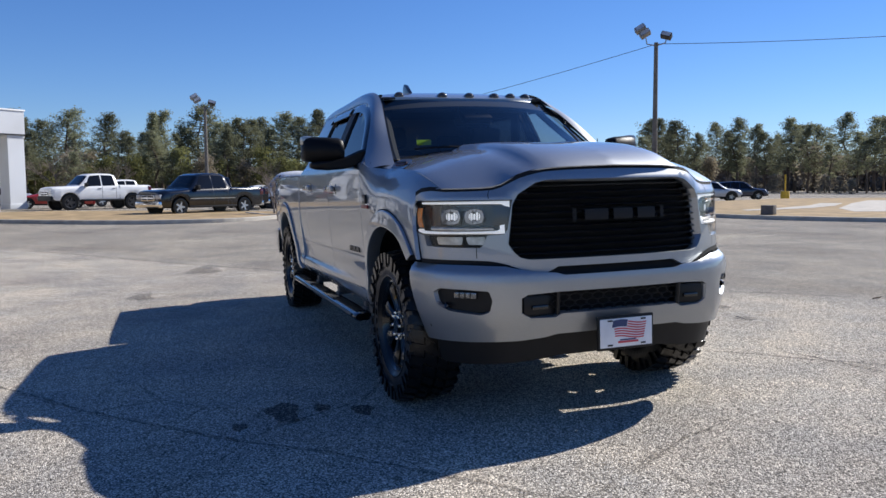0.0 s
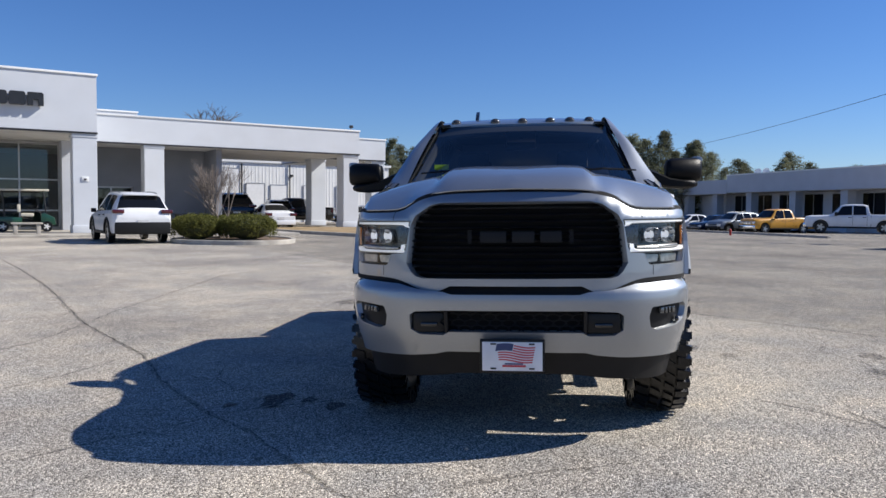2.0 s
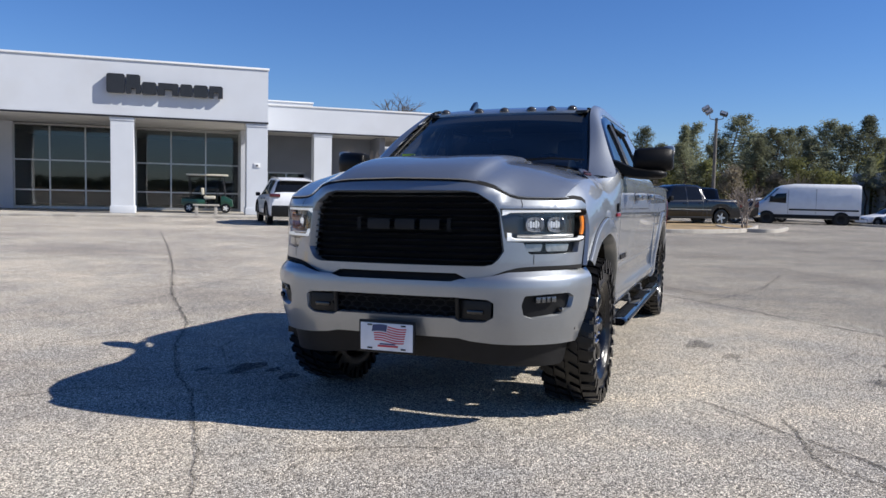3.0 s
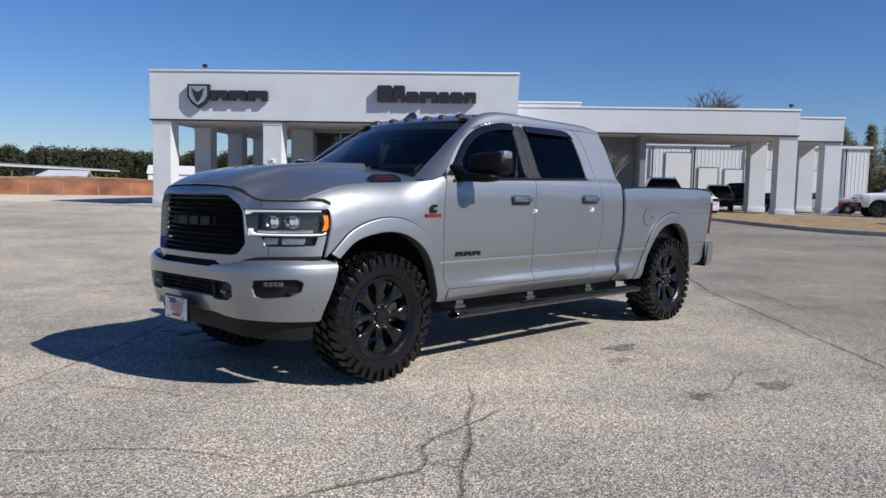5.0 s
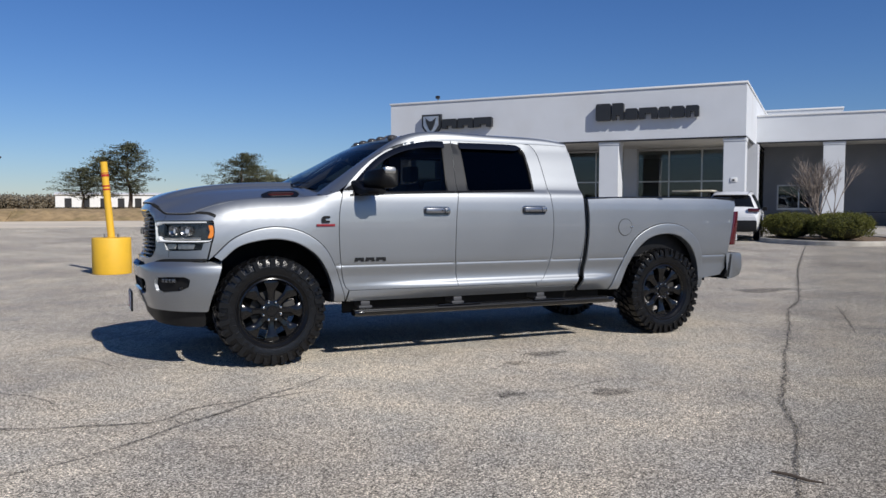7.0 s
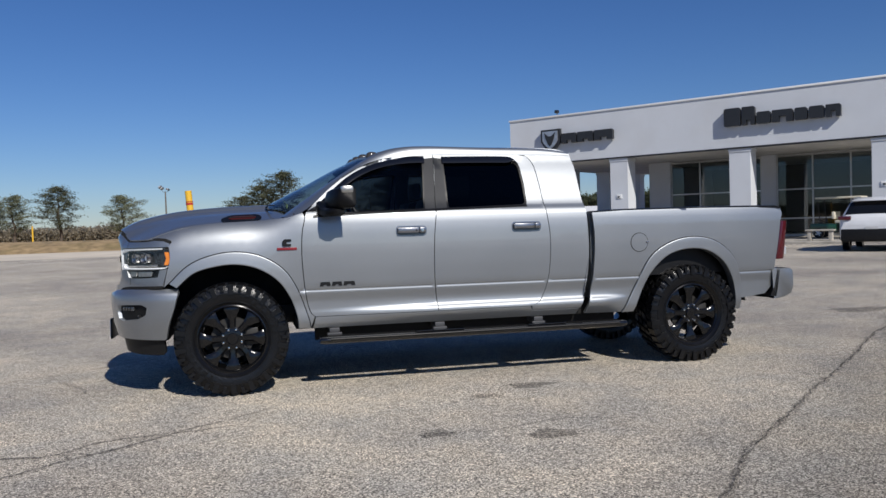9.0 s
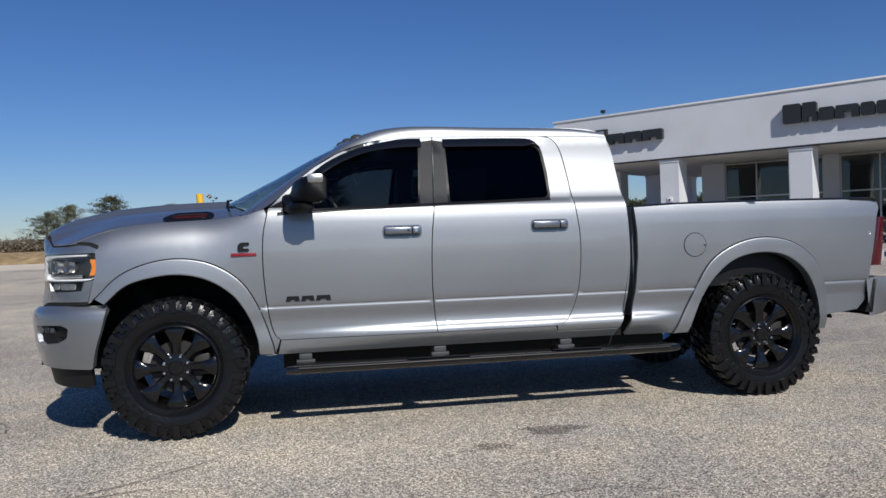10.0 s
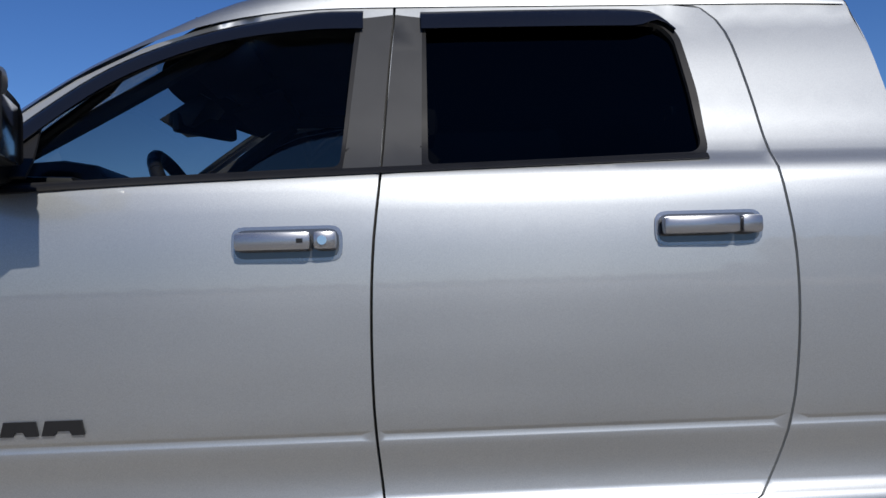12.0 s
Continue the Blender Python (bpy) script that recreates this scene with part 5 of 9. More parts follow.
def panel_van(m):
    """High-roof van: body lofted along its length, so the nose narrows and the sides lean in."""
    root = thing("panel_van", m, "white high-roof delivery van", "van", "parked cars")
    W = 2.05
    #          x     low   top   half width low, belt, top
    stations = [(3.02, 0.42, 0.95, 0.74, 0.72, 0.66), (2.92, 0.36, 1.08, 0.90, 0.88, 0.80), (2.62, 0.34, 1.22, 0.98, 0.97, 0.86), (2.20, 0.34, 1.42, 1.0, 1.0, 0.88),
                (1.72, 0.34, 1.92, 1.02, 1.01, 0.86), (1.38, 0.34, 2.26, 1.02, 1.02, 0.86), (1.05, 0.34, 2.44, 1.02, 1.02, 0.87), (0.5, 0.34, 2.52, 1.02, 1.02, 0.88), (-2.8, 0.34, 2.52, 1.02, 1.02, 0.88), (-2.97, 0.36, 2.46, 1.0, 1.0, 0.86)]
    bm = bmesh.new()
    rings = []
    for x, lo, hi, wl, wb, wt in stations:
        belt = min(1.25, lo + (hi - lo) * 0.6)
        half = [(wl * 0.94, lo), (wl, lo + 0.10), (wb, belt), ((wb + wt) / 2 + 0.03, hi - 0.22 * (hi - belt)), (wt, hi - 0.05), (wt * 0.86, hi)]
        rings.append([bm.verts.new((x, y, z)) for y, z in half] + [bm.verts.new((x, -y, z)) for y, z in half[::-1]])
    for p, q in zip(rings, rings[1:]):
        for k in range(12):
            bm.faces.new((p[k], p[(k + 1) % 12], q[(k + 1) % 12], q[k]))
    bm.faces.new(rings[0])
    bm.faces.new(rings[-1][::-1])
    bmesh.ops.recalc_face_normals(bm, faces=bm.faces)
    part("body", bm, CP["white"], root, smooth=45)
    part("windscreen", prism([(2.16, 1.47), (1.44, 2.23), (1.40, 2.19), (2.10, 1.43)], -0.83, 0.83, bevel=0.01), CAR_GLASS, root)
    part("front_bumper", boxes((2.72, 3.07, -0.93, 0.93, 0.32, 0.72), bevel=0.07), PLASTIC, root, "black plastic bumper")
    part("grille", boxes((2.90, 3.045, -0.55, 0.55, 0.76, 0.92), bevel=0.03), PLASTIC, root)
    for s in (-1, 1):
        y0, y1 = sorted((s * 0.99, s * 1.035))
        part("side_window", prism([(1.98, 1.36), (1.55, 1.88), (1.02, 1.92), (1.02, 1.30)], y0, y1, bevel=0.006), CAR_GLASS, root)
        part("lower_trim", boxes((-2.90, 2.60, y0, y1, 0.36, 0.60), bevel=0.01), PLASTIC, root)
        part("rub_strip", boxes((-2.85, 0.85, y0, y1, 0.86, 0.96), bevel=0.01), PLASTIC, root)
        part("door_seam", boxes((0.900, 0.918, *sorted((s * 1.0, s * 1.024)), 0.62, 2.1)), SHADE_LINE, root)
        part("door_seam", boxes((-0.60, -0.582, *sorted((s * 1.0, s * 1.024)), 0.62, 2.2)), SHADE_LINE, root)
        part("door_mirror", boxes((1.75, 1.93, *sorted((s * 1.04, s * 1.26)), 1.36, 1.74), bevel=0.04), PLASTIC, root)
        part("head_lamp", boxes((2.56, 2.90, *sorted((s * 0.70, s * 0.955)), 0.98, 1.20), bevel=0.05), LAMP_CLEAR, root)
        for x in (2.05, -1.95):
            arch = lathe([(0.39, 0.0), (0.46, 0.0), (0.46, 0.03), (0.39, 0.03)], 24)
            arch.transform(pose(x, s * 1.02 - 0.015, 0.36))
            part("wheel_arch", arch, PLASTIC, root)
            far_wheel(root, x, s * 0.94, 0.36, RIM_SILVER)


SHADE_LINE = material("panel_seam", (0.25, 0.25, 0.26), 0.7)
panel_van(pose(44.4, -5.6, 0, 0, 0, 96) @ Matrix.Diagonal((0.98, 1, 0.91, 1)))


def golf_cart(m):
    root = thing("golf_cart", m, "dark green golf cart with a cream roof by the showroom window", "golf cart")
    green = material("cart_green", (0.015, 0.07, 0.04), 0.3, coat=0.5)
    cream = material("cart_cream", (0.62, 0.58, 0.48), 0.5)
    part("front_body", prism([(1.2, 0.3), (1.15, 0.62), (0.75, 0.82), (0.62, 0.75), (0.62, 0.3)], -0.55, 0.55, bevel=0.04), green, root)
    part("rear_body", prism([(-0.1, 0.3), (-0.1, 0.62), (-1.15, 0.66), (-1.2, 0.35)], -0.58, 0.58, bevel=0.04), green, root)
    part("floor", boxes((-0.1, 0.65, -0.55, 0.55, 0.28, 0.34)), DARK_TRIM, root)
    part("seat", boxes((-0.15, 0.35, -0.52, 0.52, 0.66, 0.80), bevel=0.04), cream, root)
    part("backrest", boxes((-0.28, -0.16, -0.52, 0.52, 0.85, 1.18), bevel=0.04), cream, root)
    part("roof", boxes((-0.95, 0.95, -0.60, 0.60, 1.76, 1.84), bevel=0.03), cream, root)
    for x0, x1 in ((0.85, 0.72), (-0.75, -0.85)):
        for s in (-1, 1):
            part("post", tube(bmesh.new(), (x0, s * 0.52, 0.65), (x1, s * 0.54, 1.77), 0.022), DARK_TRIM, root)
    part("windscreen", boxes((0.78, 0.79, -0.5, 0.5, 0.85, 1.72)), SHOP_GLASS, root).visible_shadow = False
    for x in (0.85, -0.82):
        for s in (-1, 1):
            far_wheel(root, x, s * 0.50, 0.23, ROOF_EDGE)
    w = bmesh.new()
    chain(w, [(0.45 + 0.06 * math.sin(a), -0.25 + 0.17 * math.cos(a), 0.98 + 0.14 * math.sin(a)) for a in [2 * math.pi * i / 12 for i in range(13)]], [0.014] * 13, 5)
    tube(w, (0.45, -0.25, 0.98), (0.7, -0.25, 0.7), 0.015)
    part("steering_wheel", w, DARK_TRIM, root)


golf_cart(BLD @ pose(-2.55, 2.9, 0.095, 0, 0, -4))


def bench(m):
    root = thing("bench", m, "small weathered concrete bench on the walk", "bench")
    part("seat", boxes((-0.55, 0.55, -0.2, 0.2, 0.40, 0.47), bevel=0.02), CONCRETE, root)
    for x in (-0.4, 0.4):
        part("leg", boxes((x - 0.07, x + 0.07, -0.16, 0.16, 0, 0.40), bevel=0.015), CONCRETE, root)


bench(BLD @ pose(-2.7, -0.9, 0.095))
table_root = thing("picnic_table", BLD @ pose(5.9, 8.6, 0.095), "dark slatted table against the wing wall", "table")
part("top", boxes((-0.9, 0.9, -0.35, 0.35, 0.70, 0.75), bevel=0.01), DARK_TRIM, table_root)
for x in (-0.75, 0.75):
    part("leg", boxes((x - 0.04, x + 0.04, -0.3, 0.3, 0, 0.70)), DARK_TRIM, table_root)

# ---------------------------------------------------------------- posts, poles, wires, far sheds
def yellow_post(x, y, lean, label):
    root = thing("yellow_post", pose(x, y, ground_z(x, y), 0, 0, 0), label, "post", "yellow posts")
    part("concrete_base", lathe([(0.0, 0.0), (0.345, 0.0), (0.352, 0.03), (0.35, 0.66), (0.335, 0.685), (0.0, 0.69)], 40, axis="Z"), YELLOW, root)
    p = part("post", tube(bmesh.new(), (0, 0, 0.69), (lean[0], lean[1], 2.12), 0.068, 0.064, 20), YELLOW, root)
    for t0, t1 in ((0.735, 0.765), (0.775, 0.785), (0.555, 0.575), (0.60, 0.62)) if lean[0] else ():
        a = Vector((0, 0, 0.69)).lerp(Vector((lean[0], lean[1], 2.12)), t0 + 0.07)
        b = Vector((0, 0, 0.69)).lerp(Vector((lean[0], lean[1], 2.12)), t1 + 0.07)
        part("red_band", tube(bmesh.new(), a, b, 0.0695, seg=20), RED_BAND, p)
    for i in range(4):
        a = math.pi / 4 + i * math.pi / 2
        part("anchor_bolt", tube(bmesh.new(), (0.17 * math.cos(a), 0.17 * math.sin(a), 0.69), (0.17 * math.cos(a), 0.17 * math.sin(a), 0.75), 0.016, seg=8), GALV, root)


yellow_post(-0.87, 8.75, (-0.10, 0.02), "yellow post with red bands set in a yellow concrete drum")
yellow_post(3.9, 41.5, (0, 0), "yellow post in a yellow concrete drum across the lot")
yellow_post(-17.5, 64.0, (0, 0), "yellow post in a yellow concrete drum across the lot")
yellow_post(47.4, -47.0, (0, 0), "pale post in a yellow concrete drum by the street")


def light_pole(x, y, h, turn, label):
    root = thing("light_pole", pose(x, y, 0, 0, 0, turn), label, "light pole", "floodlight poles")
    part("pole", tube(bmesh.new(), (0, 0, 0), (-0.06, 0, h), 0.15, 0.10, 14), WOOD_POLE, root)
    b = bmesh.new()
    chain(b, [(-0.06, -0.02, h - 0.15), (-0.06, -0.45, h - 0.05), (-0.06, -0.50, h + 0.15)], [0.03] * 3, 8)
    chain(b, [(-0.06, 0.02, h - 0.15), (-0.06, 0.45, h - 0.05), (-0.06, 0.50, h + 0.25)], [0.03] * 3, 8)
    part("bracket", b, GALV, root)
    for yy, zz, rx, n in ((-0.50, h + 0.28, 20, 1), (0.55, h + 0.45, -35, 2)):
        for k in range(n):
            hb = bmesh.new()
            box(hb, -0.22, 0.12, -0.27, 0.27, -0.14, 0.14, bevel=0.04)
            hb.transform(pose(-0.06 - 0.15 * k, yy + 0.22 * k, zz + 0.22 * k, rx, 25, 0))
            head = part("lamp_head", hb, DARK_TRIM if n == 1 else GALV, root)
            gb = bmesh.new()
            box(gb, -0.235, -0.222, -0.22, 0.22, -0.10, 0.10)
            gb.transform(pose(-0.06 - 0.15 * k, yy + 0.22 * k, zz + 0.22 * k, rx, 25, 0))
            part("lens", gb, LAMP_CLEAR, head)


light_pole(29.3, -21.3, 8.45, -40, "weathered wooden pole with three floodlights")
light_pole(56.0, -0.5, 7.3, 0, "weathered wooden pole with floodlights behind the parked pickups")
light_pole(-12.0, 118, 7.5, 60, "thin lamp pole across the field")


def wire(a, b, sag, label):
    a, b = Vector(a), Vector(b)
    pts = [a.lerp(b, i / 30) - Vector((0, 0, 4 * sag * (i / 30) * (1 - i / 30))) for i in range(31)]
    ob = mesh_ob("overhead_wire", chain(bmesh.new(), pts, [0.016] * 31, 5), DARK_TRIM)
    tagged(ob, label, "wire", "overhead wires")


wire((29.2, -21.2, 8.35), (112, -9, 9.0), 1.2, "thin black power line from the floodlight pole")
wire((29.3, -21.4, 8.40), (14.0, -52, 10.2), 0.6, "thin black power line from the floodlight pole")

stick = thing("stick", pose(1.58, -4.70, ground_z(1.58, -4.70) + 0.012, 0, 0, -70), "thin dark dry stick lying on the asphalt", "stick")
part("twig", chain(bmesh.new(), [(-0.11, 0, 0), (-0.03, 0.006, 0.002), (0.05, -0.004, 0.0), (0.12, 0.004, 0.003)], [0.006, 0.008, 0.007, 0.004], 6), BARK, stick)
hydrant = thing("fire_hydrant", pose(36.5, -10.2, 0.0) @ Matrix.Diagonal((0.6, 0.6, 0.6, 1)), "small red fire hydrant by the far kerb", "hydrant")
part("barrel", lathe([(0.0, 0.0), (0.14, 0.0), (0.14, 0.05), (0.09, 0.06), (0.09, 0.38), (0.12, 0.40), (0.10, 0.48), (0.04, 0.55), (0.0, 0.56)], 16, axis="Z"), RED_BAND, hydrant)
part("nozzle", tube(bmesh.new(), (-0.17, 0, 0.30), (0.17, 0, 0.30), 0.05, seg=10), RED_BAND, hydrant)
tagged(mesh_ob("kerb", kerb_ring(curve_pts([(52.0, -3.0), (47.35, -6.6), (40.3, -10.9), (36.5, -12.7), (33.5, -14.0)]), 0.2, 0.12), CONCRETE), "weathered kerb before the far parking row", "kerb", kind="structure")

block = thing("concrete_block", pose(19.0, -19.25, 0.115, 0, 0, 30), "dark concrete block on the grass verge", "block")
part("block", boxes((-0.23, 0.23, -0.20, 0.20, 0, 0.36), bevel=0.02), material("dark_concrete", (0.13, 0.12, 0.11), 0.9, vary=0.25), block)


def shed(m, L, D, h, ridge, doors, label, roof_mat):
    root = thing("warehouse", m, label, "building", "far sheds")
    part("wall", boxes((-L / 2, L / 2, 0, 0.3, 0, h), (-L / 2, L / 2, D - 0.3, D, 0, h), (-L / 2, -L / 2 + 0.3, 0.3, D - 0.3, 0, h), (L / 2 - 0.3, L / 2, 0.3, D - 0.3, 0, h)), WHITE_METAL, root, smooth=None)
    part("roof", prism([(-0.4, h), (D / 2, h + ridge), (D + 0.4, h), (D + 0.4, h + 0.15), (D / 2, h + ridge + 0.15), (-0.4, h + 0.15)], -L / 2 - 0.3, L / 2 + 0.3, plane="YZ"), roof_mat, root, smooth=None)
    for i in range(doors):
        x = -L / 2 + (i + 0.7) * L / (doors + 0.4)
        part("door", boxes((x - 0.8, x + 0.8, -0.04, -0.004, 0, h * 0.72)), DARK_TRIM, root, smooth=None)


BLUE_ROOF = material("blue_grey_roof", (0.22, 0.26, 0.33), 0.5, vary=0.1, scale=0.3)
shed(pose(8.0, 205, 0.2, 0, 0, 0), 30, 14, 3.1, 0.5, 7, "long white shed with dark doors across the field", WHITE_METAL)
def open_shelter(a, b, width, h, label):
    """A long roof on posts, from a to b."""
    d = Vector((b[0] - a[0], b[1] - a[1], 0))
    root = thing("open_shelter", Matrix.Translation((a[0], a[1], -0.5)) @ d.to_track_quat("X", "Z").to_matrix().to_4x4(), label, "shelter", "far sheds")
    L = d.length
    part("roof", prism([(-width / 2, h), (0, h + 0.3), (width / 2, h), (width / 2, h + 0.22), (0, h + 0.55), (-width / 2, h + 0.22)], 0, L, plane="YZ"), BLUE_ROOF, root, smooth=None)
    part("fascia_board", boxes((-0.06, L + 0.06, -width / 2 - 0.05, -width / 2 - 0.004, h - 0.05, h + 0.25)), SOFFIT, root)
    n = int(L / 9)
    for i in range(n + 1):
        for s in (-1, 1):
            part("post", boxes((L * i / n - 0.09, L * i / n + 0.09, s * (width / 2 - 0.6) - 0.09, s * (width / 2 - 0.6) + 0.09, 0, h + 0.1)), WOOD_POLE, root)


open_shelter((22.9, 111.6), (74.0, 182.0), 6.0, 3.15, "long low open shelter with a pale flat roof on posts")
shed(pose(46.0, 135.0, -0.5, 0, 0, -30), 9, 6, 1.7, 1.0, 0, "small grey gabled store beyond the red bank", STUCCO_GREY)
shed(pose(94.0, 185.0, -0.6, 0, 0, -28), 15, 16, 3.0, 2.2, 0, "white gabled warehouse across the field", WHITE_METAL)
trailer = thing("box_trailer", pose(26.0, 172, 0, 0, 0, 78), "grey and white box trailer across the field", "trailer")
part("box", boxes((-6, 6, -1.3, 1.3, 1.0, 4.9)), STUCCO_GREY, trailer)
part("front_panel", boxes((-6.05, -6.001, -1.25, 1.25, 1.05, 4.85)), ROOF_EDGE, trailer)
for x in (3.8, 5.0):
    for s in (-1, 1):
        far_wheel(trailer, x, s * 1.1, 0.5, RIM_SILVER)
part("landing_leg", boxes((-4.0, -3.8, -0.8, 0.8, 0.0, 1.0)), DARK_TRIM, trailer)
# ---------------------------------------------------------------- the silver pickup
import mathutils


def paint(name, color, metal=0.6, rough=0.3):
    m = bpy.data.materials.new(name)
    m.use_nodes = True
    nt = m.node_tree
    link = nt.links.new
    b = nt.nodes["Principled BSDF"]
    tc = nt.nodes.new("ShaderNodeTexCoord")
    vo = nt.nodes.new("ShaderNodeTexVoronoi")
    vo.inputs["Scale"].default_value = 900
    link(tc.outputs["Object"], vo.inputs["Vector"])
    sp = nt.nodes.new("ShaderNodeSeparateColor")
    link(vo.outputs["Color"], sp.inputs[0])
    n = nt.nodes.new("ShaderNodeTexNoise")
    n.inputs["Scale"].default_value, n.inputs["Detail"].default_value = 2.5, 5
    link(tc.outputs["Object"], n.inputs["Vector"])
    r = nt.nodes.new("ShaderNodeValToRGB")
    c = Vector(color)
    r.color_ramp.elements[0].color, r.color_ramp.elements[1].color = (*(c * 0.9), 1), (*(c * 1.1), 1)
    link(sp.outputs[0], r.inputs["Fac"])
    link(r.outputs[0], b.inputs["Base Color"])
    mr = nt.nodes.new("ShaderNodeMapRange")
    mr.inputs["To Min"].default_value, mr.inputs["To Max"].default_value = rough - 0.04, rough + 0.05
    link(n.outputs["Fac"], mr.inputs["Value"])
    link(mr.outputs[0], b.inputs["Roughness"])
    b.inputs["Metallic"].default_value = metal
    b.inputs["Coat Weight"].default_value, b.inputs["Coat Roughness"].default_value, b.inputs["Coat IOR"].default_value = 1.0, 0.015, 1.6
    return m


SILVER = paint("silver_metallic_paint", (0.312, 0.329, 0.344), 0.87, 0.465)
SILVER_HANDLE = paint("silver_handle_paint", (0.27, 0.275, 0.29), 0.8, 0.26)
# darkened silver: the shade inside the handle pocket is put into the colour
HANDLE_SHADE = paint("handle_pocket_shade", (0.06, 0.062, 0.066), 0.6, 0.35)
BLACK_GLOSS = material("gloss_black", (0.006, 0.006, 0.0065), 0.15, vary=0.1, coat=0.6)
BLACK_SATIN = material("satin_black", (0.009, 0.009, 0.0095), 0.38, vary=0.15, scale=15, spec=0.3)
PILLAR_BLACK = material("pillar_applique", (0.030, 0.0315, 0.0345), 0.55, vary=0.08, scale=10, spec=0.25)
# near-black of the panel gaps, also on the added shade sheets behind the sills
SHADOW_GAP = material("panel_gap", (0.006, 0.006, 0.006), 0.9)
CLEAR = glass("clear_side_glass", (0.66, 0.70, 0.71), mirror=0.022)
TINT = glass("tinted_glass", (0.05, 0.053, 0.056), mirror=0.04)
TINT_DARK = glass("dark_tinted_glass", (0.035, 0.037, 0.039), mirror=0.018)
SCREEN_GLASS = glass("windscreen_glass", (0.50, 0.54, 0.55), mirror=0.05)
LENS_GLASS = glass("lamp_lens", (0.92, 0.92, 0.92), mirror=0.03)
LAMP_BLACK = material("lamp_bezel", (0.006, 0.006, 0.0065), 0.3, spec=0.3)
AMBER = material("amber_lens", (0.85, 0.25, 0.02), 0.15, coat=0.8, vary=0.1)
DRL = emitter("daytime_running_light", (0.82, 0.84, 0.86), 0.36)
BEAM = emitter("lit_projector", (0.85, 0.87, 0.90), 0.34)
CHAMBER = material("lamp_chamber_grey", (0.085, 0.087, 0.088), 0.22, 0.7, vary=0.2, scale=25)
BOWL = material("projector_bowl", (0.27, 0.275, 0.285), 0.22, 0.9, vary=0.15, scale=40)
FOG_BOWL = material("fog_lamp_bowl", (0.16, 0.165, 0.17), 0.25, 0.8, vary=0.4, scale=60)
LOWER_BOWL = material("lower_lamp_bowl", (0.46, 0.45, 0.42), 0.3, 0.8, vary=0.25, scale=30)
BADGE_RED = material("badge_red", (0.22, 0.012, 0.02), 0.35)
VENT_RED = material("vent_red", (0.05, 0.006, 0.008), 0.4)
PLATE_WHITE = material("plate_white", (0.75, 0.76, 0.78), 0.35)
PLATE_RED = material("plate_red", (0.55, 0.05, 0.07), 0.4)
PLATE_BLUE = material("plate_blue", (0.03, 0.05, 0.14), 0.4)
SEAT_CLOTH = material("seat_cloth", (0.03, 0.03, 0.032), 0.85, vary=0.2, scale=20)
HEADLINER = material("headliner", (0.035, 0.035, 0.035), 0.9)
WHEEL_BLACK = material("wheel_gloss_black", (0.005, 0.005, 0.0055), 0.16, vary=0.15, scale=20, coat=0.3, spec=0.4)
STICKER = material("windscreen_sticker", (0.45, 0.6, 0.03), 0.5)

truck = thing("pickup_truck", TILT, "silver lifted crew-cab pickup with black wheels and grille", "pickup truck")


def table(rows, x):
    """Monotone smooth interpolation through (x, value) rows."""
    n = len(rows)
    if x <= rows[0][0]:
        d = (rows[1][1] - rows[0][1]) / (rows[1][0] - rows[0][0])
        return rows[0][1] + d * (x - rows[0][0])
    if x >= rows[-1][0]:
        d = (rows[-1][1] - rows[-2][1]) / (rows[-1][0] - rows[-2][0])
        return rows[-1][1] + d * (x - rows[-1][0])
    i = 0
    while x > rows[i + 1][0]:
        i += 1

    def slope(k):
        if k < 0 or k >= n - 1:
            return None
        return (rows[k + 1][1] - rows[k][1]) / (rows[k + 1][0] - rows[k][0])

    def tangent(k):
        a, b = slope(k - 1), slope(k)
        if a is None:
            return b
        if b is None:
            return a
        return 0.0 if a * b <= 0 else 2 * a * b / (a + b)

    h = rows[i + 1][0] - rows[i][0]
    t = (x - rows[i][0]) / h
    m0, m1 = tangent(i), tangent(i + 1)
    return ((2 * t ** 3 - 3 * t ** 2 + 1) * rows[i][1] + (t ** 3 - 2 * t ** 2 + t) * h * m0
            + (-2 * t ** 3 + 3 * t ** 2) * rows[i + 1][1] + (t ** 3 - t ** 2) * h * m1)


def dense(poly, cell, closed=True):
    out = []
    n = len(poly)
    for i in range(n if closed else n - 1):
        a, b = Vector(poly[i]), Vector(poly[(i + 1) % n])
        k = max(1, int(math.ceil((b - a).length / cell)))
        out += [a + (b - a) * (j / k) for j in range(k)]
    if not closed:
        out.append(Vector(poly[-1]))
    return out


def inside(p, poly):
    c = False
    j = len(poly) - 1
    for i in range(len(poly)):
        a, b = poly[i], poly[j]
        if (a[1] > p[1]) != (b[1] > p[1]) and p[0] < (b[0] - a[0]) * (p[1] - a[1]) / (b[1] - a[1]) + a[0]:
            c = not c
        j = i
    return c


def rounded(poly, r, n=4):
    """Round the corners of a closed 2-D outline."""
    out = []
    m = len(poly)
    for i in range(m):
        p, a, b = Vector(poly[i]), Vector(poly[i - 1]), Vector(poly[(i + 1) % m])
        ra = min(r, (a - p).length * 0.45)
        rb = min(r, (b - p).length * 0.45)
        s, e = p + (a - p).normalized() * ra, p + (b - p).normalized() * rb
        for k in range(n + 1):
            t = k / n
            out.append(tuple(s * (1 - t) ** 2 + p * 2 * t * (1 - t) + e * t ** 2))
    return out


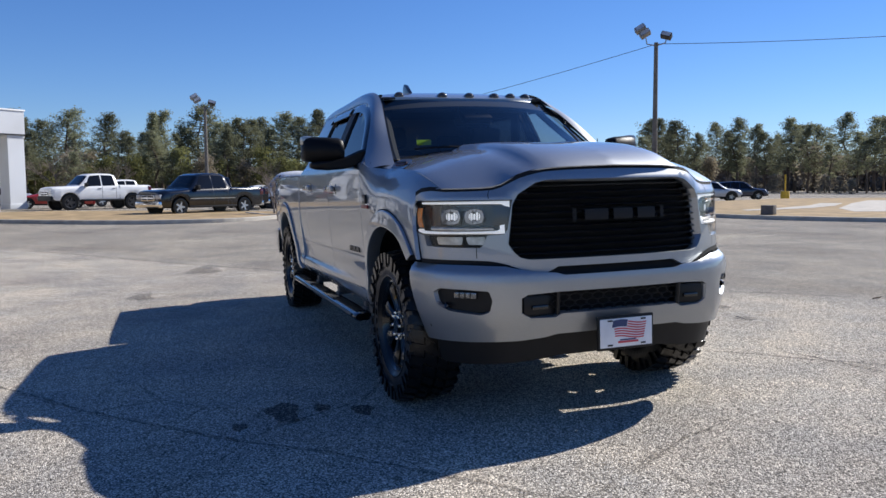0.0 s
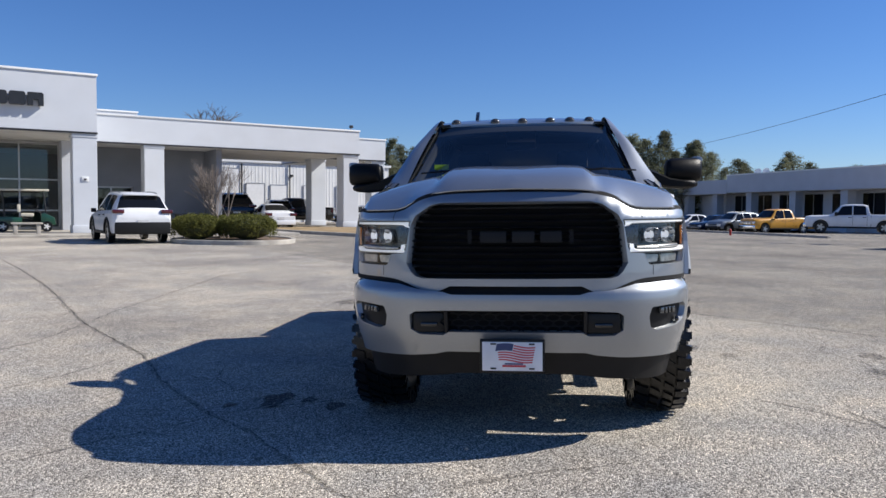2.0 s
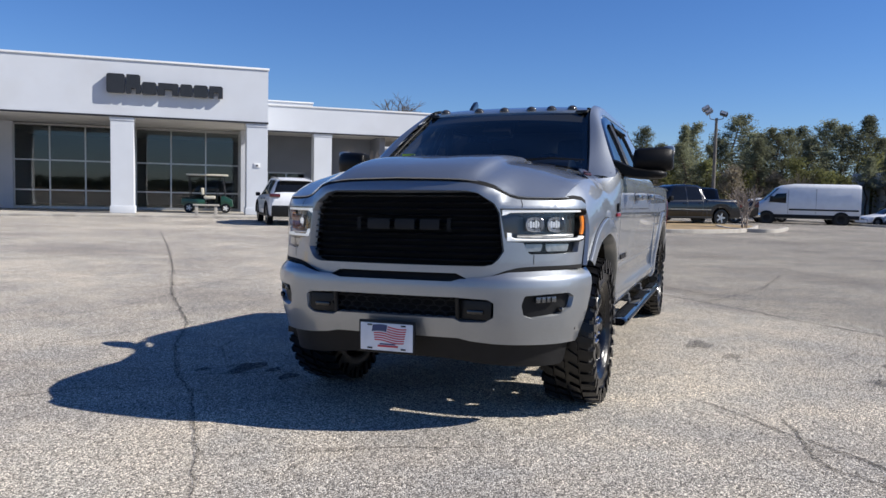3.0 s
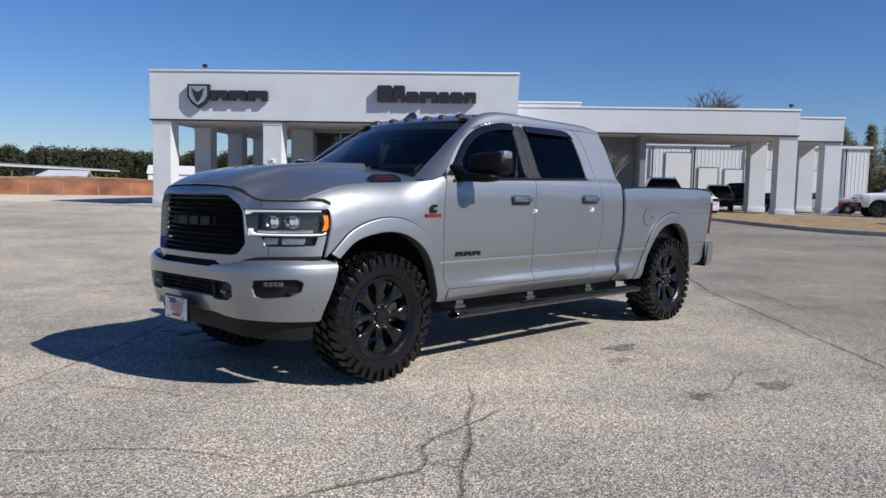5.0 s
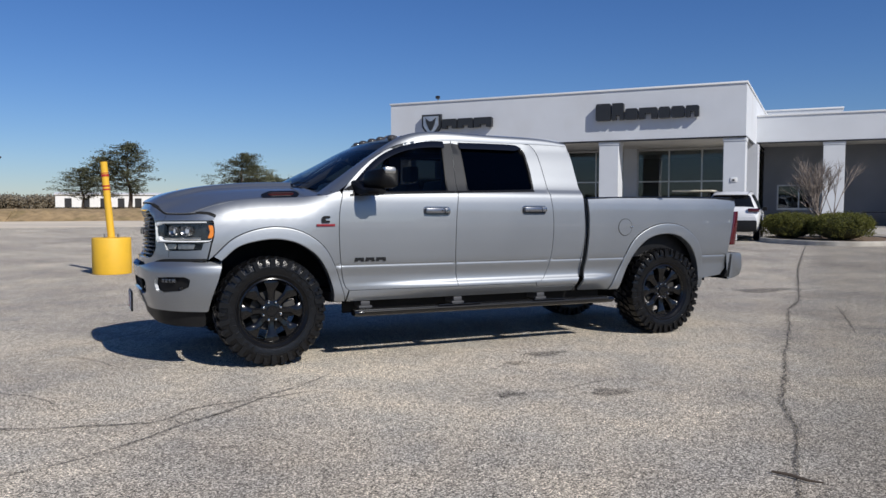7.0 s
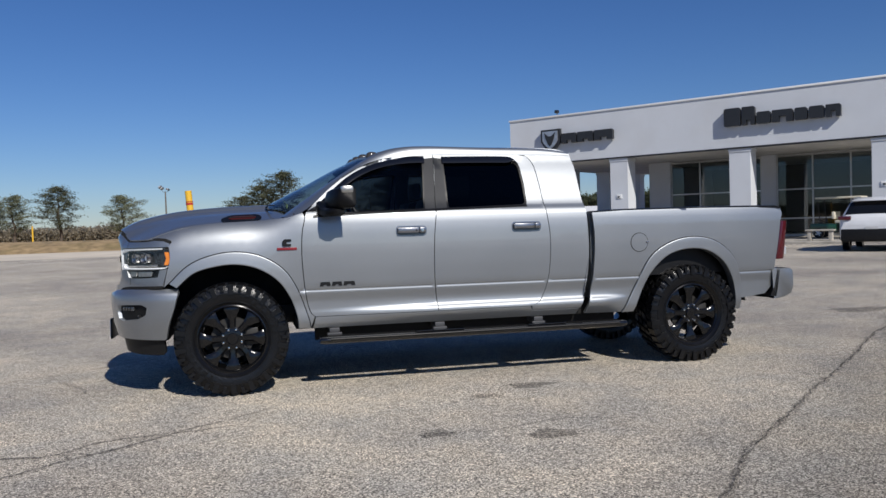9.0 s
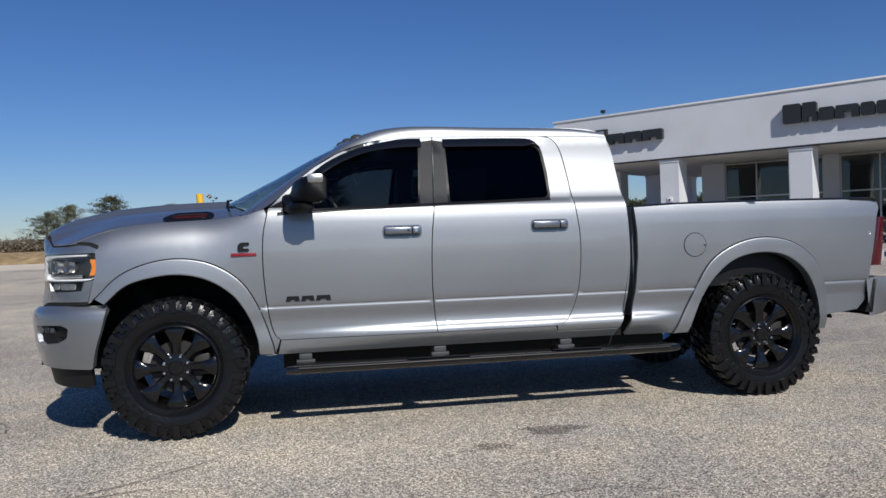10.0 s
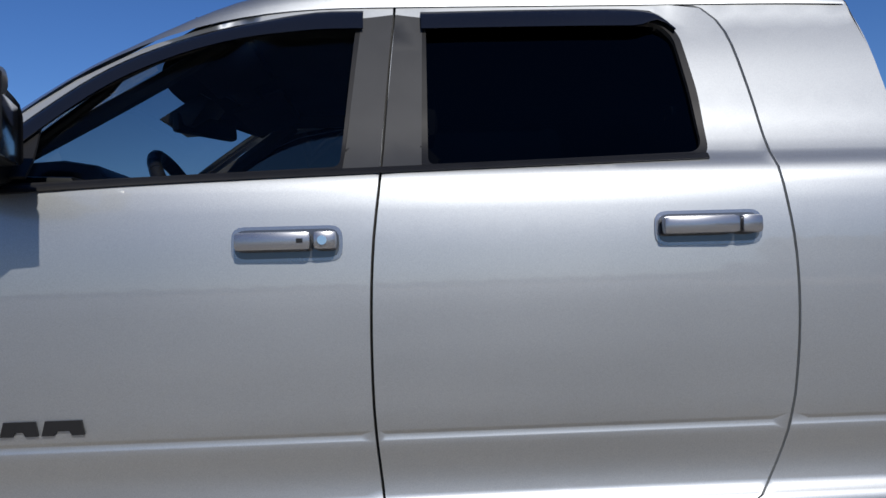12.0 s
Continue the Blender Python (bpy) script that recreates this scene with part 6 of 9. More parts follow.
def panel(name, poly, surf, mat, parent, holes=(), cell=0.045, thick=0.022, label="", flip=False, lines=()):
    """A sheet cut to an outline in (u, v), laid on surf(u, v), with turned-in edges and exact normals."""
    loops = [dense(poly, cell)] + [dense(h, cell) for h in holes]
    verts, edges = [], []
    for lp in loops:
        s = len(verts)
        verts += lp
        edges += [(s + i, s + (i + 1) % len(lp)) for i in range(len(lp))]
    us, vs = [p[0] for p in loops[0]], [p[1] for p in loops[0]]
    u = min(us) + cell / 2
    row = 0
    border = [p for lp in loops for p in lp]
    def free(a, b, gap):
        return inside((a, b), loops[0]) and not any(inside((a, b), h) for h in loops[1:]) and all((p[0] - a) ** 2 + (p[1] - b) ** 2 > gap ** 2 for p in border)

    while u < max(us):
        for v in lines:
            if free(u, v, 0.004):
                verts.append(Vector((u, v)))
        v = min(vs) + cell * (0.5 if row % 2 else 0.25)
        while v < max(vs):
            if all(abs(v - k) > 0.4 * cell for k in lines) and free(u, v, 0.45 * cell):
                verts.append(Vector((u, v)))
            v += cell
        u += cell
        row += 1
    co, _, tris, *_ = mathutils.geometry.delaunay_2d_cdt(verts, edges, [], 0, 1e-6)
    kept = []
    for t in tris:
        m = (co[t[0]] + co[t[1]] + co[t[2]]) / 3
        if inside(m, loops[0]) and not any(inside(m, h) for h in loops[1:]):
            kept.append(t)
    tris = kept
    e = 0.004

    def at(p):
        q = surf(p[0], p[1])
        du = surf(p[0] + e, p[1]) - surf(p[0] - e, p[1])
        dv = surf(p[0], p[1] + e) - surf(p[0], p[1] - e)
        nn = du.cross(dv).normalized()
        return q, (-nn if flip else nn)

    pts, nor, faces = [], [], []
    for p in co:
        q, nn = at(p)
        pts.append(q)
        nor.append(nn)
    for t in tris:
        a, b, c = (pts[k] for k in t)
        n = (b - a).cross(c - a)
        faces.append(tuple(t) if n.dot(nor[t[0]]) > 0 else tuple(reversed(t)))
    count = {}
    for f in faces:
        for i in range(len(f)):
            k = (f[i], f[(i + 1) % len(f)])
            count[k] = count.get(k, 0) + 1
    rim = {}
    if thick:
        for (a, b) in list(count):
            if (b, a) not in count:
                ids = []
                out = (pts[b] - pts[a]).cross(nor[a]).normalized()
                for k, deep in ((a, 0), (b, 0), (b, 1), (a, 1)):
                    pts.append(pts[k] - nor[k] * thick * deep)
                    nor.append((out + nor[k] * 0.35).normalized())
                    ids.append(len(pts) - 1)
                faces.append((ids[1], ids[0], ids[3], ids[2]))
    me = bpy.data.meshes.new(name)
    me.from_pydata(pts, [], faces)
    me.materials.append(mat)
    for p in me.polygons:
        p.use_smooth = True
    me.normals_split_custom_set_from_vertices(nor)
    ob = new(name, me)
    ob.parent = parent
    if label:
        ob["label"] = label
    return ob


def strip(rows, mat, name, parent, label="", smooth=60, close=False, both=False):
    """A skin through rows of points."""
    bm = bmesh.new()
    vs = [[bm.verts.new(p) for p in r] for r in rows]
    m = len(vs)
    for i in range(m if close else m - 1):
        a, b = vs[i], vs[(i + 1) % m]
        for k in range(len(a) - 1):
            try:
                bm.faces.new((a[k], a[k + 1], b[k + 1], b[k]))
            except ValueError:
                pass
    bmesh.ops.recalc_face_normals(bm, faces=bm.faces)
    return part(name, bm, mat, parent, label, smooth)


def resample(pts, n):
    """n points evenly along a smooth line through 2-D or 3-D points."""
    pts = [Vector(p) for p in pts]
    fine = []
    p = [pts[0] * 2 - pts[1]] + pts + [pts[-1] * 2 - pts[-2]]
    for i in range(1, len(p) - 2):
        for k in range(12):
            t = k / 12
            fine.append(0.5 * (2 * p[i] + (p[i + 1] - p[i - 1]) * t + (2 * p[i - 1] - 5 * p[i] + 4 * p[i + 1] - p[i + 2]) * t * t + (3 * p[i] - p[i - 1] - 3 * p[i + 1] + p[i + 2]) * t ** 3))
    fine.append(pts[-1])
    d = [0.0]
    for a, b in zip(fine, fine[1:]):
        d.append(d[-1] + (b - a).length)
    out, j = [], 0
    for i in range(n):
        w = d[-1] * i / (n - 1)
        while j < len(d) - 2 and d[j + 1] < w:
            j += 1
        t = (w - d[j]) / max(1e-9, d[j + 1] - d[j])
        out.append(fine[j] + (fine[j + 1] - fine[j]) * t)
    return out


# ---- body side: half width by height, for cab and bed, and for the front wing
CAB_SIDE = [(0.40, 0.86), (0.49, 0.918), (0.53, 0.949), (0.565, 0.9705), (0.585, 0.9755), (0.600, 0.9745), (0.610, 0.9725), (0.620, 0.9680), (0.632, 0.9590), (0.642, 0.9530), (0.655, 0.9495), (0.69, 0.9475), (0.74, 0.9545), (0.775, 0.9622), (0.785, 0.9632), (0.788, 0.9630), (0.7985, 0.9592), (0.8015, 0.9594), (0.8050, 0.9628), (0.811, 0.9645),
            (0.90, 0.9735), (1.02, 0.982), (1.15, 0.9865), (1.26, 0.9855), (1.33, 0.9815), (1.38, 0.9745), (1.40, 0.9695), (1.42, 0.961), (1.435, 0.950), (1.447, 0.938), (1.47, 0.918), (1.60, 0.855), (1.75, 0.783), (1.84, 0.735), (1.885, 0.710),
            (1.915, 0.688), (1.94, 0.65), (1.952, 0.60)]
WING_SIDE = [(0.49, 0.950), (0.62, 0.962), (0.80, 0.972), (1.00, 0.976), (1.10, 0.974), (1.19, 0.965), (1.25, 0.950), (1.30, 0.926), (1.335, 0.900), (1.362, 0.872), (1.39, 0.83)]
HOOD_EDGE = [(-0.95, 1.090), (-0.75, 1.185), (-0.62, 1.240), (-0.50, 1.288), (-0.37, 1.328), (-0.08, 1.360), (0.25, 1.372), (0.46, 1.390)]


def side_y(x, z):
    w = smoothstep(0.15, 0.60, x)
    c = table(CAB_SIDE, z)
    if z < 0.69:
        # the shelf above the sill fades out towards the front arch and behind the rear one
        flat = table([(0.40, 0.88), (0.49, 0.925), (0.53, 0.940), (0.585, 0.942), (0.69, 0.9475)], z)
        c = flat + (c - flat) * (0.12 + 0.88 * smoothstep(0.62, 1.75, x)) * (1 - smoothstep(3.15, 3.5, x))
    y = c * w + (table(WING_SIDE, z + 1.362 - table(HOOD_EDGE, x) if z > 1.12 else z + (1.362 - table(HOOD_EDGE, x)) * max(0, (z - 0.8) / 0.32)) * (1 - w) if w < 1 else 0)
    if x < 0.1:
        y -= 0.035 * ((0.1 - x) / 0.65) ** 2
    if x > 4.3:
        y -= 0.03 * ((x - 4.3) / 0.75) ** 2
    return y


def side_surf(s, off=0.0):
    return lambda x, z: Vector((x, s * (side_y(x, z) + off), z))


FLARE_F = [(0.613, 0.493), (0.594, 0.585), (0.512, 0.815), (0.407, 0.977), (0.236, 1.087), (0.044, 1.125), (-0.147, 1.101), (-0.317, 1.028), (-0.458, 0.895)]
ARCH_F = [(0.515, 0.499), (0.505, 0.60), (0.455, 0.745), (0.361, 0.885), (0.211, 0.985), (0.041, 1.024), (-0.130, 1.010), (-0.277, 0.965), (-0.400, 0.860)]
FLARE_R = [(3.371, 0.481), (3.488, 0.703), (3.635, 0.965), (3.836, 1.095), (4.067, 1.140), (4.298, 1.097), (4.490, 0.950), (4.575, 0.731), (4.590, 0.455)]
ARCH_R = [(3.482, 0.485), (3.601, 0.760), (3.720, 0.910), (3.860, 1.000), (4.050, 1.032), (4.237, 1.000), (4.400, 0.880), (4.500, 0.690), (4.530, 0.455)]
HOOD_LINE = [(x, table(HOOD_EDGE, x) + 0.002) for x in (-0.61, -0.56, -0.48, -0.40, -0.30, -0.20, -0.05, 0.10, 0.28, 0.46)]
SEAM_A = [(0.596, 1.425), (0.583, 1.36), (0.564, 1.27), (0.556, 1.139), (0.559, 0.99), (0.576, 0.80), (0.599, 0.668), (0.626, 0.602), (0.650, 0.585)]
SEAM_B = [(1.720, 1.887), (1.704, 1.743), (1.690, 1.585), (1.676, 1.42), (1.656, 1.255), (1.647, 1.095), (1.646, 0.921), (1.651, 0.80), (1.664, 0.665), (1.672, 0.585)]
SEAM_C = [(2.530, 1.887), (2.592, 1.862), (2.620, 1.801), (2.637, 1.69), (2.649, 1.575), (2.656, 1.428), (2.664, 1.347), (2.680, 1.215), (2.683, 1.054), (2.673, 0.893), (2.658, 0.80), (2.626, 0.694), (2.575, 0.618), (2.50, 0.585)]
CAB_BACK = [(2.880, 1.935), (2.935, 1.890), (2.983, 1.74), (3.018, 1.56), (3.031, 1.36), (3.041, 1.15), (3.042, 1.00), (3.027, 0.80), (2.992, 0.63), (2.930, 0.492)]
WINDOW_F = [(0.675, 1.405), (0.80, 1.560), (0.93, 1.668), (1.09, 1.770), (1.26, 1.828), (1.44, 1.850), (1.628, 1.853), (1.588, 1.436)]
WINDOW_R = [(1.790, 1.850), (2.37, 1.854), (2.454, 1.846), (2.489, 1.797), (2.500, 1.633), (2.496, 1.476), (2.472, 1.454), (1.780, 1.438)]
GAP = 0.0036
SEAM_A, SEAM_B, SEAM_C, CAB_BACK = ([tuple(p) for p in resample(line, n)] for line, n in ((SEAM_A, 24), (SEAM_B, 24), (SEAM_C, 34), (CAB_BACK, 30)))
LOW_LINES = (0.530, 0.548, 0.565, 0.578, 0.592, 0.602, 0.612, 0.625, 0.640, 0.655, 0.675, 0.698, 0.720, 0.750, 0.770, 0.784, 0.788, 0.7985, 0.8015, 0.8050, 0.811, 1.330, 1.355, 1.380, 1.400, 1.420, 1.4325, 1.445, 1.4575, 1.470, 1.500)


def shifted(line, dx, dz=0.0):
    return [(x + dx, z + dz) for x, z in line]


def build_side(s):
    """All painted panels of one side; s = -1 is the driver's side."""
    f = side_surf(s)
    flip = s > 0
    # front wing
    part_wing = panel("front_fender", shifted(HOOD_LINE, 0, -GAP) + [(0.572, 1.425)] + shifted(SEAM_A, -GAP)[1:] + [(0.628, 0.53)] + [tuple(p) for p in FLARE_F[:-1]] + [(-0.496, 0.871), (-0.470, 0.99), (-0.452, 1.05), (-0.446, 1.10), (-0.452, 1.17), (-0.480, 1.212), (-0.530, 1.232), (-0.585, 1.240)],
                      f, SILVER, truck, flip=flip, lines=LOW_LINES)
    # doors with window frames
    top_f = [(0.612, 1.440), (0.76, 1.59), (0.90, 1.702), (1.06, 1.800), (1.22, 1.858), (1.40, 1.882)]
    front = panel("front_door", shifted(SEAM_A, GAP)[::-1] + top_f + [(SEAM_B[0][0] - GAP, SEAM_B[0][1])] + shifted(SEAM_B, -GAP)[1:], f, SILVER, truck, holes=[rounded(WINDOW_F, 0.02)], flip=flip, lines=LOW_LINES)
    rear = panel("rear_door", shifted(SEAM_B, GAP)[::-1] + [(2.40, 1.887)] + shifted(SEAM_C, -GAP)[1:], f, SILVER, truck, holes=[rounded(WINDOW_R, 0.03)], flip=flip, lines=LOW_LINES)
    # cab quarter, sill and bed side
    panel("cab_quarter", shifted(SEAM_C, GAP)[::-1] + [(2.90, 1.888)] + CAB_BACK[1:-1] + [(2.950, 0.545), (2.515, 0.545)], f, SILVER, truck, flip=flip, lines=LOW_LINES)
    panel("rocker_panel", [(0.655, 0.5800), (2.49, 0.5800), (2.512, 0.5405), (2.948, 0.5405), (2.93, 0.49), (0.634, 0.49)], f, SILVER, truck, flip=flip, lines=(0.500, 0.510, 0.520, 0.530, 0.540, 0.552))
    bed = [(3.085, 1.378), (3.102, 1.20), (3.102, 1.03), (3.088, 0.82), (3.060, 0.65), (3.010, 0.49), (3.365, 0.485)] + FLARE_R[1:-1] + [(4.586, 0.555), (4.86, 0.585), (4.935, 0.66), (4.965, 0.90), (5.022, 1.270), (5.045, 1.335), (5.03, 1.385), (4.98, 1.398), (4.2, 1.400), (3.4, 1.392)]
    panel("bed_side", bed, f, SILVER, truck, flip=flip, lines=LOW_LINES)
    # dark backing that shows in the panel gaps
    back = lambda x, z: Vector((x, s * (side_y(x, z) - 0.024), z))
    panel("panel_gap", [(0.50, 1.42), (0.50, 0.62), (0.62, 0.53), (2.60, 0.53), (2.98, 0.53), (3.03, 0.9), (3.03, 1.30), (2.9, 1.87), (2.44, 1.87), (2.6, 1.66), (2.64, 1.42), (2.0, 1.42), (1.73, 1.42), (1.73, 1.87), (1.66, 1.87), (1.66, 1.42)], back, SHADOW_GAP, truck, flip=flip, cell=0.09, thick=0)
    # wheel arch flares
    for outer, inner in ((FLARE_F, ARCH_F), (FLARE_R, ARCH_R)):
        a, b = resample(outer, 40), resample(inner, 40)
        rows = []
        for p, q in zip(a, b):
            row = []
            for w, o in ((0.0, -0.004), (0.01, 0.010), (0.03, 0.0150), (0.06, 0.0165), (0.10, 0.0170), (0.5, 0.0190), (0.88, 0.0210), (0.93, 0.0212), (0.965, 0.0200), (0.985, 0.0165), (1.0, 0.010), (1.0, -0.06)):
                r = p + (q - p) * w
                row.append(Vector((r.x, s * (side_y(r.x, min(r.y, 1.12)) + o), r.y)))
            rows.append(row)
        strip(rows, SILVER, "wheel_arch_flare", truck, smooth=32)
        rows = []
        for p, q in zip(a, b):
            d = (p - q).normalized()
            rows.append([Vector((r.x, s * (side_y(r.x, min(r.y, 1.14)) + 0.0015), r.y)) for r in (p - d * 0.004, p + d * 0.006)])
        strip(rows, SHADOW_GAP, "flare_gap", truck)
    # lining of the wheel wells
    for cx, zt in ((0.03, 0.45), (4.06, 0.45)):
        rows = []
        for i in range(25):
            a = math.pi * (0.04 + 0.92 * i / 24)
            c, z = cx + 0.60 * math.cos(a), zt + 0.60 * math.sin(a)
            rows.append([Vector((c, s * y, z)) for y in (0.900 if cx < 1 else 0.915, 0.70, 0.42)] + [Vector((cx, s * 0.42, zt))])
        strip(rows, PLASTIC, "wheel_well", truck)
    # mouldings: belt line, window visors, pillar plates, side glass
    belt = [(0.655, 1.388), (0.876, 1.400), (1.214, 1.415), (1.67, 1.428), (2.0, 1.437), (2.492, 1.4495)]
    rows = [[Vector((p.x, s * (side_y(p.x, p.y + dz) + o), p.y + dz)) for dz, o in ((-0.006, 0.0), (-0.004, 0.007), (0.010, 0.008), (0.014, 0.0))] for p in resample(belt, 30)]
    strip(rows, BLACK_SATIN, "belt_moulding", truck)
    for line in ([(0.695, 1.482), (0.925, 1.692), (1.095, 1.792), (1.28, 1.849), (1.48, 1.869), (1.634, 1.871)], [(1.79, 1.868), (2.10, 1.870), (2.37, 1.869), (2.447, 1.861), (2.487, 1.812)]):
        rows = []
        pts = resample(line, 26)
        for i, p in enumerate(pts):
            d = (pts[min(25, i + 1)] - pts[max(0, i - 1)]).normalized()
            nn = Vector((d.y, -d.x))
            tt = i / 25
            wide = 0.045 if line[0][0] < 1 else 0.045 - 0.040 * smoothstep(0.80, 1.0, tt)
            rows.append([Vector(((p + nn * k * wide).x, s * (side_y((p + nn * k * wide).x, (p + nn * k * wide).y) + o), (p + nn * k * wide).y)) for k, o in ((-0.1, 0.0), (0.0, 0.012), (0.5, 0.020), (1.0, 0.018), (1.0, 0.008))])
        strip(rows, BLACK_GLOSS, "window_visor", truck, "smoked black rain visor")
    g = lambda x, z: Vector((x, s * (side_y(x, z) + 0.0025), z))
    panel("pillar_plate", [(1.584, 1.432), (1.630, 1.862), (1.718 - GAP, 1.868), (1.690 - GAP, 1.585), (1.677 - GAP, 1.435)], g, PILLAR_BLACK, front, "", thick=0.004, flip=flip, cell=0.06)
    panel("pillar_plate", [(1.677 + GAP, 1.438), (1.690 + GAP, 1.585), (1.718 + GAP, 1.868), (1.794, 1.862), (1.776, 1.440)], g, PILLAR_BLACK, rear, "", thick=0.004, flip=flip, cell=0.06)
    gl = lambda x, z: Vector((x, s * (side_y(x, z) - 0.014), z))
    for owner, poly, mat in ((front, [(0.63, 1.392), (0.80, 1.580), (0.92, 1.678), (1.08, 1.780), (1.25, 1.838), (1.44, 1.860), (1.645, 1.863), (1.61, 1.425)], CLEAR if s < 0 else TINT), (rear, [(1.765, 1.863), (2.37, 1.864), (2.472, 1.855), (2.508, 1.80), (2.519, 1.633), (2.513, 1.46), (2.485, 1.438), (1.755, 1.428)], TINT_DARK)):
        w = panel("window", poly, gl, mat, owner, label="tinted side window glass", thick=0, flip=flip, cell=0.12)
        w.visible_shadow = False
    # black seals round the glass
    for owner, hole in ((front, WINDOW_F), (rear, WINDOW_R)):
        c = sum((Vector(p) for p in hole), Vector((0, 0))) / len(hole)
        grow = lambda d: [tuple(Vector(p) + (Vector(p) - c).normalized() * d) for p in hole]
        panel("window_seal", rounded(grow(0.007), 0.025), lambda x, z: Vector((x, s * (side_y(x, z) + 0.0018), z)), BLACK_SATIN, owner, holes=[rounded(grow(-0.014), 0.02)], thick=0.016, flip=flip, cell=0.05)
    # door handles: cup, flat dark patch for the shaded recess, and grip
    for owner, x0, x1, zc in ((front, 1.324, 1.584, 1.257), (rear, 2.332, 2.597, 1.271)):
        yb = side_y((x0 + x1) / 2, zc)
        cup = rounded([(x0, zc - 0.042), (x1, zc - 0.042), (x1, zc + 0.042), (x0, zc + 0.042)], 0.03)
        panel("handle_cup", cup, lambda x, z: Vector((x, s * (side_y(x, z) + 0.003), z)), SILVER_HANDLE, owner, label="silver handle surround", thick=0.003, flip=flip)
        inner = rounded([(x0 + 0.008, zc - 0.034), (x1 - 0.008, zc - 0.034), (x1 - 0.008, zc + 0.034), (x0 + 0.008, zc + 0.034)], 0.026)
        panel("handle_recess", inner, lambda x, z: Vector((x, s * (side_y(x, z) + 0.005), z)), HANDLE_SHADE, owner, thick=0.002, flip=flip)
        grip = bmesh.new()
        split = x1 - 0.068
        box(grip, x0 + 0.012, split - 0.002, -0.016, 0.016, -0.017, 0.027, bevel=0.012)
        box(grip, split + 0.002, x1 - 0.012, -0.016, 0.016, -0.017, 0.027, bevel=0.012)
        for v in grip.verts:
            k = (v.co.x - x0) / (x1 - x0)
            v.co = Vector((v.co.x, s * (yb + 0.024 + v.co.y + 0.008 * math.sin(math.pi * k)), zc + v.co.z))
        bmesh.ops.recalc_face_normals(grip, faces=grip.faces)
        gr = part("door_handle", grip, SILVER_HANDLE, owner, "silver pull handle")
        if owner is front:
            lock = lathe([(0.0, -0.003), (0.011, -0.003), (0.011, 0.003), (0.0, 0.003)], 16)
            lock.transform(pose(split + 0.024, s * (yb + 0.045), zc + 0.005))
            part("lock", lock, CHROME, gr)
            part("button", boxes((split - 0.035, split - 0.02, s * (yb + 0.046) - 0.002, s * (yb + 0.046) + 0.002, zc + 0.0, zc + 0.010)), BLACK_SATIN, gr)
    # fuel flap on the driver's side
    if s < 0:
        ring = [(3.532 + 0.086 * math.cos(2 * math.pi * i / 36), 1.104 + 0.086 * math.sin(2 * math.pi * i / 36)) for i in range(36)]
        disc = [(3.532 + 0.081 * math.cos(2 * math.pi * i / 36), 1.104 + 0.081 * math.sin(2 * math.pi * i / 36)) for i in range(36)]
        panel("fuel_gap", ring, lambda x, z: Vector((x, s * (side_y(x, z) + 0.0015), z)), SHADOW_GAP, truck, thick=0.001, flip=flip)
        fl = panel("fuel_flap", disc, lambda x, z: Vector((x, s * (side_y(x, z) + 0.004), z)), SILVER, truck, thick=0.002, flip=flip)
        part("flap_tab", boxes((3.598, 3.618, s * 0.992 - 0.006, s * 0.992 + 0.006, 1.096, 1.114), bevel=0.004), SILVER_HANDLE, fl)
    # marks on wing and door: plain blocks in the badge colours
    yb = side_y(0.45, 1.14) + 0.004
    bd = part("badge", boxes((0.362, 0.518, s * yb - 0.005, s * yb + 0.005, 1.128, 1.149), bevel=0.003), BADGE_RED, truck, "dark red bar badge")
    part("badge_mark", prism(rounded([(0.404, 1.166), (0.412, 1.158), (0.474, 1.158), (0.474, 1.177), (0.437, 1.177), (0.437, 1.196), (0.476, 1.196), (0.476, 1.215), (0.422, 1.215), (0.404, 1.198)], 0.008, 2), s * yb - 0.006, s * yb + 0.006), BLACK_SATIN, bd, "black emblem")
    yb = side_y(0.85, 0.845) + 0.003
    for x0, x1 in ((0.691, 0.779), (0.787, 0.873), (0.881, 0.978)):
        part("door_mark", prism([(x0, 0.828), (x0 + 0.028, 0.828), (x0 + 0.034, 0.838), (x1 - 0.034, 0.838), (x1 - 0.028, 0.828), (x1, 0.828), (x1 - 0.006, 0.862), (x0 + 0.008, 0.862)], s * yb - 0.004, s * yb + 0.004), BLACK_SATIN, front)
    # tail lamp
    rows = []
    for t in range(9):
        z = 0.905 + 0.36 * t / 8
        xa, xb = 4.972 + 0.054 * t / 8, 5.085 + 0.030 * t / 8
        rows.append([Vector((xa, s * (side_y(5.0, z) - 0.004), z)), Vector((xa + 0.01, s * (side_y(5.0, z) + 0.006), z)), Vector((xb - 0.03, s * (side_y(5.0, z) - 0.002), z)), Vector((xb, s * (side_y(5.0, z) - 0.04), z)), Vector((xb, s * 0.74, z))])
    tlo = strip(rows, TAIL_RED, "tail_lamp", truck, "dark red tail lamp")
    part("reverse_lens", boxes((5.05, 5.092, s * 0.93 - 0.012, s * 0.93 + 0.012, 0.95, 1.02), bevel=0.006), LAMP_CLEAR, tlo)
    return front


build_side(-1)
build_side(1)
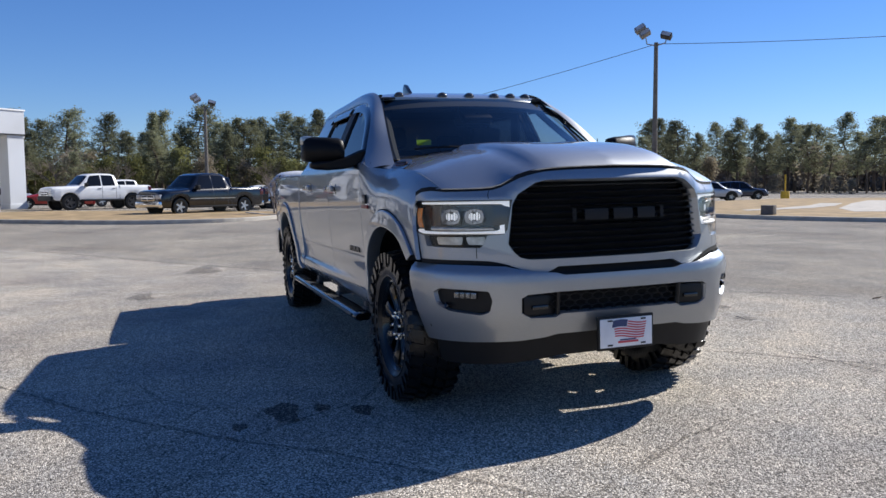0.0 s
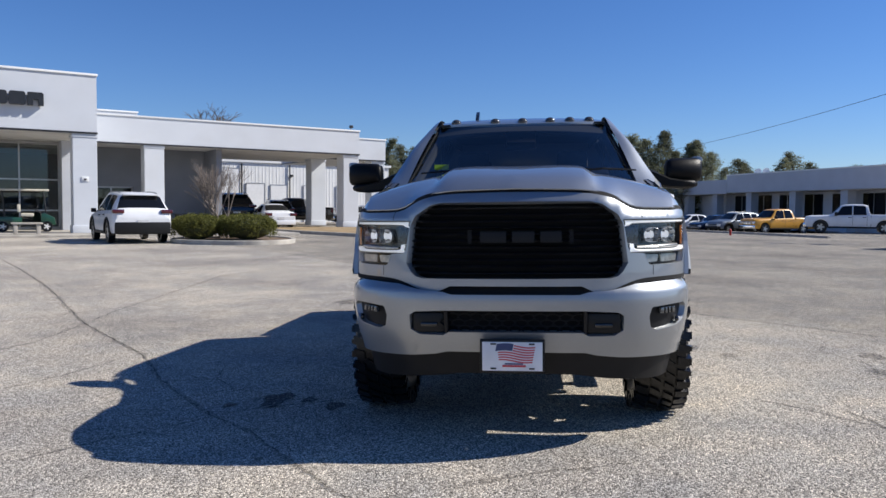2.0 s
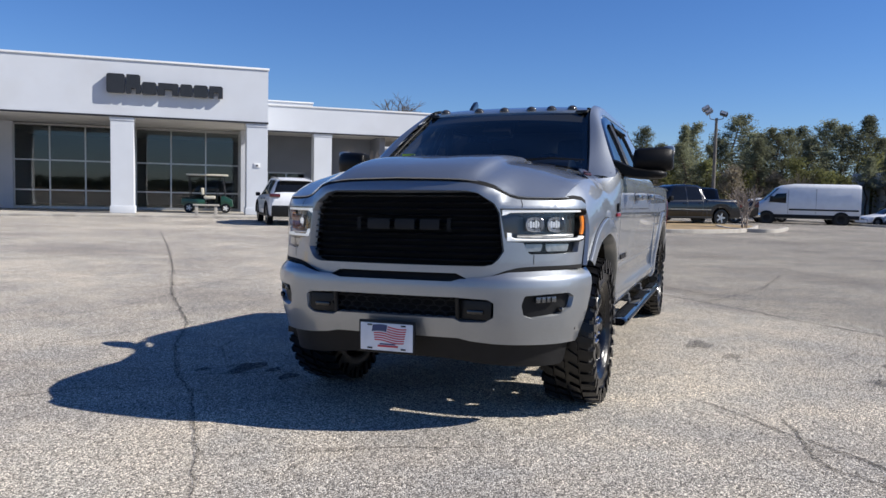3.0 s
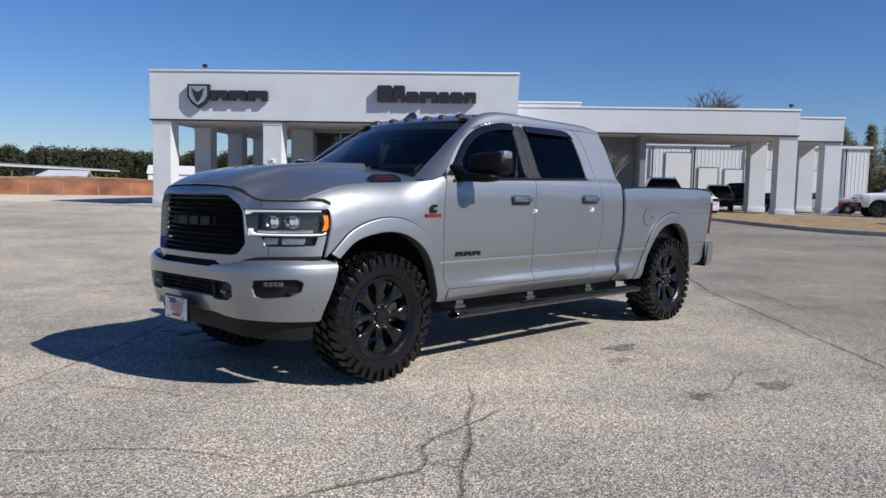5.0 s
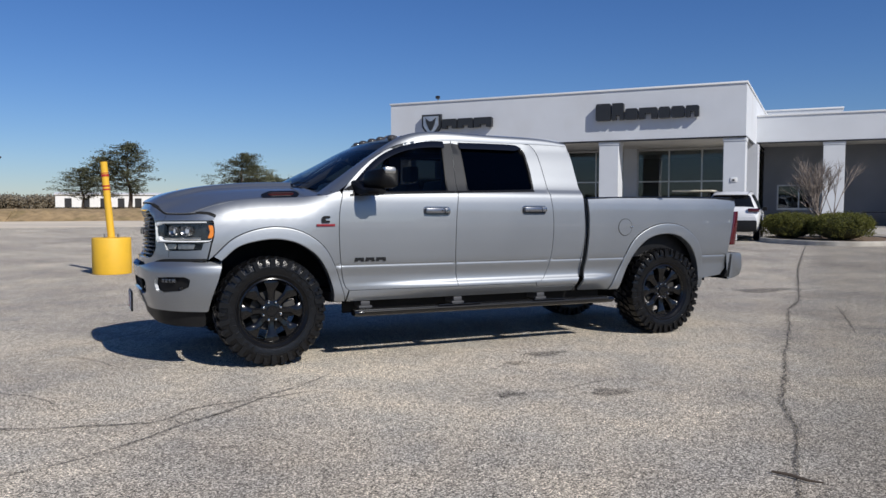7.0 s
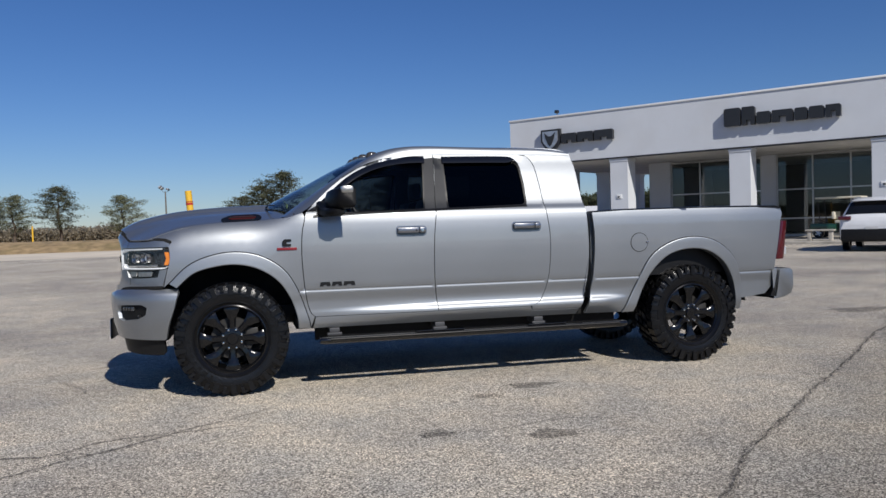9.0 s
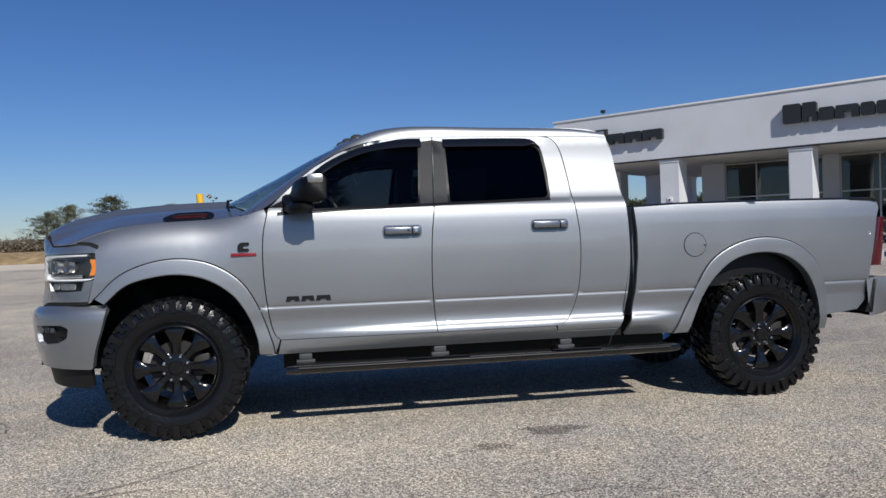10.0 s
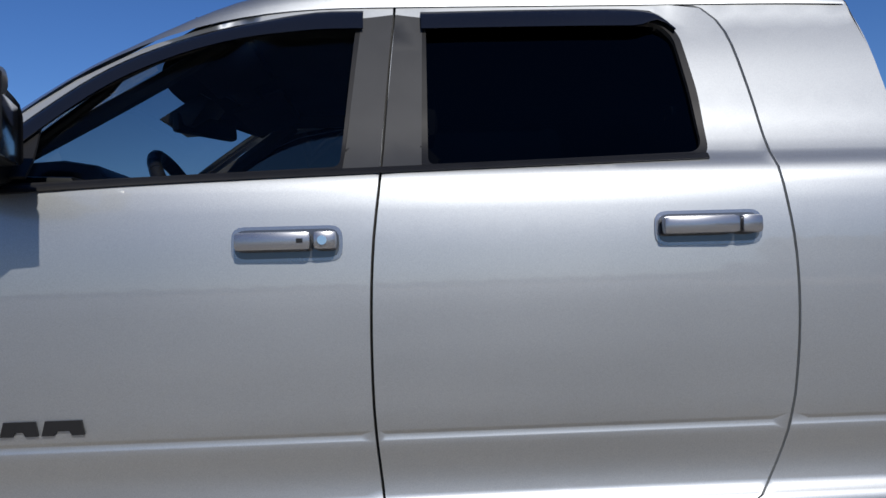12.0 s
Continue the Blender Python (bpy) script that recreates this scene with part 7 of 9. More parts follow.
# ---- hood, roof, pillars and windscreen
HOOD_MID = [(-0.945, 1.318), (-0.92, 1.350), (-0.86, 1.388), (-0.71, 1.437), (-0.38, 1.490), (0.0, 1.517), (0.40, 1.528)]
HOOD_DOME = [(0.0, 1.0), (0.25, 0.985), (0.36, 0.955), (0.380, 0.935), (0.450, 0.670), (0.470, 0.635), (0.54, 0.56), (0.62, 0.455), (0.72, 0.27), (0.80, 0.12), (0.86, 0.0), (0.90, -0.15)]


def hood_base(x, y):
    a = abs(y)
    mid, edge = table(HOOD_MID, x), table(HOOD_EDGE, x)
    a += 0.02 * smoothstep(-0.7, 0.3, x) * math.exp(-((a - 0.42) / 0.17) ** 2)
    return edge + (mid - edge) * table(HOOD_DOME, a) - 0.006 * math.exp(-(a / 0.16) ** 2) * smoothstep(-0.9, -0.4, x)


# the shut line between hood and nose: height over the half width
SHUT = [(0.0, 1.332), (0.30, 1.326), (0.40, 1.318), (0.46, 1.306), (0.50, 1.294), (0.545, 1.270), (0.585, 1.248), (0.625, 1.236), (0.67, 1.232), (0.78, 1.231), (0.86, 1.232)]


def hood_z(x, y):
    a = min(abs(y), 0.86)
    d = x - hood_front(a)
    return hood_base(x, y) + (table(SHUT, a) + 0.008 - hood_base(hood_front(a), a)) * math.exp(-max(0.0, d) / 0.20)


def hood_front(y):
    a = abs(y)
    return table([(0.0, -0.905), (0.30, -0.888), (0.45, -0.852), (0.55, -0.812), (0.65, -0.766), (0.75, -0.698), (0.82, -0.638), (0.86, -0.590)], a)


def hood_side(x):
    return table([(-0.60, 0.835), (-0.50, 0.862), (-0.2, 0.868), (0.1, 0.866), (0.46, 0.862)], x)


ys = [-0.84 + 1.68 * i / 40 for i in range(41)]
outline = [(hood_front(y), y) for y in ys]
outline += [(x, hood_side(x)) for x in (-0.40, -0.2, 0.0, 0.2, 0.40, 0.46)]
outline += [(0.465 - 0.195 * (1 - (y / 0.8) ** 2), y) for y in [0.8 - 1.6 * i / 20 for i in range(21)]]
outline += [(x, -hood_side(x)) for x in (0.46, 0.40, 0.2, 0.0, -0.2, -0.40)]
panel("hood", outline, lambda x, y: Vector((x, y, hood_z(x, y))), SILVER, truck, cell=0.05, thick=0.006, label="silver hood with a raised centre dome", lines=(-0.47, -0.45, -0.415, -0.38, -0.36, 0.36, 0.38, 0.415, 0.45, 0.47))
# hood side vents: black bezel with a red insert
for s in (-1, 1):
    def vent(u, v, o=0.0):
        w = (v - 1.40) / 0.075
        yy = 0.868 - 0.062 * w
        return Vector((u, s * (yy + o * 0.6), hood_z(u, yy) + 0.004 + 0.030 * w + o))

    vp = panel("hood_vent", rounded([(-0.045, 1.398), (0.225, 1.398), (0.262, 1.44), (0.225, 1.486), (0.01, 1.486), (-0.07, 1.44)], 0.03), lambda u, v: vent(u, v), BLACK_GLOSS, truck, thick=0.006, flip=s > 0, cell=0.03, label="black hood vent bezel")
    panel("vent_insert", rounded([(0.015, 1.424), (0.19, 1.424), (0.215, 1.443), (0.19, 1.460), (0.035, 1.460), (-0.01, 1.443)], 0.012), lambda u, v: vent(u, v, 0.004), VENT_RED, vp, thick=0.003, flip=s > 0, cell=0.03)
    part("vent_bar", chain(bmesh.new(), [vent(0.0 + 0.05 * k, 1.442, 0.007) for k in range(5)], [0.004] * 5, 6), BLACK_SATIN, vp)

ROOF_MID = [(1.02, 1.880), (1.10, 1.905), (1.25, 1.937), (1.45, 1.962), (1.80, 1.980), (2.30, 1.986), (2.70, 1.978), (2.84, 1.962), (2.93, 1.935)]
ROOF_EDGE = [(1.10, 1.868), (1.25, 1.905), (1.45, 1.930), (1.80, 1.945), (2.30, 1.950), (2.70, 1.947), (2.84, 1.936), (2.93, 1.905)]


def roof_z(x, y):
    k = abs(y) / 0.66
    return table(ROOF_MID, x) + (table(ROOF_EDGE, x) - table(ROOF_MID, x)) * (0.55 * k ** 2 + 0.45 * k ** 6)


def header_x(y):
    return 1.045 + 0.155 * (abs(y) / 0.64) ** 2.2


outline = [(header_x(y), y) for y in [-0.64 + 1.28 * i / 24 for i in range(25)]]
outline += [(x, 0.655) for x in (1.4, 1.8, 2.2, 2.6, 2.80, 2.87, 2.92)] + [(2.93, 0.60), (2.935, 0.3), (2.937, 0.0), (2.935, -0.3), (2.93, -0.60)] + [(x, -0.655) for x in (2.92, 2.87, 2.80, 2.6, 2.2, 1.8, 1.4)]
panel("roof", outline, lambda x, y: Vector((x, y, roof_z(x, y))), SILVER, truck, cell=0.06)


def screen_edge(t):
    """Points up the side of the windscreen, t = 0 at the cowl."""
    return Vector((0.470 + 0.735 * t, 0.780 - 0.128 * t ** 1.15, 1.440 + 0.448 * t - 0.03 * t * (t - 1) * -1.2))


for s in (-1, 1):
    upper = [Vector((0.405, 0.790, 1.398))] + [screen_edge(i / 16) for i in range(17)] + [Vector((x, 0.655, roof_z(x, 0.655))) for x in (1.30, 1.45, 1.7, 2.0, 2.3, 2.6, 2.80, 2.87, 2.92)]
    low2 = [(0.452, 1.384), (0.530, 1.424), (0.60, 1.440), (0.76, 1.597), (0.90, 1.709), (1.06, 1.807), (1.22, 1.864), (1.40, 1.888), (1.69, 1.893), (2.2, 1.893), (2.6, 1.893), (2.86, 1.893), (2.93, 1.888)]
    lower = [Vector((p.x, side_y(p.x, p.y - 0.012) + 0.003, p.y - 0.012)) for p in resample(low2, 40)]
    up = resample([Vector((p.x, p.y, p.z + 0.030 * smoothstep(0.42, 0.7, p.x) * (1 - smoothstep(1.35, 2.3, p.x)))) for p in upper], 40)
    for _ in range(5):
        up = [up[0]] + [(up[i - 1] + up[i] * 2 + up[i + 1]) / 4 for i in range(1, 39)] + [up[39]]
        lower = [lower[0]] + [(lower[i - 1] + lower[i] * 2 + lower[i + 1]) / 4 for i in range(1, 39)] + [lower[39]]
    rows = []
    for a, b in zip(up, lower):
        row = []
        for k in range(7):
            w = k / 6
            p = a + (b - a) * w
            out = Vector((-0.25 if p.x < 1.2 else 0.0, 0.6, 0.75)).normalized()
            p = p + out * 0.012 * math.sin(math.pi * w)
            crown = Vector(((a.x + b.x) / 2, b.y - 0.004, a.z - 0.003))
            p = p.lerp(a * (1 - w) ** 2 + crown * 2 * w * (1 - w) + b * w ** 2, smoothstep(1.0, 1.8, a.x))
            row.append(Vector((p.x, s * p.y, p.z)))
        rows.append(row)
    strip(rows, SILVER, "roof_rail", truck, smooth=80)
    # black seal between pillar and glass
    rows = [[Vector((p.x - 0.002, s * (p.y - o), p.z + 0.001 - d)) for o, d in ((0.002, 0.0), (0.010, 0.0), (0.012, 0.012))] for p in [screen_edge(i / 20) for i in range(21)]]
    strip(rows, BLACK_SATIN, "windscreen_seal", truck)

rows = []
for i in range(21):
    t = i / 20
    e = screen_edge(t)
    row = []
    for k in range(25):
        w = -1 + k / 12
        xm = (0.262 + (1.040 - 0.262) * t)
        zm = (1.500 + (1.884 - 1.500) * t) + 0.03 * t * (1 - t)
        a = abs(w) ** 2.2
        row.append(Vector((xm + (e.x - xm) * a, e.y * w * 0.99, zm + (e.z - 0.006 - zm) * abs(w) ** 2.4)))
    rows.append(row)
ws = strip(rows, SCREEN_GLASS, "windscreen", truck, "tinted windscreen", smooth=180)
ws.visible_shadow = False
# dark band across the top of the glass and the cowl below it
strip([[p + Vector((0.012, 0, -0.012)) for p in r] for r in rows[17:]], SHADOW_GAP, "sun_band", ws)
strip([[p + Vector((-0.01 - 0.07 * k, 0, -0.004 - 0.035 * k)) for p in rows[0][3:-3]] for k in (0, 0.5, 1.0)], BLACK_SATIN, "cowl", truck)
part("sticker", prism([(0.52, 0.50), (0.52, 0.60), (0.525, 0.60), (0.525, 0.50)], 1.53, 1.565, plane="XY"), STICKER, ws, "small green windscreen sticker")
for s, y in ((-1, -0.35), (1, 0.25)):
    w = bmesh.new()
    chain(w, [(0.30, y, 1.495), (0.315, y + s * 0.2, 1.508), (0.36, y + s * 0.42, 1.497)], [0.010, 0.008, 0.006], 6)
    part("wiper", w, BLACK_SATIN, truck)

# roof marker lamps and aerial
MARKER = material("marker_lens", (0.05, 0.045, 0.04), 0.12, coat=0.5, vary=0.1)
for y in (-0.52, -0.37, -0.22, -0.01, 0.20, 0.51):
    x = header_x(y) + 0.06
    z = roof_z(x, y)
    b = bmesh.new()
    bmesh.ops.create_uvsphere(b, u_segments=14, v_segments=8, radius=1.0)
    for v in b.verts:
        v.co = Vector((x + v.co.x * (0.075 if v.co.x > 0 else 0.04), y + v.co.y * 0.04, z - 0.004 + max(-0.2, v.co.z) * 0.034))
    part("marker_lamp", b, MARKER, truck, "smoked roof marker lamp")
fin = prism([(1.36, 1.93), (1.56, 1.945), (1.555, 2.005), (1.525, 2.030), (1.49, 2.020), (1.42, 1.975)], 0.345, 0.375, bevel=0.008)
part("aerial_fin", fin, BLACK_GLOSS, truck, "black shark-fin aerial")

# cab back with its glass
rows = [[Vector((x - (0.0 if abs(k) == 1 else 0.0), side_y(x, z) * k, z)) for k in (-1, -0.8, -0.4, 0, 0.4, 0.8, 1)] for x, z in [(2.925, 1.907), (2.938, 1.885), (2.982, 1.74), (3.016, 1.56), (3.028, 1.36), (3.038, 1.0), (2.985, 0.62), (2.93, 0.50)]]
strip(rows, SILVER, "cab_back", truck)
part("rear_glass", boxes((3.03, 3.045, -0.55, 0.55, 1.45, 1.80), bevel=0.004), CAR_GLASS, truck, "dark rear cab window")

# ---- front end: plan curves wrapped round the nose
def plan(half):
    pts = [Vector((x, -y)) for x, y in reversed(half[1:])] + [Vector(p) for p in half]
    fine = resample(pts, 161)
    mid = 80
    d = [0.0]
    for a, b in zip(fine, fine[1:]):
        d.append(d[-1] + (b - a).length)
    d = [v - d[mid] for v in d]

    def at(sv):
        if sv <= d[0]:
            t = fine[0] + (fine[0] - fine[1]).normalized() * (d[0] - sv)
            return t
        if sv >= d[-1]:
            return fine[-1] + (fine[-1] - fine[-2]).normalized() * (sv - d[-1])
        lo, hi = 0, len(d) - 1
        while hi - lo > 1:
            m = (lo + hi) // 2
            if d[m] <= sv:
                lo = m
            else:
                hi = m
        t = (sv - d[lo]) / (d[hi] - d[lo])
        return fine[lo] + (fine[hi] - fine[lo]) * t

    def s_of_y(y):
        k = min(range(len(fine)), key=lambda i: abs(fine[i].y - y))
        return d[k]

    def s_of_x(x, side):
        rng = range(mid, len(fine)) if side > 0 else range(0, mid + 1)
        k = min(rng, key=lambda i: abs(fine[i].x - x))
        return d[k]

    return at, s_of_y, s_of_x


NOSE, nose_s, nose_sx = plan([(-0.945, 0.0), (-0.940, 0.20), (-0.920, 0.40), (-0.880, 0.53), (-0.815, 0.65), (-0.735, 0.76), (-0.655, 0.84), (-0.570, 0.895), (-0.480, 0.925), (-0.42, 0.935)])
BUMP, bump_s, bump_sx = plan([(-0.985, 0.0), (-0.980, 0.25), (-0.962, 0.45), (-0.925, 0.60), (-0.865, 0.71), (-0.785, 0.803), (-0.690, 0.877), (-0.580, 0.926), (-0.480, 0.952), (-0.38, 0.964)])


def nose_surf(off=0.0, lean=0.10):
    def f(sv, z):
        p, q = NOSE(sv), NOSE(sv + 0.01)
        t = (q - p).normalized()
        n = Vector((-t.y, t.x))
        back = lean * (z - 0.9) * (0.6 if z > 0.9 else 0.2)
        return Vector((p.x + n.x * off + back, p.y + n.y * off, z))
    return f


def bump_surf(off=0.0):
    prof = [(0.32, -0.085), (0.44, -0.058), (0.50, -0.042), (0.56, -0.025), (0.62, -0.013), (0.70, -0.004), (0.76, 0.0), (0.80, -0.004), (0.818, -0.010), (0.83, -0.021), (0.86, -0.050), (0.885, -0.08)]

    def f(sv, z):
        p, q = BUMP(sv), BUMP(sv + 0.01)
        t = (q - p).normalized()
        n = Vector((-t.y, t.x))
        o = off + table(prof, z)
        return Vector((p.x + n.x * o, p.y + n.y * o, z))
    return f


def mirrored(half):
    """A closed outline from its half: (s, z) rows from the top middle round to the bottom middle."""
    return half + [(-a, b) for a, b in reversed(half) if a > 1e-6]


def ny(y):
    return nose_s(y)


def fascia_surf(off=0.0):
    base = nose_surf(off)

    def f(sv, z):
        p = base(sv, z)
        k = smoothstep(0.46, 0.60, abs(p.y))
        top = 1.272 + (1.185 - 1.272) * k
        p.x += 0.55 * max(0.0, z - top)
        return p
    return f


edge = [(ny(y), table(SHUT, y) - 0.009) for y in (0.0, 0.15, 0.30, 0.38, 0.43, 0.47, 0.51, 0.55, 0.59, 0.63, 0.68, 0.75, 0.82)] + [(nose_sx(-0.60, 1), 1.230), (nose_sx(-0.53, 1), 1.224), (nose_sx(-0.485, 1), 1.205), (nose_sx(-0.462, 1), 1.182)]
fascia = edge + [(nose_sx(-0.50, 1), 1.179), (ny(0.80), 1.179), (ny(0.558), 1.177), (ny(0.578), 1.030), (ny(0.588), 1.006), (ny(0.665), 1.000), (ny(0.685), 0.945), (ny(0.70), 0.938), (ny(0.84), 0.940),
                 (nose_sx(-0.555, 1), 0.946), (nose_sx(-0.53, 1), 1.000), (nose_sx(-0.480, 1), 1.016), (nose_sx(-0.502, 1), 0.870), (ny(0.70), 0.865), (ny(0.61), 0.850), (ny(0.53), 0.820), (ny(0.48), 0.806), (ny(0.40), 0.810), (ny(0.34), 0.838), (0.0, 0.838)]
opening = [(0.0, 1.272), (ny(0.38), 1.270), (ny(0.445), 1.257), (ny(0.525), 1.203), (ny(0.554), 1.155), (ny(0.570), 1.050), (ny(0.573), 0.955), (ny(0.556), 0.912), (ny(0.52), 0.886), (ny(0.48), 0.876), (0.0, 0.876)]
panel("grille_surround", mirrored(fascia), fascia_surf(), SILVER, truck, holes=[mirrored(opening)], cell=0.045, thick=0.05, flip=True, label="silver painted grille surround", lines=(1.185, 1.20, 1.215, 1.272, 1.285, 1.30, 1.315))
for s in (-1, 1):
    # dark joint under the hood's front edge, and the seams beside the grille
    rows = [[fascia_surf(o)(s * a, b + dz) for dz, o in ((-0.004, -0.002), (0.006, -0.004), (0.0215, -0.006))] for a, b in edge]
    strip(rows, SHADOW_GAP, "hood_gap", truck)
    low = [(nose_sx(-0.502, 1), 0.870), (ny(0.70), 0.865), (ny(0.61), 0.850), (ny(0.53), 0.820), (ny(0.48), 0.806)]
    rows = [[fascia_surf(0.002)(s * p.x, p.y + dz) for dz in (-0.012, 0.009)] for p in resample(low, 24)]
    strip(rows, SHADOW_GAP, "bumper_gap", truck)
    rows = [[fascia_surf(o)(s * ny(0.720) + ds, z) for ds, o in ((-0.002, 0.0005), (0.002, 0.0005))] for z in (0.886, 0.91, 0.937)]
    strip(rows, SHADOW_GAP, "nose_seam", truck)
    rows = [[fascia_surf(0.0008)(s * (ny(y) + dy) , z) for dy in (-0.002, 0.002)] for y, z in ((0.655, 1.182), (0.652, 1.20), (0.645, 1.231))]
    strip(rows, SHADOW_GAP, "nose_seam", truck)

# grille: dark back, curved slats, and a plain raised block in the middle
part_back = panel("grille_back", mirrored([(0.0, 1.27), (ny(0.47), 1.26), (ny(0.57), 1.16), (ny(0.585), 0.95), (ny(0.53), 0.87), (0.0, 0.87)]), nose_surf(-0.085), SHADOW_GAP, truck, flip=True, thick=0)
GRILLE = material("grille_black", (0.011, 0.011, 0.0125), 0.24, vary=0.1, scale=20, spec=0.5, coat=0.4)


def grille_half_width(z):
    return table([(0.885, 0.500), (0.897, 0.532), (0.912, 0.552), (0.95, 0.566), (1.05, 0.563), (1.155, 0.547), (1.20, 0.512), (1.235, 0.470), (1.257, 0.43)], z)


for k in range(11):
    z = 0.903 + k * 0.0335
    if z > 1.255:
        break
    w = nose_s(grille_half_width(z))
    spans = [(-w, w)]
    rows = []
    f = [nose_surf(o) for o in (-0.070, -0.038, -0.030, -0.038, -0.066)]
    for i in range(33):
        sv = -w + 2 * w * i / 32
        rows.append([f[0](sv, z - 0.008), f[1](sv, z - 0.006), f[2](sv, z), f[3](sv, z + 0.006), f[4](sv, z + 0.010)])
    strip(rows, GRILLE, "grille_slat", truck, smooth=50)
for a, b in ((-0.245, -0.125), (-0.105, 0.020), (0.040, 0.185)):
    rows = [[nose_surf(o)(sv, z) for z, o in ((1.060, -0.05), (1.062, -0.014), (1.092, -0.011), (1.118, -0.014), (1.120, -0.05))] for sv in [a + 0.005 + (b - a - 0.01) * i / 8 for i in range(9)]]
    strip(rows, PLASTIC, "grille_mark", truck, "plain black raised grille mark")
for sv in (-0.29, 0.235):
    rows = [[nose_surf(o)(sv + ds, z) for z, o in ((1.055, -0.05), (1.057, -0.018), (1.123, -0.016), (1.125, -0.05))] for ds in (-0.010, 0.010)]
    strip(rows, PLASTIC, "grille_bracket", truck)

# ---- head lamps
for s in (-1, 1):
    g = lambda a, b: (s * a, b)
    end = nose_sx(-0.452, 1)
    mid = nose_sx(-0.52, 1)
    hl = panel("headlamp", [g(ny(0.553), 1.180), g(mid, 1.181), g(nose_sx(-0.468, 1), 1.172), g(end, 1.12), g(end, 1.05), g(nose_sx(-0.475, 1), 1.014), g(mid, 0.998), g(ny(0.589), 1.003), g(ny(0.573), 1.03)], nose_surf(-0.055), CHAMBER, truck, flip=True, thick=0, label="projector headlamp with white running-light bars")

    def lamp_bar(pts_lo, pts_hi, mat, name, off, n=14, label="", deep=0.03):
        rows = []
        lo, hi = resample(pts_lo, n), resample(pts_hi, n)
        for p, q in zip(lo, hi):
            m = (p + q) / 2
            rows.append([nose_surf(off - deep)(s * p.x, p.y), nose_surf(off)(s * p.x, p.y), nose_surf(off + 0.005)(s * m.x, m.y), nose_surf(off)(s * q.x, q.y), nose_surf(off - deep)(s * q.x, q.y)])
        return strip(rows, mat, name, hl, label)

    # black housing rim all round
    lamp_bar([(ny(0.557), 1.1705), (ny(0.750), 1.1715), (mid, 1.172)], [(ny(0.557), 1.1775), (ny(0.750), 1.1785), (mid, 1.179)], LAMP_BLACK, "housing_rim", -0.004, deep=0.05)
    lamp_bar([(mid, 1.172), (nose_sx(-0.475, 1), 1.160), (end, 1.115), (end, 1.055), (nose_sx(-0.476, 1), 1.022), (mid, 1.008)], [(mid, 1.180), (nose_sx(-0.462, 1), 1.170), (nose_sx(-0.446, 1), 1.117), (nose_sx(-0.446, 1), 1.050), (nose_sx(-0.470, 1), 1.014), (mid, 1.000)], LAMP_BLACK, "housing_rim", -0.003, 24, deep=0.05)
    lamp_bar([(ny(0.589), 1.0015), (ny(0.700), 1.0005), (mid, 1.001)], [(ny(0.589), 1.007), (ny(0.700), 1.006), (mid, 1.007)], LAMP_BLACK, "housing_rim", -0.004, deep=0.05)
    # running lights: top bar, bottom bar with its wedge
    lamp_bar([(ny(0.561), 1.140), (ny(0.597), 1.147), (ny(0.635), 1.156), (mid, 1.160)], [(ny(0.561), 1.170), (ny(0.597), 1.170), (ny(0.635), 1.171), (mid, 1.171)], DRL, "running_light", -0.008, 20, label="white running-light bar")
    lamp_bar([(ny(0.590), 1.008), (ny(0.654), 1.007), (mid, 1.0085), (nose_sx(-0.480, 1), 1.022)], [(ny(0.586), 1.052), (ny(0.616), 1.047), (ny(0.638), 1.0205), (mid, 1.0195), (nose_sx(-0.478, 1), 1.031)], DRL, "running_light", -0.008, 24, label="white running-light bar")
    lamp_bar([(ny(0.581), 1.054), (ny(0.607), 1.052), (ny(0.647), 1.045)], [(ny(0.568), 1.138), (ny(0.594), 1.143), (ny(0.647), 1.150)], CHAMBER, "inner_bezel", -0.020)
    # chamber wall behind the amber lens, chrome shelf under the projectors
    lamp_bar([(ny(0.641), 1.026), (ny(0.750), 1.025), (nose_sx(-0.56, 1), 1.026)], [(ny(0.641), 1.040), (ny(0.750), 1.042), (nose_sx(-0.56, 1), 1.044)], LOWER_BOWL, "shelf", -0.026)
    for y, big in ((0.728, 0.044), (0.822, 0.045)):
        c = nose_surf(-0.045)(s * ny(y), 1.094)
        d = (nose_surf(-0.020)(s * ny(y), 1.094) - c).normalized()
        d = (d + Vector((-0.5, 0, 0))).normalized()
        m = Matrix.Translation(c + d * 0.012) @ d.to_track_quat("-Y", "Z").to_matrix().to_4x4()
        b = lathe([(big * 0.62, 0.010), (big * 0.85, -0.004), (big, -0.018), (big * 1.06, -0.016), (big * 1.06, 0.02)], 24, caps=False)
        for v in b.verts:
            rr = math.hypot(v.co.x, v.co.z)
            if rr > 1e-6:
                k = max(abs(v.co.x), abs(v.co.z)) / rr
                v.co.x, v.co.z = v.co.x / k ** 0.35 * 1.08, v.co.z / k ** 0.35 * 0.84
        b.transform(m)
        pr = part("projector", b, BOWL, hl, "bright projector bowl")
        b = bmesh.new()
        for i in range(5):
            box(b, -0.036 + i * 0.0145, -0.0245 + i * 0.0145, 0.011, 0.020, -0.017 - 0.003 * (i % 2), 0.022 - 0.004 * (i % 3), bevel=0.004)
        b.transform(m)
        part("beam_cell", b, BEAM, pr, "lit white lamp cells")
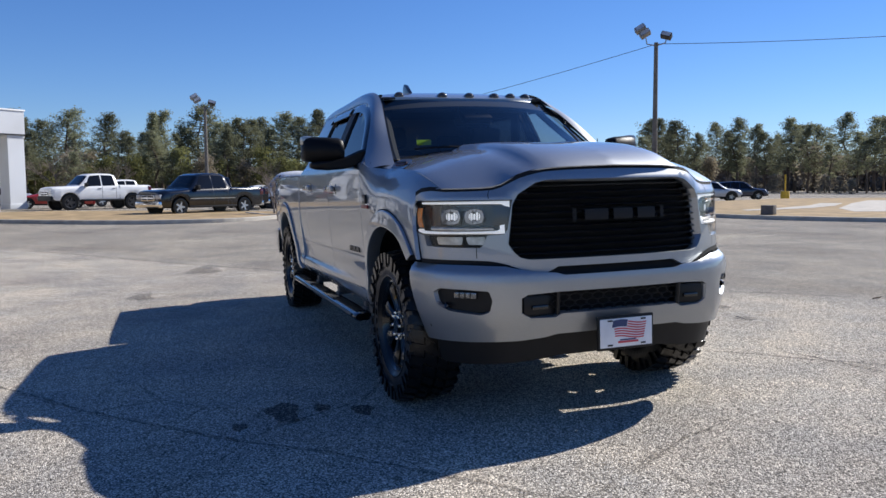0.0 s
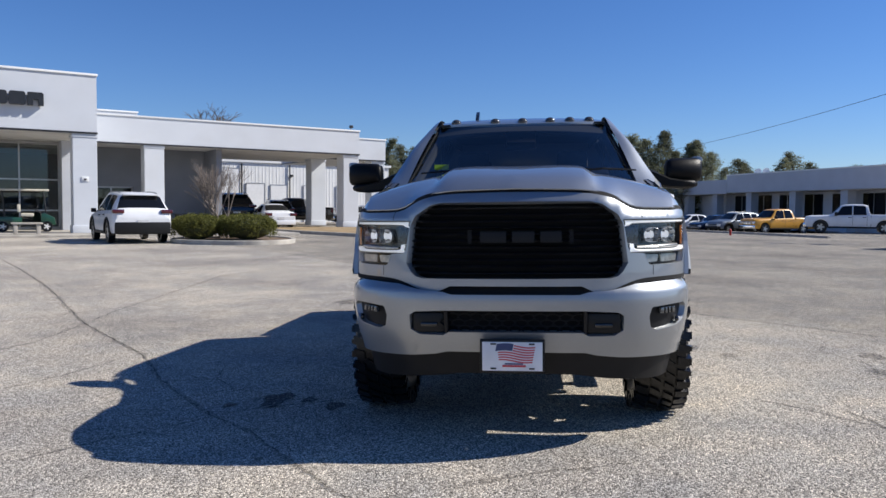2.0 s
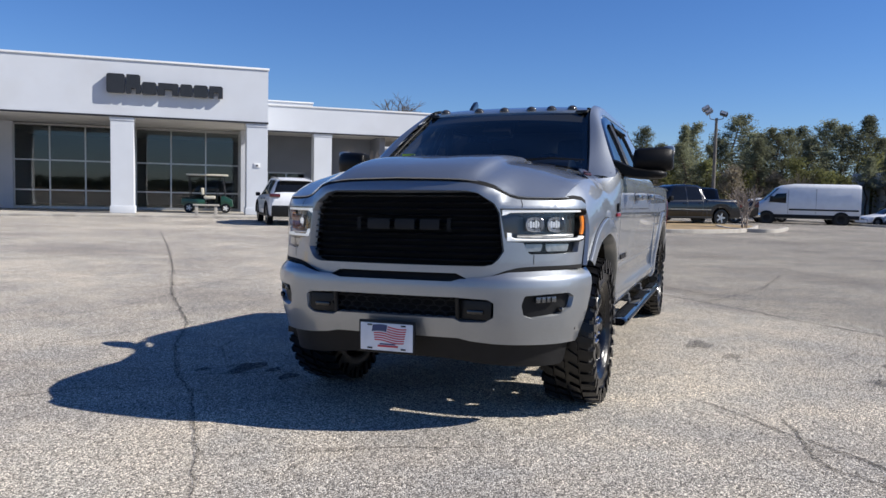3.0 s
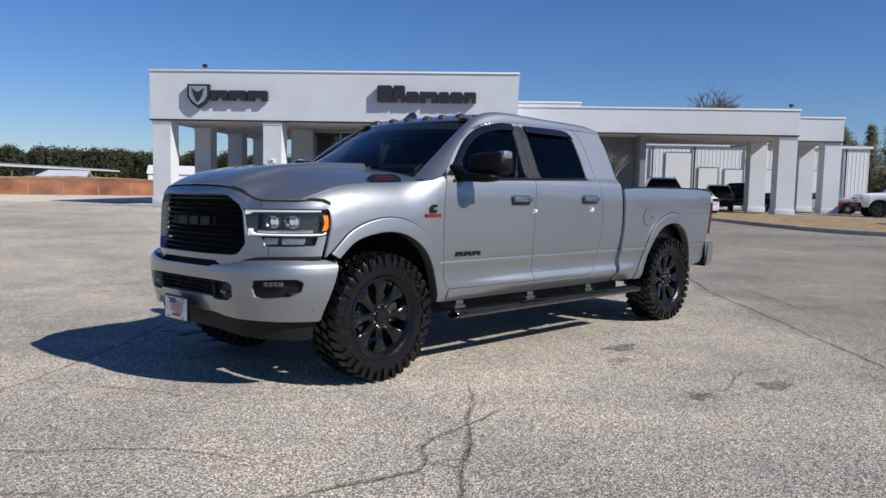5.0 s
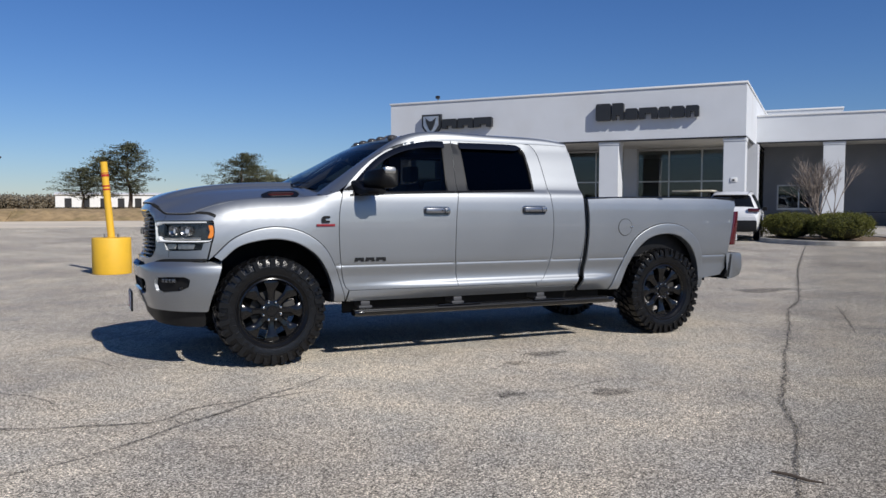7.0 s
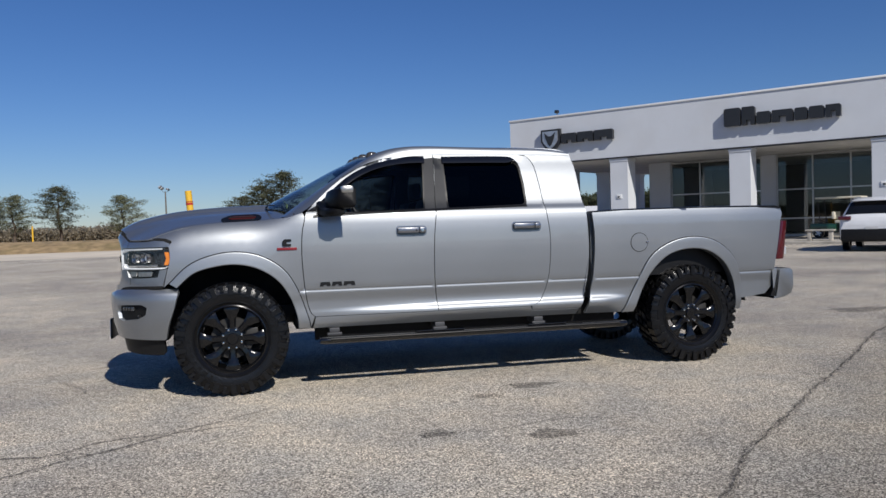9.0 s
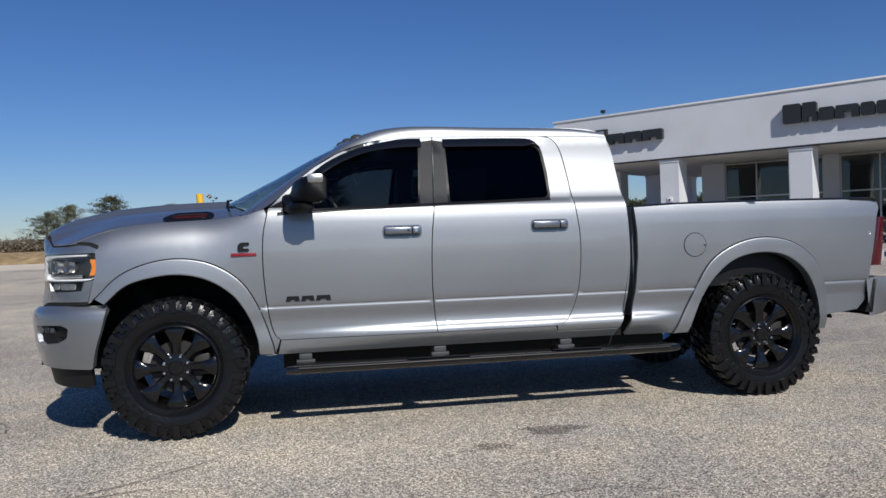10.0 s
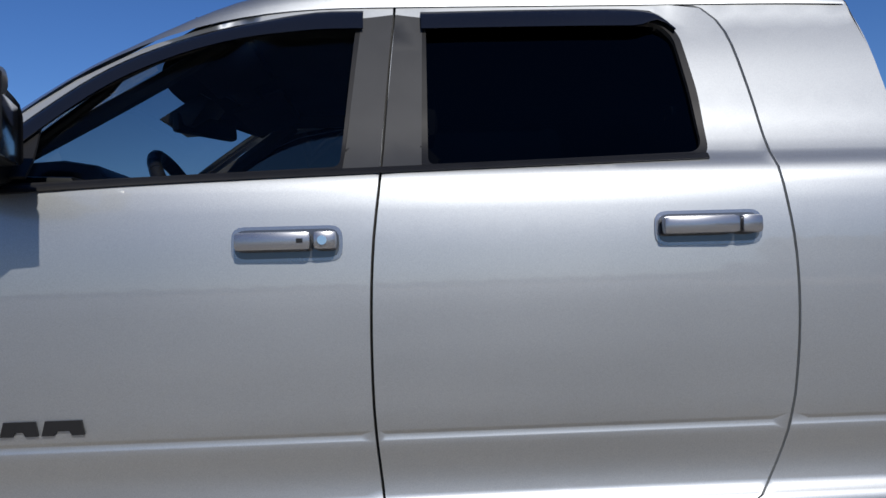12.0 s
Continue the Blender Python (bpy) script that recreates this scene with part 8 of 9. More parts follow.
    # turn signal on the outer corner
    panel("turn_signal", [g(nose_sx(-0.500, 1), 1.140), g(nose_sx(-0.480, 1), 1.140), g(nose_sx(-0.458, 1), 1.112), g(nose_sx(-0.458, 1), 1.062), g(nose_sx(-0.480, 1), 1.040), g(nose_sx(-0.505, 1), 1.040), g(nose_sx(-0.492, 1), 1.09)], nose_surf(-0.010), AMBER, hl, flip=True, thick=0.01, label="amber turn signal")
    lo = panel("lower_lamp", [g(ny(0.659), 1.000), g(nose_sx(-0.535, 1), 0.999), g(nose_sx(-0.556, 1), 0.946), g(ny(0.800), 0.942), g(ny(0.690), 0.942)], nose_surf(-0.030), LAMP_BLACK, truck, flip=True, thick=0, label="clear lower lamp")
    for y0, y1 in ((0.676, 0.766), (0.769, 0.876)):
        panel("lamp_bowl", rounded([g(ny(y0), 0.992), g(ny(y1), 0.991), g(ny(y1) - 0.012, 0.953), g(ny(y0) + 0.008, 0.952)], 0.01), nose_surf(-0.018), LOWER_BOWL, lo, flip=True, thick=0.008, label="clear reflector bowl")
    lens = panel("lens", [g(ny(0.556), 1.178), g(mid, 1.179), g(nose_sx(-0.468, 1), 1.170), g(end, 1.12), g(end, 1.05), g(nose_sx(-0.475, 1), 1.015), g(mid, 1.000), g(nose_sx(-0.555, 1), 0.946), g(ny(0.800), 0.942), g(ny(0.690), 0.942), g(ny(0.657), 1.001), g(ny(0.588), 1.006), g(ny(0.576), 1.03)], nose_surf(0.001), LENS_GLASS, hl, flip=True, thick=0)
    lens.visible_shadow = False

# ---- front bumper
def by(y):
    return bump_s(y)


e0 = bump_sx(-0.395, 1)
half = [(0.0, 0.798), (by(0.33), 0.798), (by(0.38), 0.812), (by(0.47), 0.818), (by(0.55), 0.832), (by(0.63), 0.848), (by(0.80), 0.854), (e0, 0.853), (e0 - 0.006, 0.80), (bump_sx(-0.425, 1), 0.70), (bump_sx(-0.47, 1), 0.57), (bump_sx(-0.515, 1), 0.462), (bump_sx(-0.53, 1), 0.455), (by(0.80), 0.462), (by(0.55), 0.472), (by(0.42), 0.484), (by(0.36), 0.498), (0.0, 0.500)]
mouth = [(0.0, 0.716), (by(0.36), 0.716), (by(0.52), 0.708), (by(0.545), 0.690), (by(0.545), 0.615), (by(0.50), 0.588), (by(0.38), 0.586), (by(0.345), 0.604), (0.0, 0.604)]
fog = [(by(0.690), 0.728), (by(0.80), 0.735), (by(0.885), 0.737), (by(0.905), 0.715), (by(0.900), 0.655), (by(0.86), 0.622), (by(0.74), 0.606), (by(0.695), 0.622), (by(0.680), 0.68)]
bumper = panel("front_bumper", mirrored(half), bump_surf(), SILVER, truck, holes=[mirrored(mouth), rounded(fog, 0.012), rounded([(-a, b) for a, b in fog], 0.012)], cell=0.045, thick=0.045, flip=True, label="silver painted steel bumper", lines=(0.50, 0.53, 0.56, 0.59, 0.74, 0.752, 0.764, 0.776, 0.788, 0.80, 0.815, 0.83, 0.845, 0.86))
panel("bumper_gap", mirrored([(0.0, 0.90), (by(0.85), 0.90), (by(0.85), 0.80), (by(0.6), 0.77), (0.0, 0.77)]), bump_surf(-0.055), SHADOW_GAP, bumper, flip=True, thick=0)
panel("mouth_back", mirrored([(0.0, 0.74), (by(0.57), 0.74), (by(0.57), 0.57), (0.0, 0.57)]), bump_surf(-0.085), SHADOW_GAP, bumper, flip=True, thick=0)
air = bmesh.new()
# hexagon lattice in the middle of the lower opening
for r in range(4):
    for c in range(11):
        cx, cz = -0.325 + c * 0.065 + (0.0325 if r % 2 else 0), 0.622 + r * 0.030
        hexa = [bump_surf(-0.03)(cx + 0.036 * math.cos(math.pi * k / 3), cz + 0.019 * math.sin(math.pi * k / 3)) for k in range(6)]
        for k in range(6):
            tube(air, hexa[k], hexa[(k + 1) % 6], 0.0045, seg=4, caps=False)
part("lower_grille", air, BLACK_SATIN, bumper, "black honeycomb lower grille")
for s in (-1, 1):
    c = bump_surf(-0.035)(s * by(0.455), 0.652)
    part("tow_hook_bezel", boxes((c.x - 0.005, c.x + 0.06, c.y - 0.085, c.y + 0.085, 0.596, 0.70), bevel=0.012), BLACK_SATIN, bumper)
    part("tow_hook", boxes((c.x - 0.02, c.x + 0.02, c.y - 0.045, c.y + 0.045, 0.628, 0.650), bevel=0.008), BLACK_GLOSS, bumper)
    part("divider", tube(bmesh.new(), bump_surf(-0.02)(s * by(0.352), 0.60), bump_surf(-0.02)(s * by(0.352), 0.712), 0.012, seg=8), BLACK_SATIN, bumper)
    fb = panel("fog_bezel", [(s * a, b) for a, b in fog], bump_surf(-0.030), PLASTIC, bumper, flip=True, thick=0, label="black fog-lamp bezel")
    c = bump_surf(-0.018)(s * by(0.80), 0.705)
    t = (bump_surf()(s * by(0.83), 0.705) - bump_surf()(s * by(0.77), 0.705)).normalized()
    m = Matrix.Translation(c) @ t.to_track_quat("X", "Z").to_matrix().to_4x4()
    b = bmesh.new()
    box(b, -0.062, 0.062, -0.012, 0.012, -0.016, 0.016, bevel=0.006, m=m)
    fl = part("fog_lamp", b, FOG_BOWL, fb, "clear fog lamp")
    b = bmesh.new()
    for k in (-0.03, 0.0, 0.03):
        box(b, k - 0.002, k + 0.002, -0.016, 0.016, -0.014, 0.014, m=m)
    part("lamp_rib", b, LAMP_BLACK, fl)
    c = bump_surf(-0.012)(s * by(0.865), 0.648)
    b = lathe([(0.0, -0.006), (0.012, -0.006), (0.016, 0.0), (0.016, 0.01)], 14)
    b.transform(Matrix.Translation(c))
    part("sensor", b, BLACK_GLOSS, fb)
# air dam under the bumper
panel("air_dam", mirrored([(0.0, 0.53), (by(0.36), 0.53), (by(0.60), 0.51), (by(0.80), 0.49), (bump_sx(-0.535, 1), 0.48), (bump_sx(-0.545, 1), 0.345), (bump_sx(-0.57, 1), 0.328), (by(0.80), 0.333), (by(0.5), 0.352), (by(0.30), 0.374), (0.0, 0.378)]), bump_surf(-0.035), PLASTIC, truck, flip=True, thick=0.03, cell=0.06, label="black plastic air dam")

# front plate with a flag picture
pl = part("number_plate", boxes((-1.022, -1.008, -0.150, 0.176, 0.405, 0.580), bevel=0.006), BLACK_SATIN, truck, "white front plate with a flag picture")
part("plate_face", boxes((-1.027, -1.0225, -0.138, 0.164, 0.420, 0.566), bevel=0.002), PLATE_WHITE, pl)


def wave(y, z):
    k = (0.10 - y) / 0.20
    return Vector((-1.029, y - 0.20 * (z - 0.51), z + 0.006 * math.sin(6.0 * k) - 0.006 * k))


for i in range(7):
    z = 0.470 + i * 0.0125
    y1 = 0.012 if i > 3 else 0.085 - 0.004 * (3 - i)
    rows = [[wave(y, z), wave(y, z + 0.0065)] for y in [y1 + (-0.095 - y1) * k / 14 for k in range(15)]]
    strip(rows, PLATE_RED, "flag_stripe", pl)
rows = [[wave(y, 0.520), wave(y, 0.556)] for y in [0.100 - 0.085 * k / 8 for k in range(9)]]
strip(rows, PLATE_BLUE, "flag_field", pl)
part("plate_bar", boxes((-1.0300, -1.0275, -0.055, 0.062, 0.440, 0.450)), PLATE_RED, pl)
part("plate_bar", boxes((-1.0300, -1.0275, -0.040, 0.050, 0.453, 0.459)), PLATE_BLUE, pl)
for y in (-0.085, 0.108):
    for z in (0.432, 0.556):
        part("plate_slot", boxes((-1.0295, -1.0272, y - 0.014, y + 0.014, z - 0.004, z + 0.004)), BLACK_SATIN, pl)
# ---- wheels
DISC = material("brake_disc_steel", (0.045, 0.043, 0.04), 0.5, 0.6)
def tyre_bm():
    bm = lathe([(0.262, -0.115), (0.275, -0.135), (0.292, -0.147), (0.295, -0.154), (0.301, -0.154), (0.304, -0.150), (0.335, -0.157), (0.356, -0.157), (0.358, -0.162), (0.364, -0.162), (0.366, -0.157), (0.405, -0.150), (0.425, -0.138), (0.430, -0.10), (0.431, 0.0), (0.430, 0.10), (0.425, 0.138), (0.405, 0.150), (0.36, 0.157), (0.30, 0.150), (0.265, 0.12)], 72, caps=False)
    return bm


def lug(bm, a, w, y0, y1, r0, r1, skew=0.0, shoulder=0.0):
    """One tread block at angle a."""
    vs = []
    for r in (r0, r1):
        for y, da in ((y0, -w + skew), (y0, w + skew), (y1, w - skew), (y1, -w - skew)):
            rr = r - (shoulder if (abs(y) > 0.145 and r == r1) else 0)
            k = 0.9 if r == r1 else 1.0
            vs.append(bm.verts.new((rr * math.cos(a + da * k), y, rr * math.sin(a + da * k))))
    for f in ((0, 1, 2, 3), (7, 6, 5, 4), (0, 4, 5, 1), (1, 5, 6, 2), (2, 6, 7, 3), (3, 7, 4, 0)):
        bm.faces.new([vs[i] for i in f])


def tread_bm():
    bm = bmesh.new()
    n = 36
    for i in range(n):
        a = 2 * math.pi * i / n
        h = math.pi / n
        for s in (-1, 1):
            lug(bm, a + (h if s > 0 else 0), h * 0.70, s * 0.085, s * 0.160, 0.415, 0.446, 0.02 * s, 0.014)
            lug(bm, a + (h if s > 0 else 0) + 0.4 * h, h * 0.62, s * 0.012, s * 0.074, 0.42, 0.446, 0.045 * s)
        # side biters on the shoulder
        for s in (-1, 1):
            y = s * 0.152
            lug(bm, a + (h if s > 0 else 0), h * (0.60 if i % 2 else 0.38), y, y + s * 0.020, 0.352 if i % 2 else 0.380, 0.434)
    bmesh.ops.recalc_face_normals(bm, faces=bm.faces)
    return bm


def rim_bm():
    return lathe([(0.262, 0.12), (0.268, -0.112), (0.272, -0.128), (0.262, -0.132), (0.252, -0.120), (0.246, -0.100), (0.238, -0.05), (0.236, 0.10)], 56, caps=False)


def spoke_bm():
    """One flared spoke pointing up, in wheel space (axle along y, outside towards -y)."""
    bm = bmesh.new()
    rows = []
    for r, w, d in ((0.070, 0.030, -0.096), (0.105, 0.028, -0.098), (0.150, 0.030, -0.103), (0.190, 0.040, -0.112), (0.226, 0.058, -0.118), (0.250, 0.068, -0.110)):
        rows.append([bm.verts.new(c) for c in ((-w, d + 0.04, r), (-w, d + 0.014, r), (-w * 0.55, d, r), (w * 0.55, d, r), (w, d + 0.014, r), (w, d + 0.04, r))])
    for a, b in zip(rows, rows[1:]):
        for k in range(5):
            bm.faces.new((a[k], a[k + 1], b[k + 1], b[k]))
    bm.faces.new(rows[0])
    bm.faces.new(rows[-1][::-1])
    bmesh.ops.recalc_face_normals(bm, faces=bm.faces)
    return bm


def wheel(x, s):
    """s = -1: driver's side; the wheel faces out."""
    w = part("wheel", tyre_bm(), RUBBER, truck, "black aluminium wheel with a chunky mud tyre", smooth=50)
    w.matrix_basis = pose(x, s * 0.826, 0.440, 0, 0 if s < 0 else 17, 0 if s < 0 else 180) @ Matrix.Diagonal((1, 0.90, 1, 1))
    part("tread", tread_bm(), RUBBER, w, smooth=None)
    for k in list(range(0, 7)) + list(range(18, 25)):
        mark = bmesh.new()
        lug(mark, 2 * math.pi * k / 36, 0.055 if k % 3 else 0.03, -0.150, -0.1595, 0.314, 0.346, 0.0)
        bmesh.ops.recalc_face_normals(mark, faces=mark.faces)
        part("sidewall_mark", mark, RUBBER, w, smooth=None)
    rm = part("rim", rim_bm(), WHEEL_BLACK, w, "satin black rim", smooth=40)
    hub = lathe([(0.0, -0.118), (0.040, -0.118), (0.046, -0.112), (0.046, -0.100), (0.075, -0.098), (0.092, -0.092), (0.096, -0.06), (0.096, 0.0), (0.0, 0.0)], 32)
    part("hub_cap", hub, WHEEL_BLACK, w, smooth=40)
    for i in range(8):
        b = spoke_bm()
        b.transform(pose(0, 0, 0, 0, i * 45, 0))
        part("spoke", b, WHEEL_BLACK, w, smooth=40)
        n = lathe([(0.0, -0.020), (0.008, -0.019), (0.0115, -0.012), (0.0125, 0.012)], 8)
        a = radians(i * 45 + 22.5)
        n.transform(pose(0.076 * math.cos(a), -0.104, 0.076 * math.sin(a)))
        part("lug_nut", n, CHROME, w)
    disc = lathe([(0.0, -0.03), (0.165, -0.03), (0.168, -0.02), (0.168, 0.0), (0.0, 0.0)], 40)
    part("brake_disc", disc, DISC, w, "dull steel brake disc")
    part("caliper", boxes((0.10, 0.20, -0.05, 0.03, -0.06, 0.08), bevel=0.015), DISC, w)


for x in (0.0, 4.07):
    for s in (-1, 1):
        wheel(x, s)

# ---- running boards
BRACKET_GREY = material("bracket_grey", (0.055, 0.056, 0.06), 0.5, vary=0.15)
for s in (-1, 1):
    lo, hi = sorted((s * 0.845, s * 1.035))
    b = bmesh.new()
    sect = [(0.950, 0.388), (0.960, 0.370), (1.045, 0.364), (1.070, 0.376), (1.078, 0.396), (1.070, 0.414), (1.045, 0.424), (0.966, 0.424), (0.953, 0.412)]
    rows = []
    for x, k in ((0.680, 0.86), (0.700, 0.97), (0.74, 1.0), (2.0, 1.0), (3.32, 1.0), (3.36, 0.97), (3.38, 0.86)):
        rows.append([b.verts.new((x, s * (1.004 + (y - 1.004) * k), 0.395 + (z - 0.395) * k)) for y, z in sect])
    for p, q in zip(rows, rows[1:]):
        for i in range(len(sect)):
            b.faces.new((p[i], p[(i + 1) % len(sect)], q[(i + 1) % len(sect)], q[i]))
    b.faces.new(rows[0])
    b.faces.new(rows[-1][::-1])
    bmesh.ops.recalc_face_normals(b, faces=b.faces)
    rb = part("running_board", b, BLACK_GLOSS, truck, "black side step", smooth=50)
    rb.matrix_basis = Matrix.Translation((0, -s * 0.05, -0.002))
    for x0, x1 in ((1.46, 1.88), (2.45, 2.80)):
        lo, hi = sorted((s * 0.985, s * 1.065))
        part("step_pad", boxes((x0, x1, lo, hi, 0.4245, 0.433), bevel=0.003), BLACK_GLOSS, rb)
    ribs = bmesh.new()
    for i in range(96):
        x = 0.76 + i * 0.0265
        pad = 1.45 < x < 1.89 or 2.44 < x < 2.81
        for k, y in enumerate((0.992, 1.016, 1.040)):
            if not pad:
                box(ribs, x - 0.008 + 0.013 * (k % 2), x + 0.008 + 0.013 * (k % 2), *sorted((s * (y - 0.010), s * (y + 0.010))), 0.4235, 0.4285)
    ribs_ob = part("tread_strip", ribs, BLACK_SATIN, rb, smooth=None)
    ribs_ob["kind"] = "stuff"
    part("edge_trim", tube(bmesh.new(), (0.76, s * 1.0755, 0.404), (3.3, s * 1.0755, 0.404), 0.010, seg=10), BLACK_SATIN, rb)
    for x in (0.805, 1.692, 2.578):
        k = bmesh.new()
        lo, hi = sorted((s * 0.62, s * 0.96))
        box(k, x - 0.035, x + 0.035, lo, hi, 0.425, 0.475, bevel=0.008)
        box(k, x - 0.060, x + 0.060, *sorted((s * 0.935, s * 0.978)), 0.4245, 0.446, bevel=0.005)
        box(k, x - 0.042, x + 0.042, *sorted((s * 0.925, s * 0.972)), 0.446, 0.486, bevel=0.008)
        part("bracket", k, BRACKET_GREY, rb, "grey coated step bracket")

# ---- bed: rail caps, inner walls, tailgate, rear bumper
for s in (-1, 1):
    pts = [(3.09, 1.384), (3.4, 1.398), (4.2, 1.407), (4.98, 1.405), (5.03, 1.392)]
    rows = [[Vector((p.x, s * (o + 0.0), p.y + dz)) for o, dz in ((0.958, -0.014), (0.959, 0.003), (0.935, 0.009), (0.86, 0.009), (0.845, -0.02))] for p in resample(pts, 20)]
    strip(rows, BLACK_SATIN, "bed_rail_cap", truck, "black plastic bed rail cap")
    lo, hi = sorted((s * 0.82, s * 0.86))
    part("bed_inner_wall", boxes((3.09, 5.0, lo, hi, 0.85, 1.385)), BLACK_SATIN, truck)
part("bed_floor", boxes((3.09, 5.0, -0.86, 0.86, 0.80, 0.85)), BLACK_SATIN, truck)
part("bed_front_wall", boxes((3.085, 3.125, -0.93, 0.93, 0.62, 1.385)), SILVER, truck)
tg = part("tailgate", boxes((4.99, 5.07, -0.74, 0.74, 0.80, 1.400), bevel=0.015), SILVER, truck, "silver tailgate")
part("gate_handle", boxes((5.068, 5.085, -0.12, 0.12, 1.20, 1.28), bevel=0.01), BLACK_SATIN, tg)
rbm = bmesh.new()
sect = [(0.800, -0.02), (0.815, 0.03), (0.815, 0.17), (0.79, 0.20), (0.65, 0.205), (0.58, 0.18), (0.545, 0.10), (0.53, 0.0)]
rows = []
for y, dx in ((-0.955, -0.02), (-0.94, 0.0), (-0.80, 0.035), (-0.4, 0.05), (0.0, 0.055), (0.4, 0.05), (0.80, 0.035), (0.94, 0.0), (0.955, -0.02)):
    rows.append([rbm.verts.new((4.96 + (x if abs(y) < 0.95 else x * 0.9) + dx, y, z)) for z, x in sect])
for p, q in zip(rows, rows[1:]):
    for i in range(len(sect) - 1):
        rbm.faces.new((p[i], p[i + 1], q[i + 1], q[i]))
rbm.faces.new(rows[0])
rbm.faces.new(rows[-1][::-1])
bmesh.ops.recalc_face_normals(rbm, faces=rbm.faces)
rbp = part("rear_bumper", rbm, SILVER, truck, "silver rear step bumper", smooth=50)
part("step_tread", boxes((5.0, 5.17, -0.3, 0.3, 0.818, 0.826)), PLASTIC, rbp)
for s in (-1, 1):
    lo, hi = sorted((s * 0.66, s * 0.955))
    part("bumper_trim", prism([(4.90, 0.562), (4.965, 0.555), (5.012, 0.80), (4.978, 0.805), (4.945, 0.65)], lo, hi), PLASTIC, rbp)
part("hitch", boxes((5.0, 5.16, -0.06, 0.06, 0.44, 0.54), bevel=0.01), BLACK_SATIN, truck)

# ---- underbody: frame rails, axles, exhaust, floor, and added shade sheets
for s in (-1, 1):
    lo, hi = sorted((s * 0.38, s * 0.48))
    part("frame_rail", boxes((-0.75, 4.95, lo, hi, 0.50, 0.66), bevel=0.01), PLASTIC, truck)
    # added sheet, no real part: blocks light and stands in for shade below the sill
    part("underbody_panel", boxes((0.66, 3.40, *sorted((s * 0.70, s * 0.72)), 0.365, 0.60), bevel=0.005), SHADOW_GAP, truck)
    part("leaf_spring", chain(bmesh.new(), [(3.4, s * 0.55, 0.50), (4.07, s * 0.55, 0.40), (4.75, s * 0.55, 0.55)], [0.035, 0.045, 0.035], 6), PLASTIC, truck)
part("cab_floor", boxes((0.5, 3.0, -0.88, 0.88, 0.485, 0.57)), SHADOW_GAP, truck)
part("engine_bay", boxes((-0.72, 0.5, -0.42, 0.42, 0.55, 1.22)), PLASTIC, truck)
for x in (0.0, 4.07):
    part("axle", tube(bmesh.new(), (x, -0.75, 0.42), (x, 0.75, 0.42), 0.055, seg=12), PLASTIC, truck)
    d = bmesh.new()
    bmesh.ops.create_uvsphere(d, u_segments=14, v_segments=8, radius=0.17)
    d.transform(pose(x, 0.15 if x < 1 else 0, 0.42))
    part("differential", d, PLASTIC, truck)
part("exhaust", chain(bmesh.new(), [(0.9, 0.3, 0.48), (3.2, 0.35, 0.50), (4.5, 0.65, 0.55), (4.85, 0.85, 0.50)], [0.05, 0.05, 0.05, 0.05], 10), GALV, truck)
part("driveshaft", tube(bmesh.new(), (1.4, 0, 0.52), (3.95, 0, 0.44), 0.05), PLASTIC, truck)
part("front_crossmember", boxes((-0.70, -0.5, -0.62, 0.62, 0.42, 0.60), bevel=0.02), PLASTIC, truck)

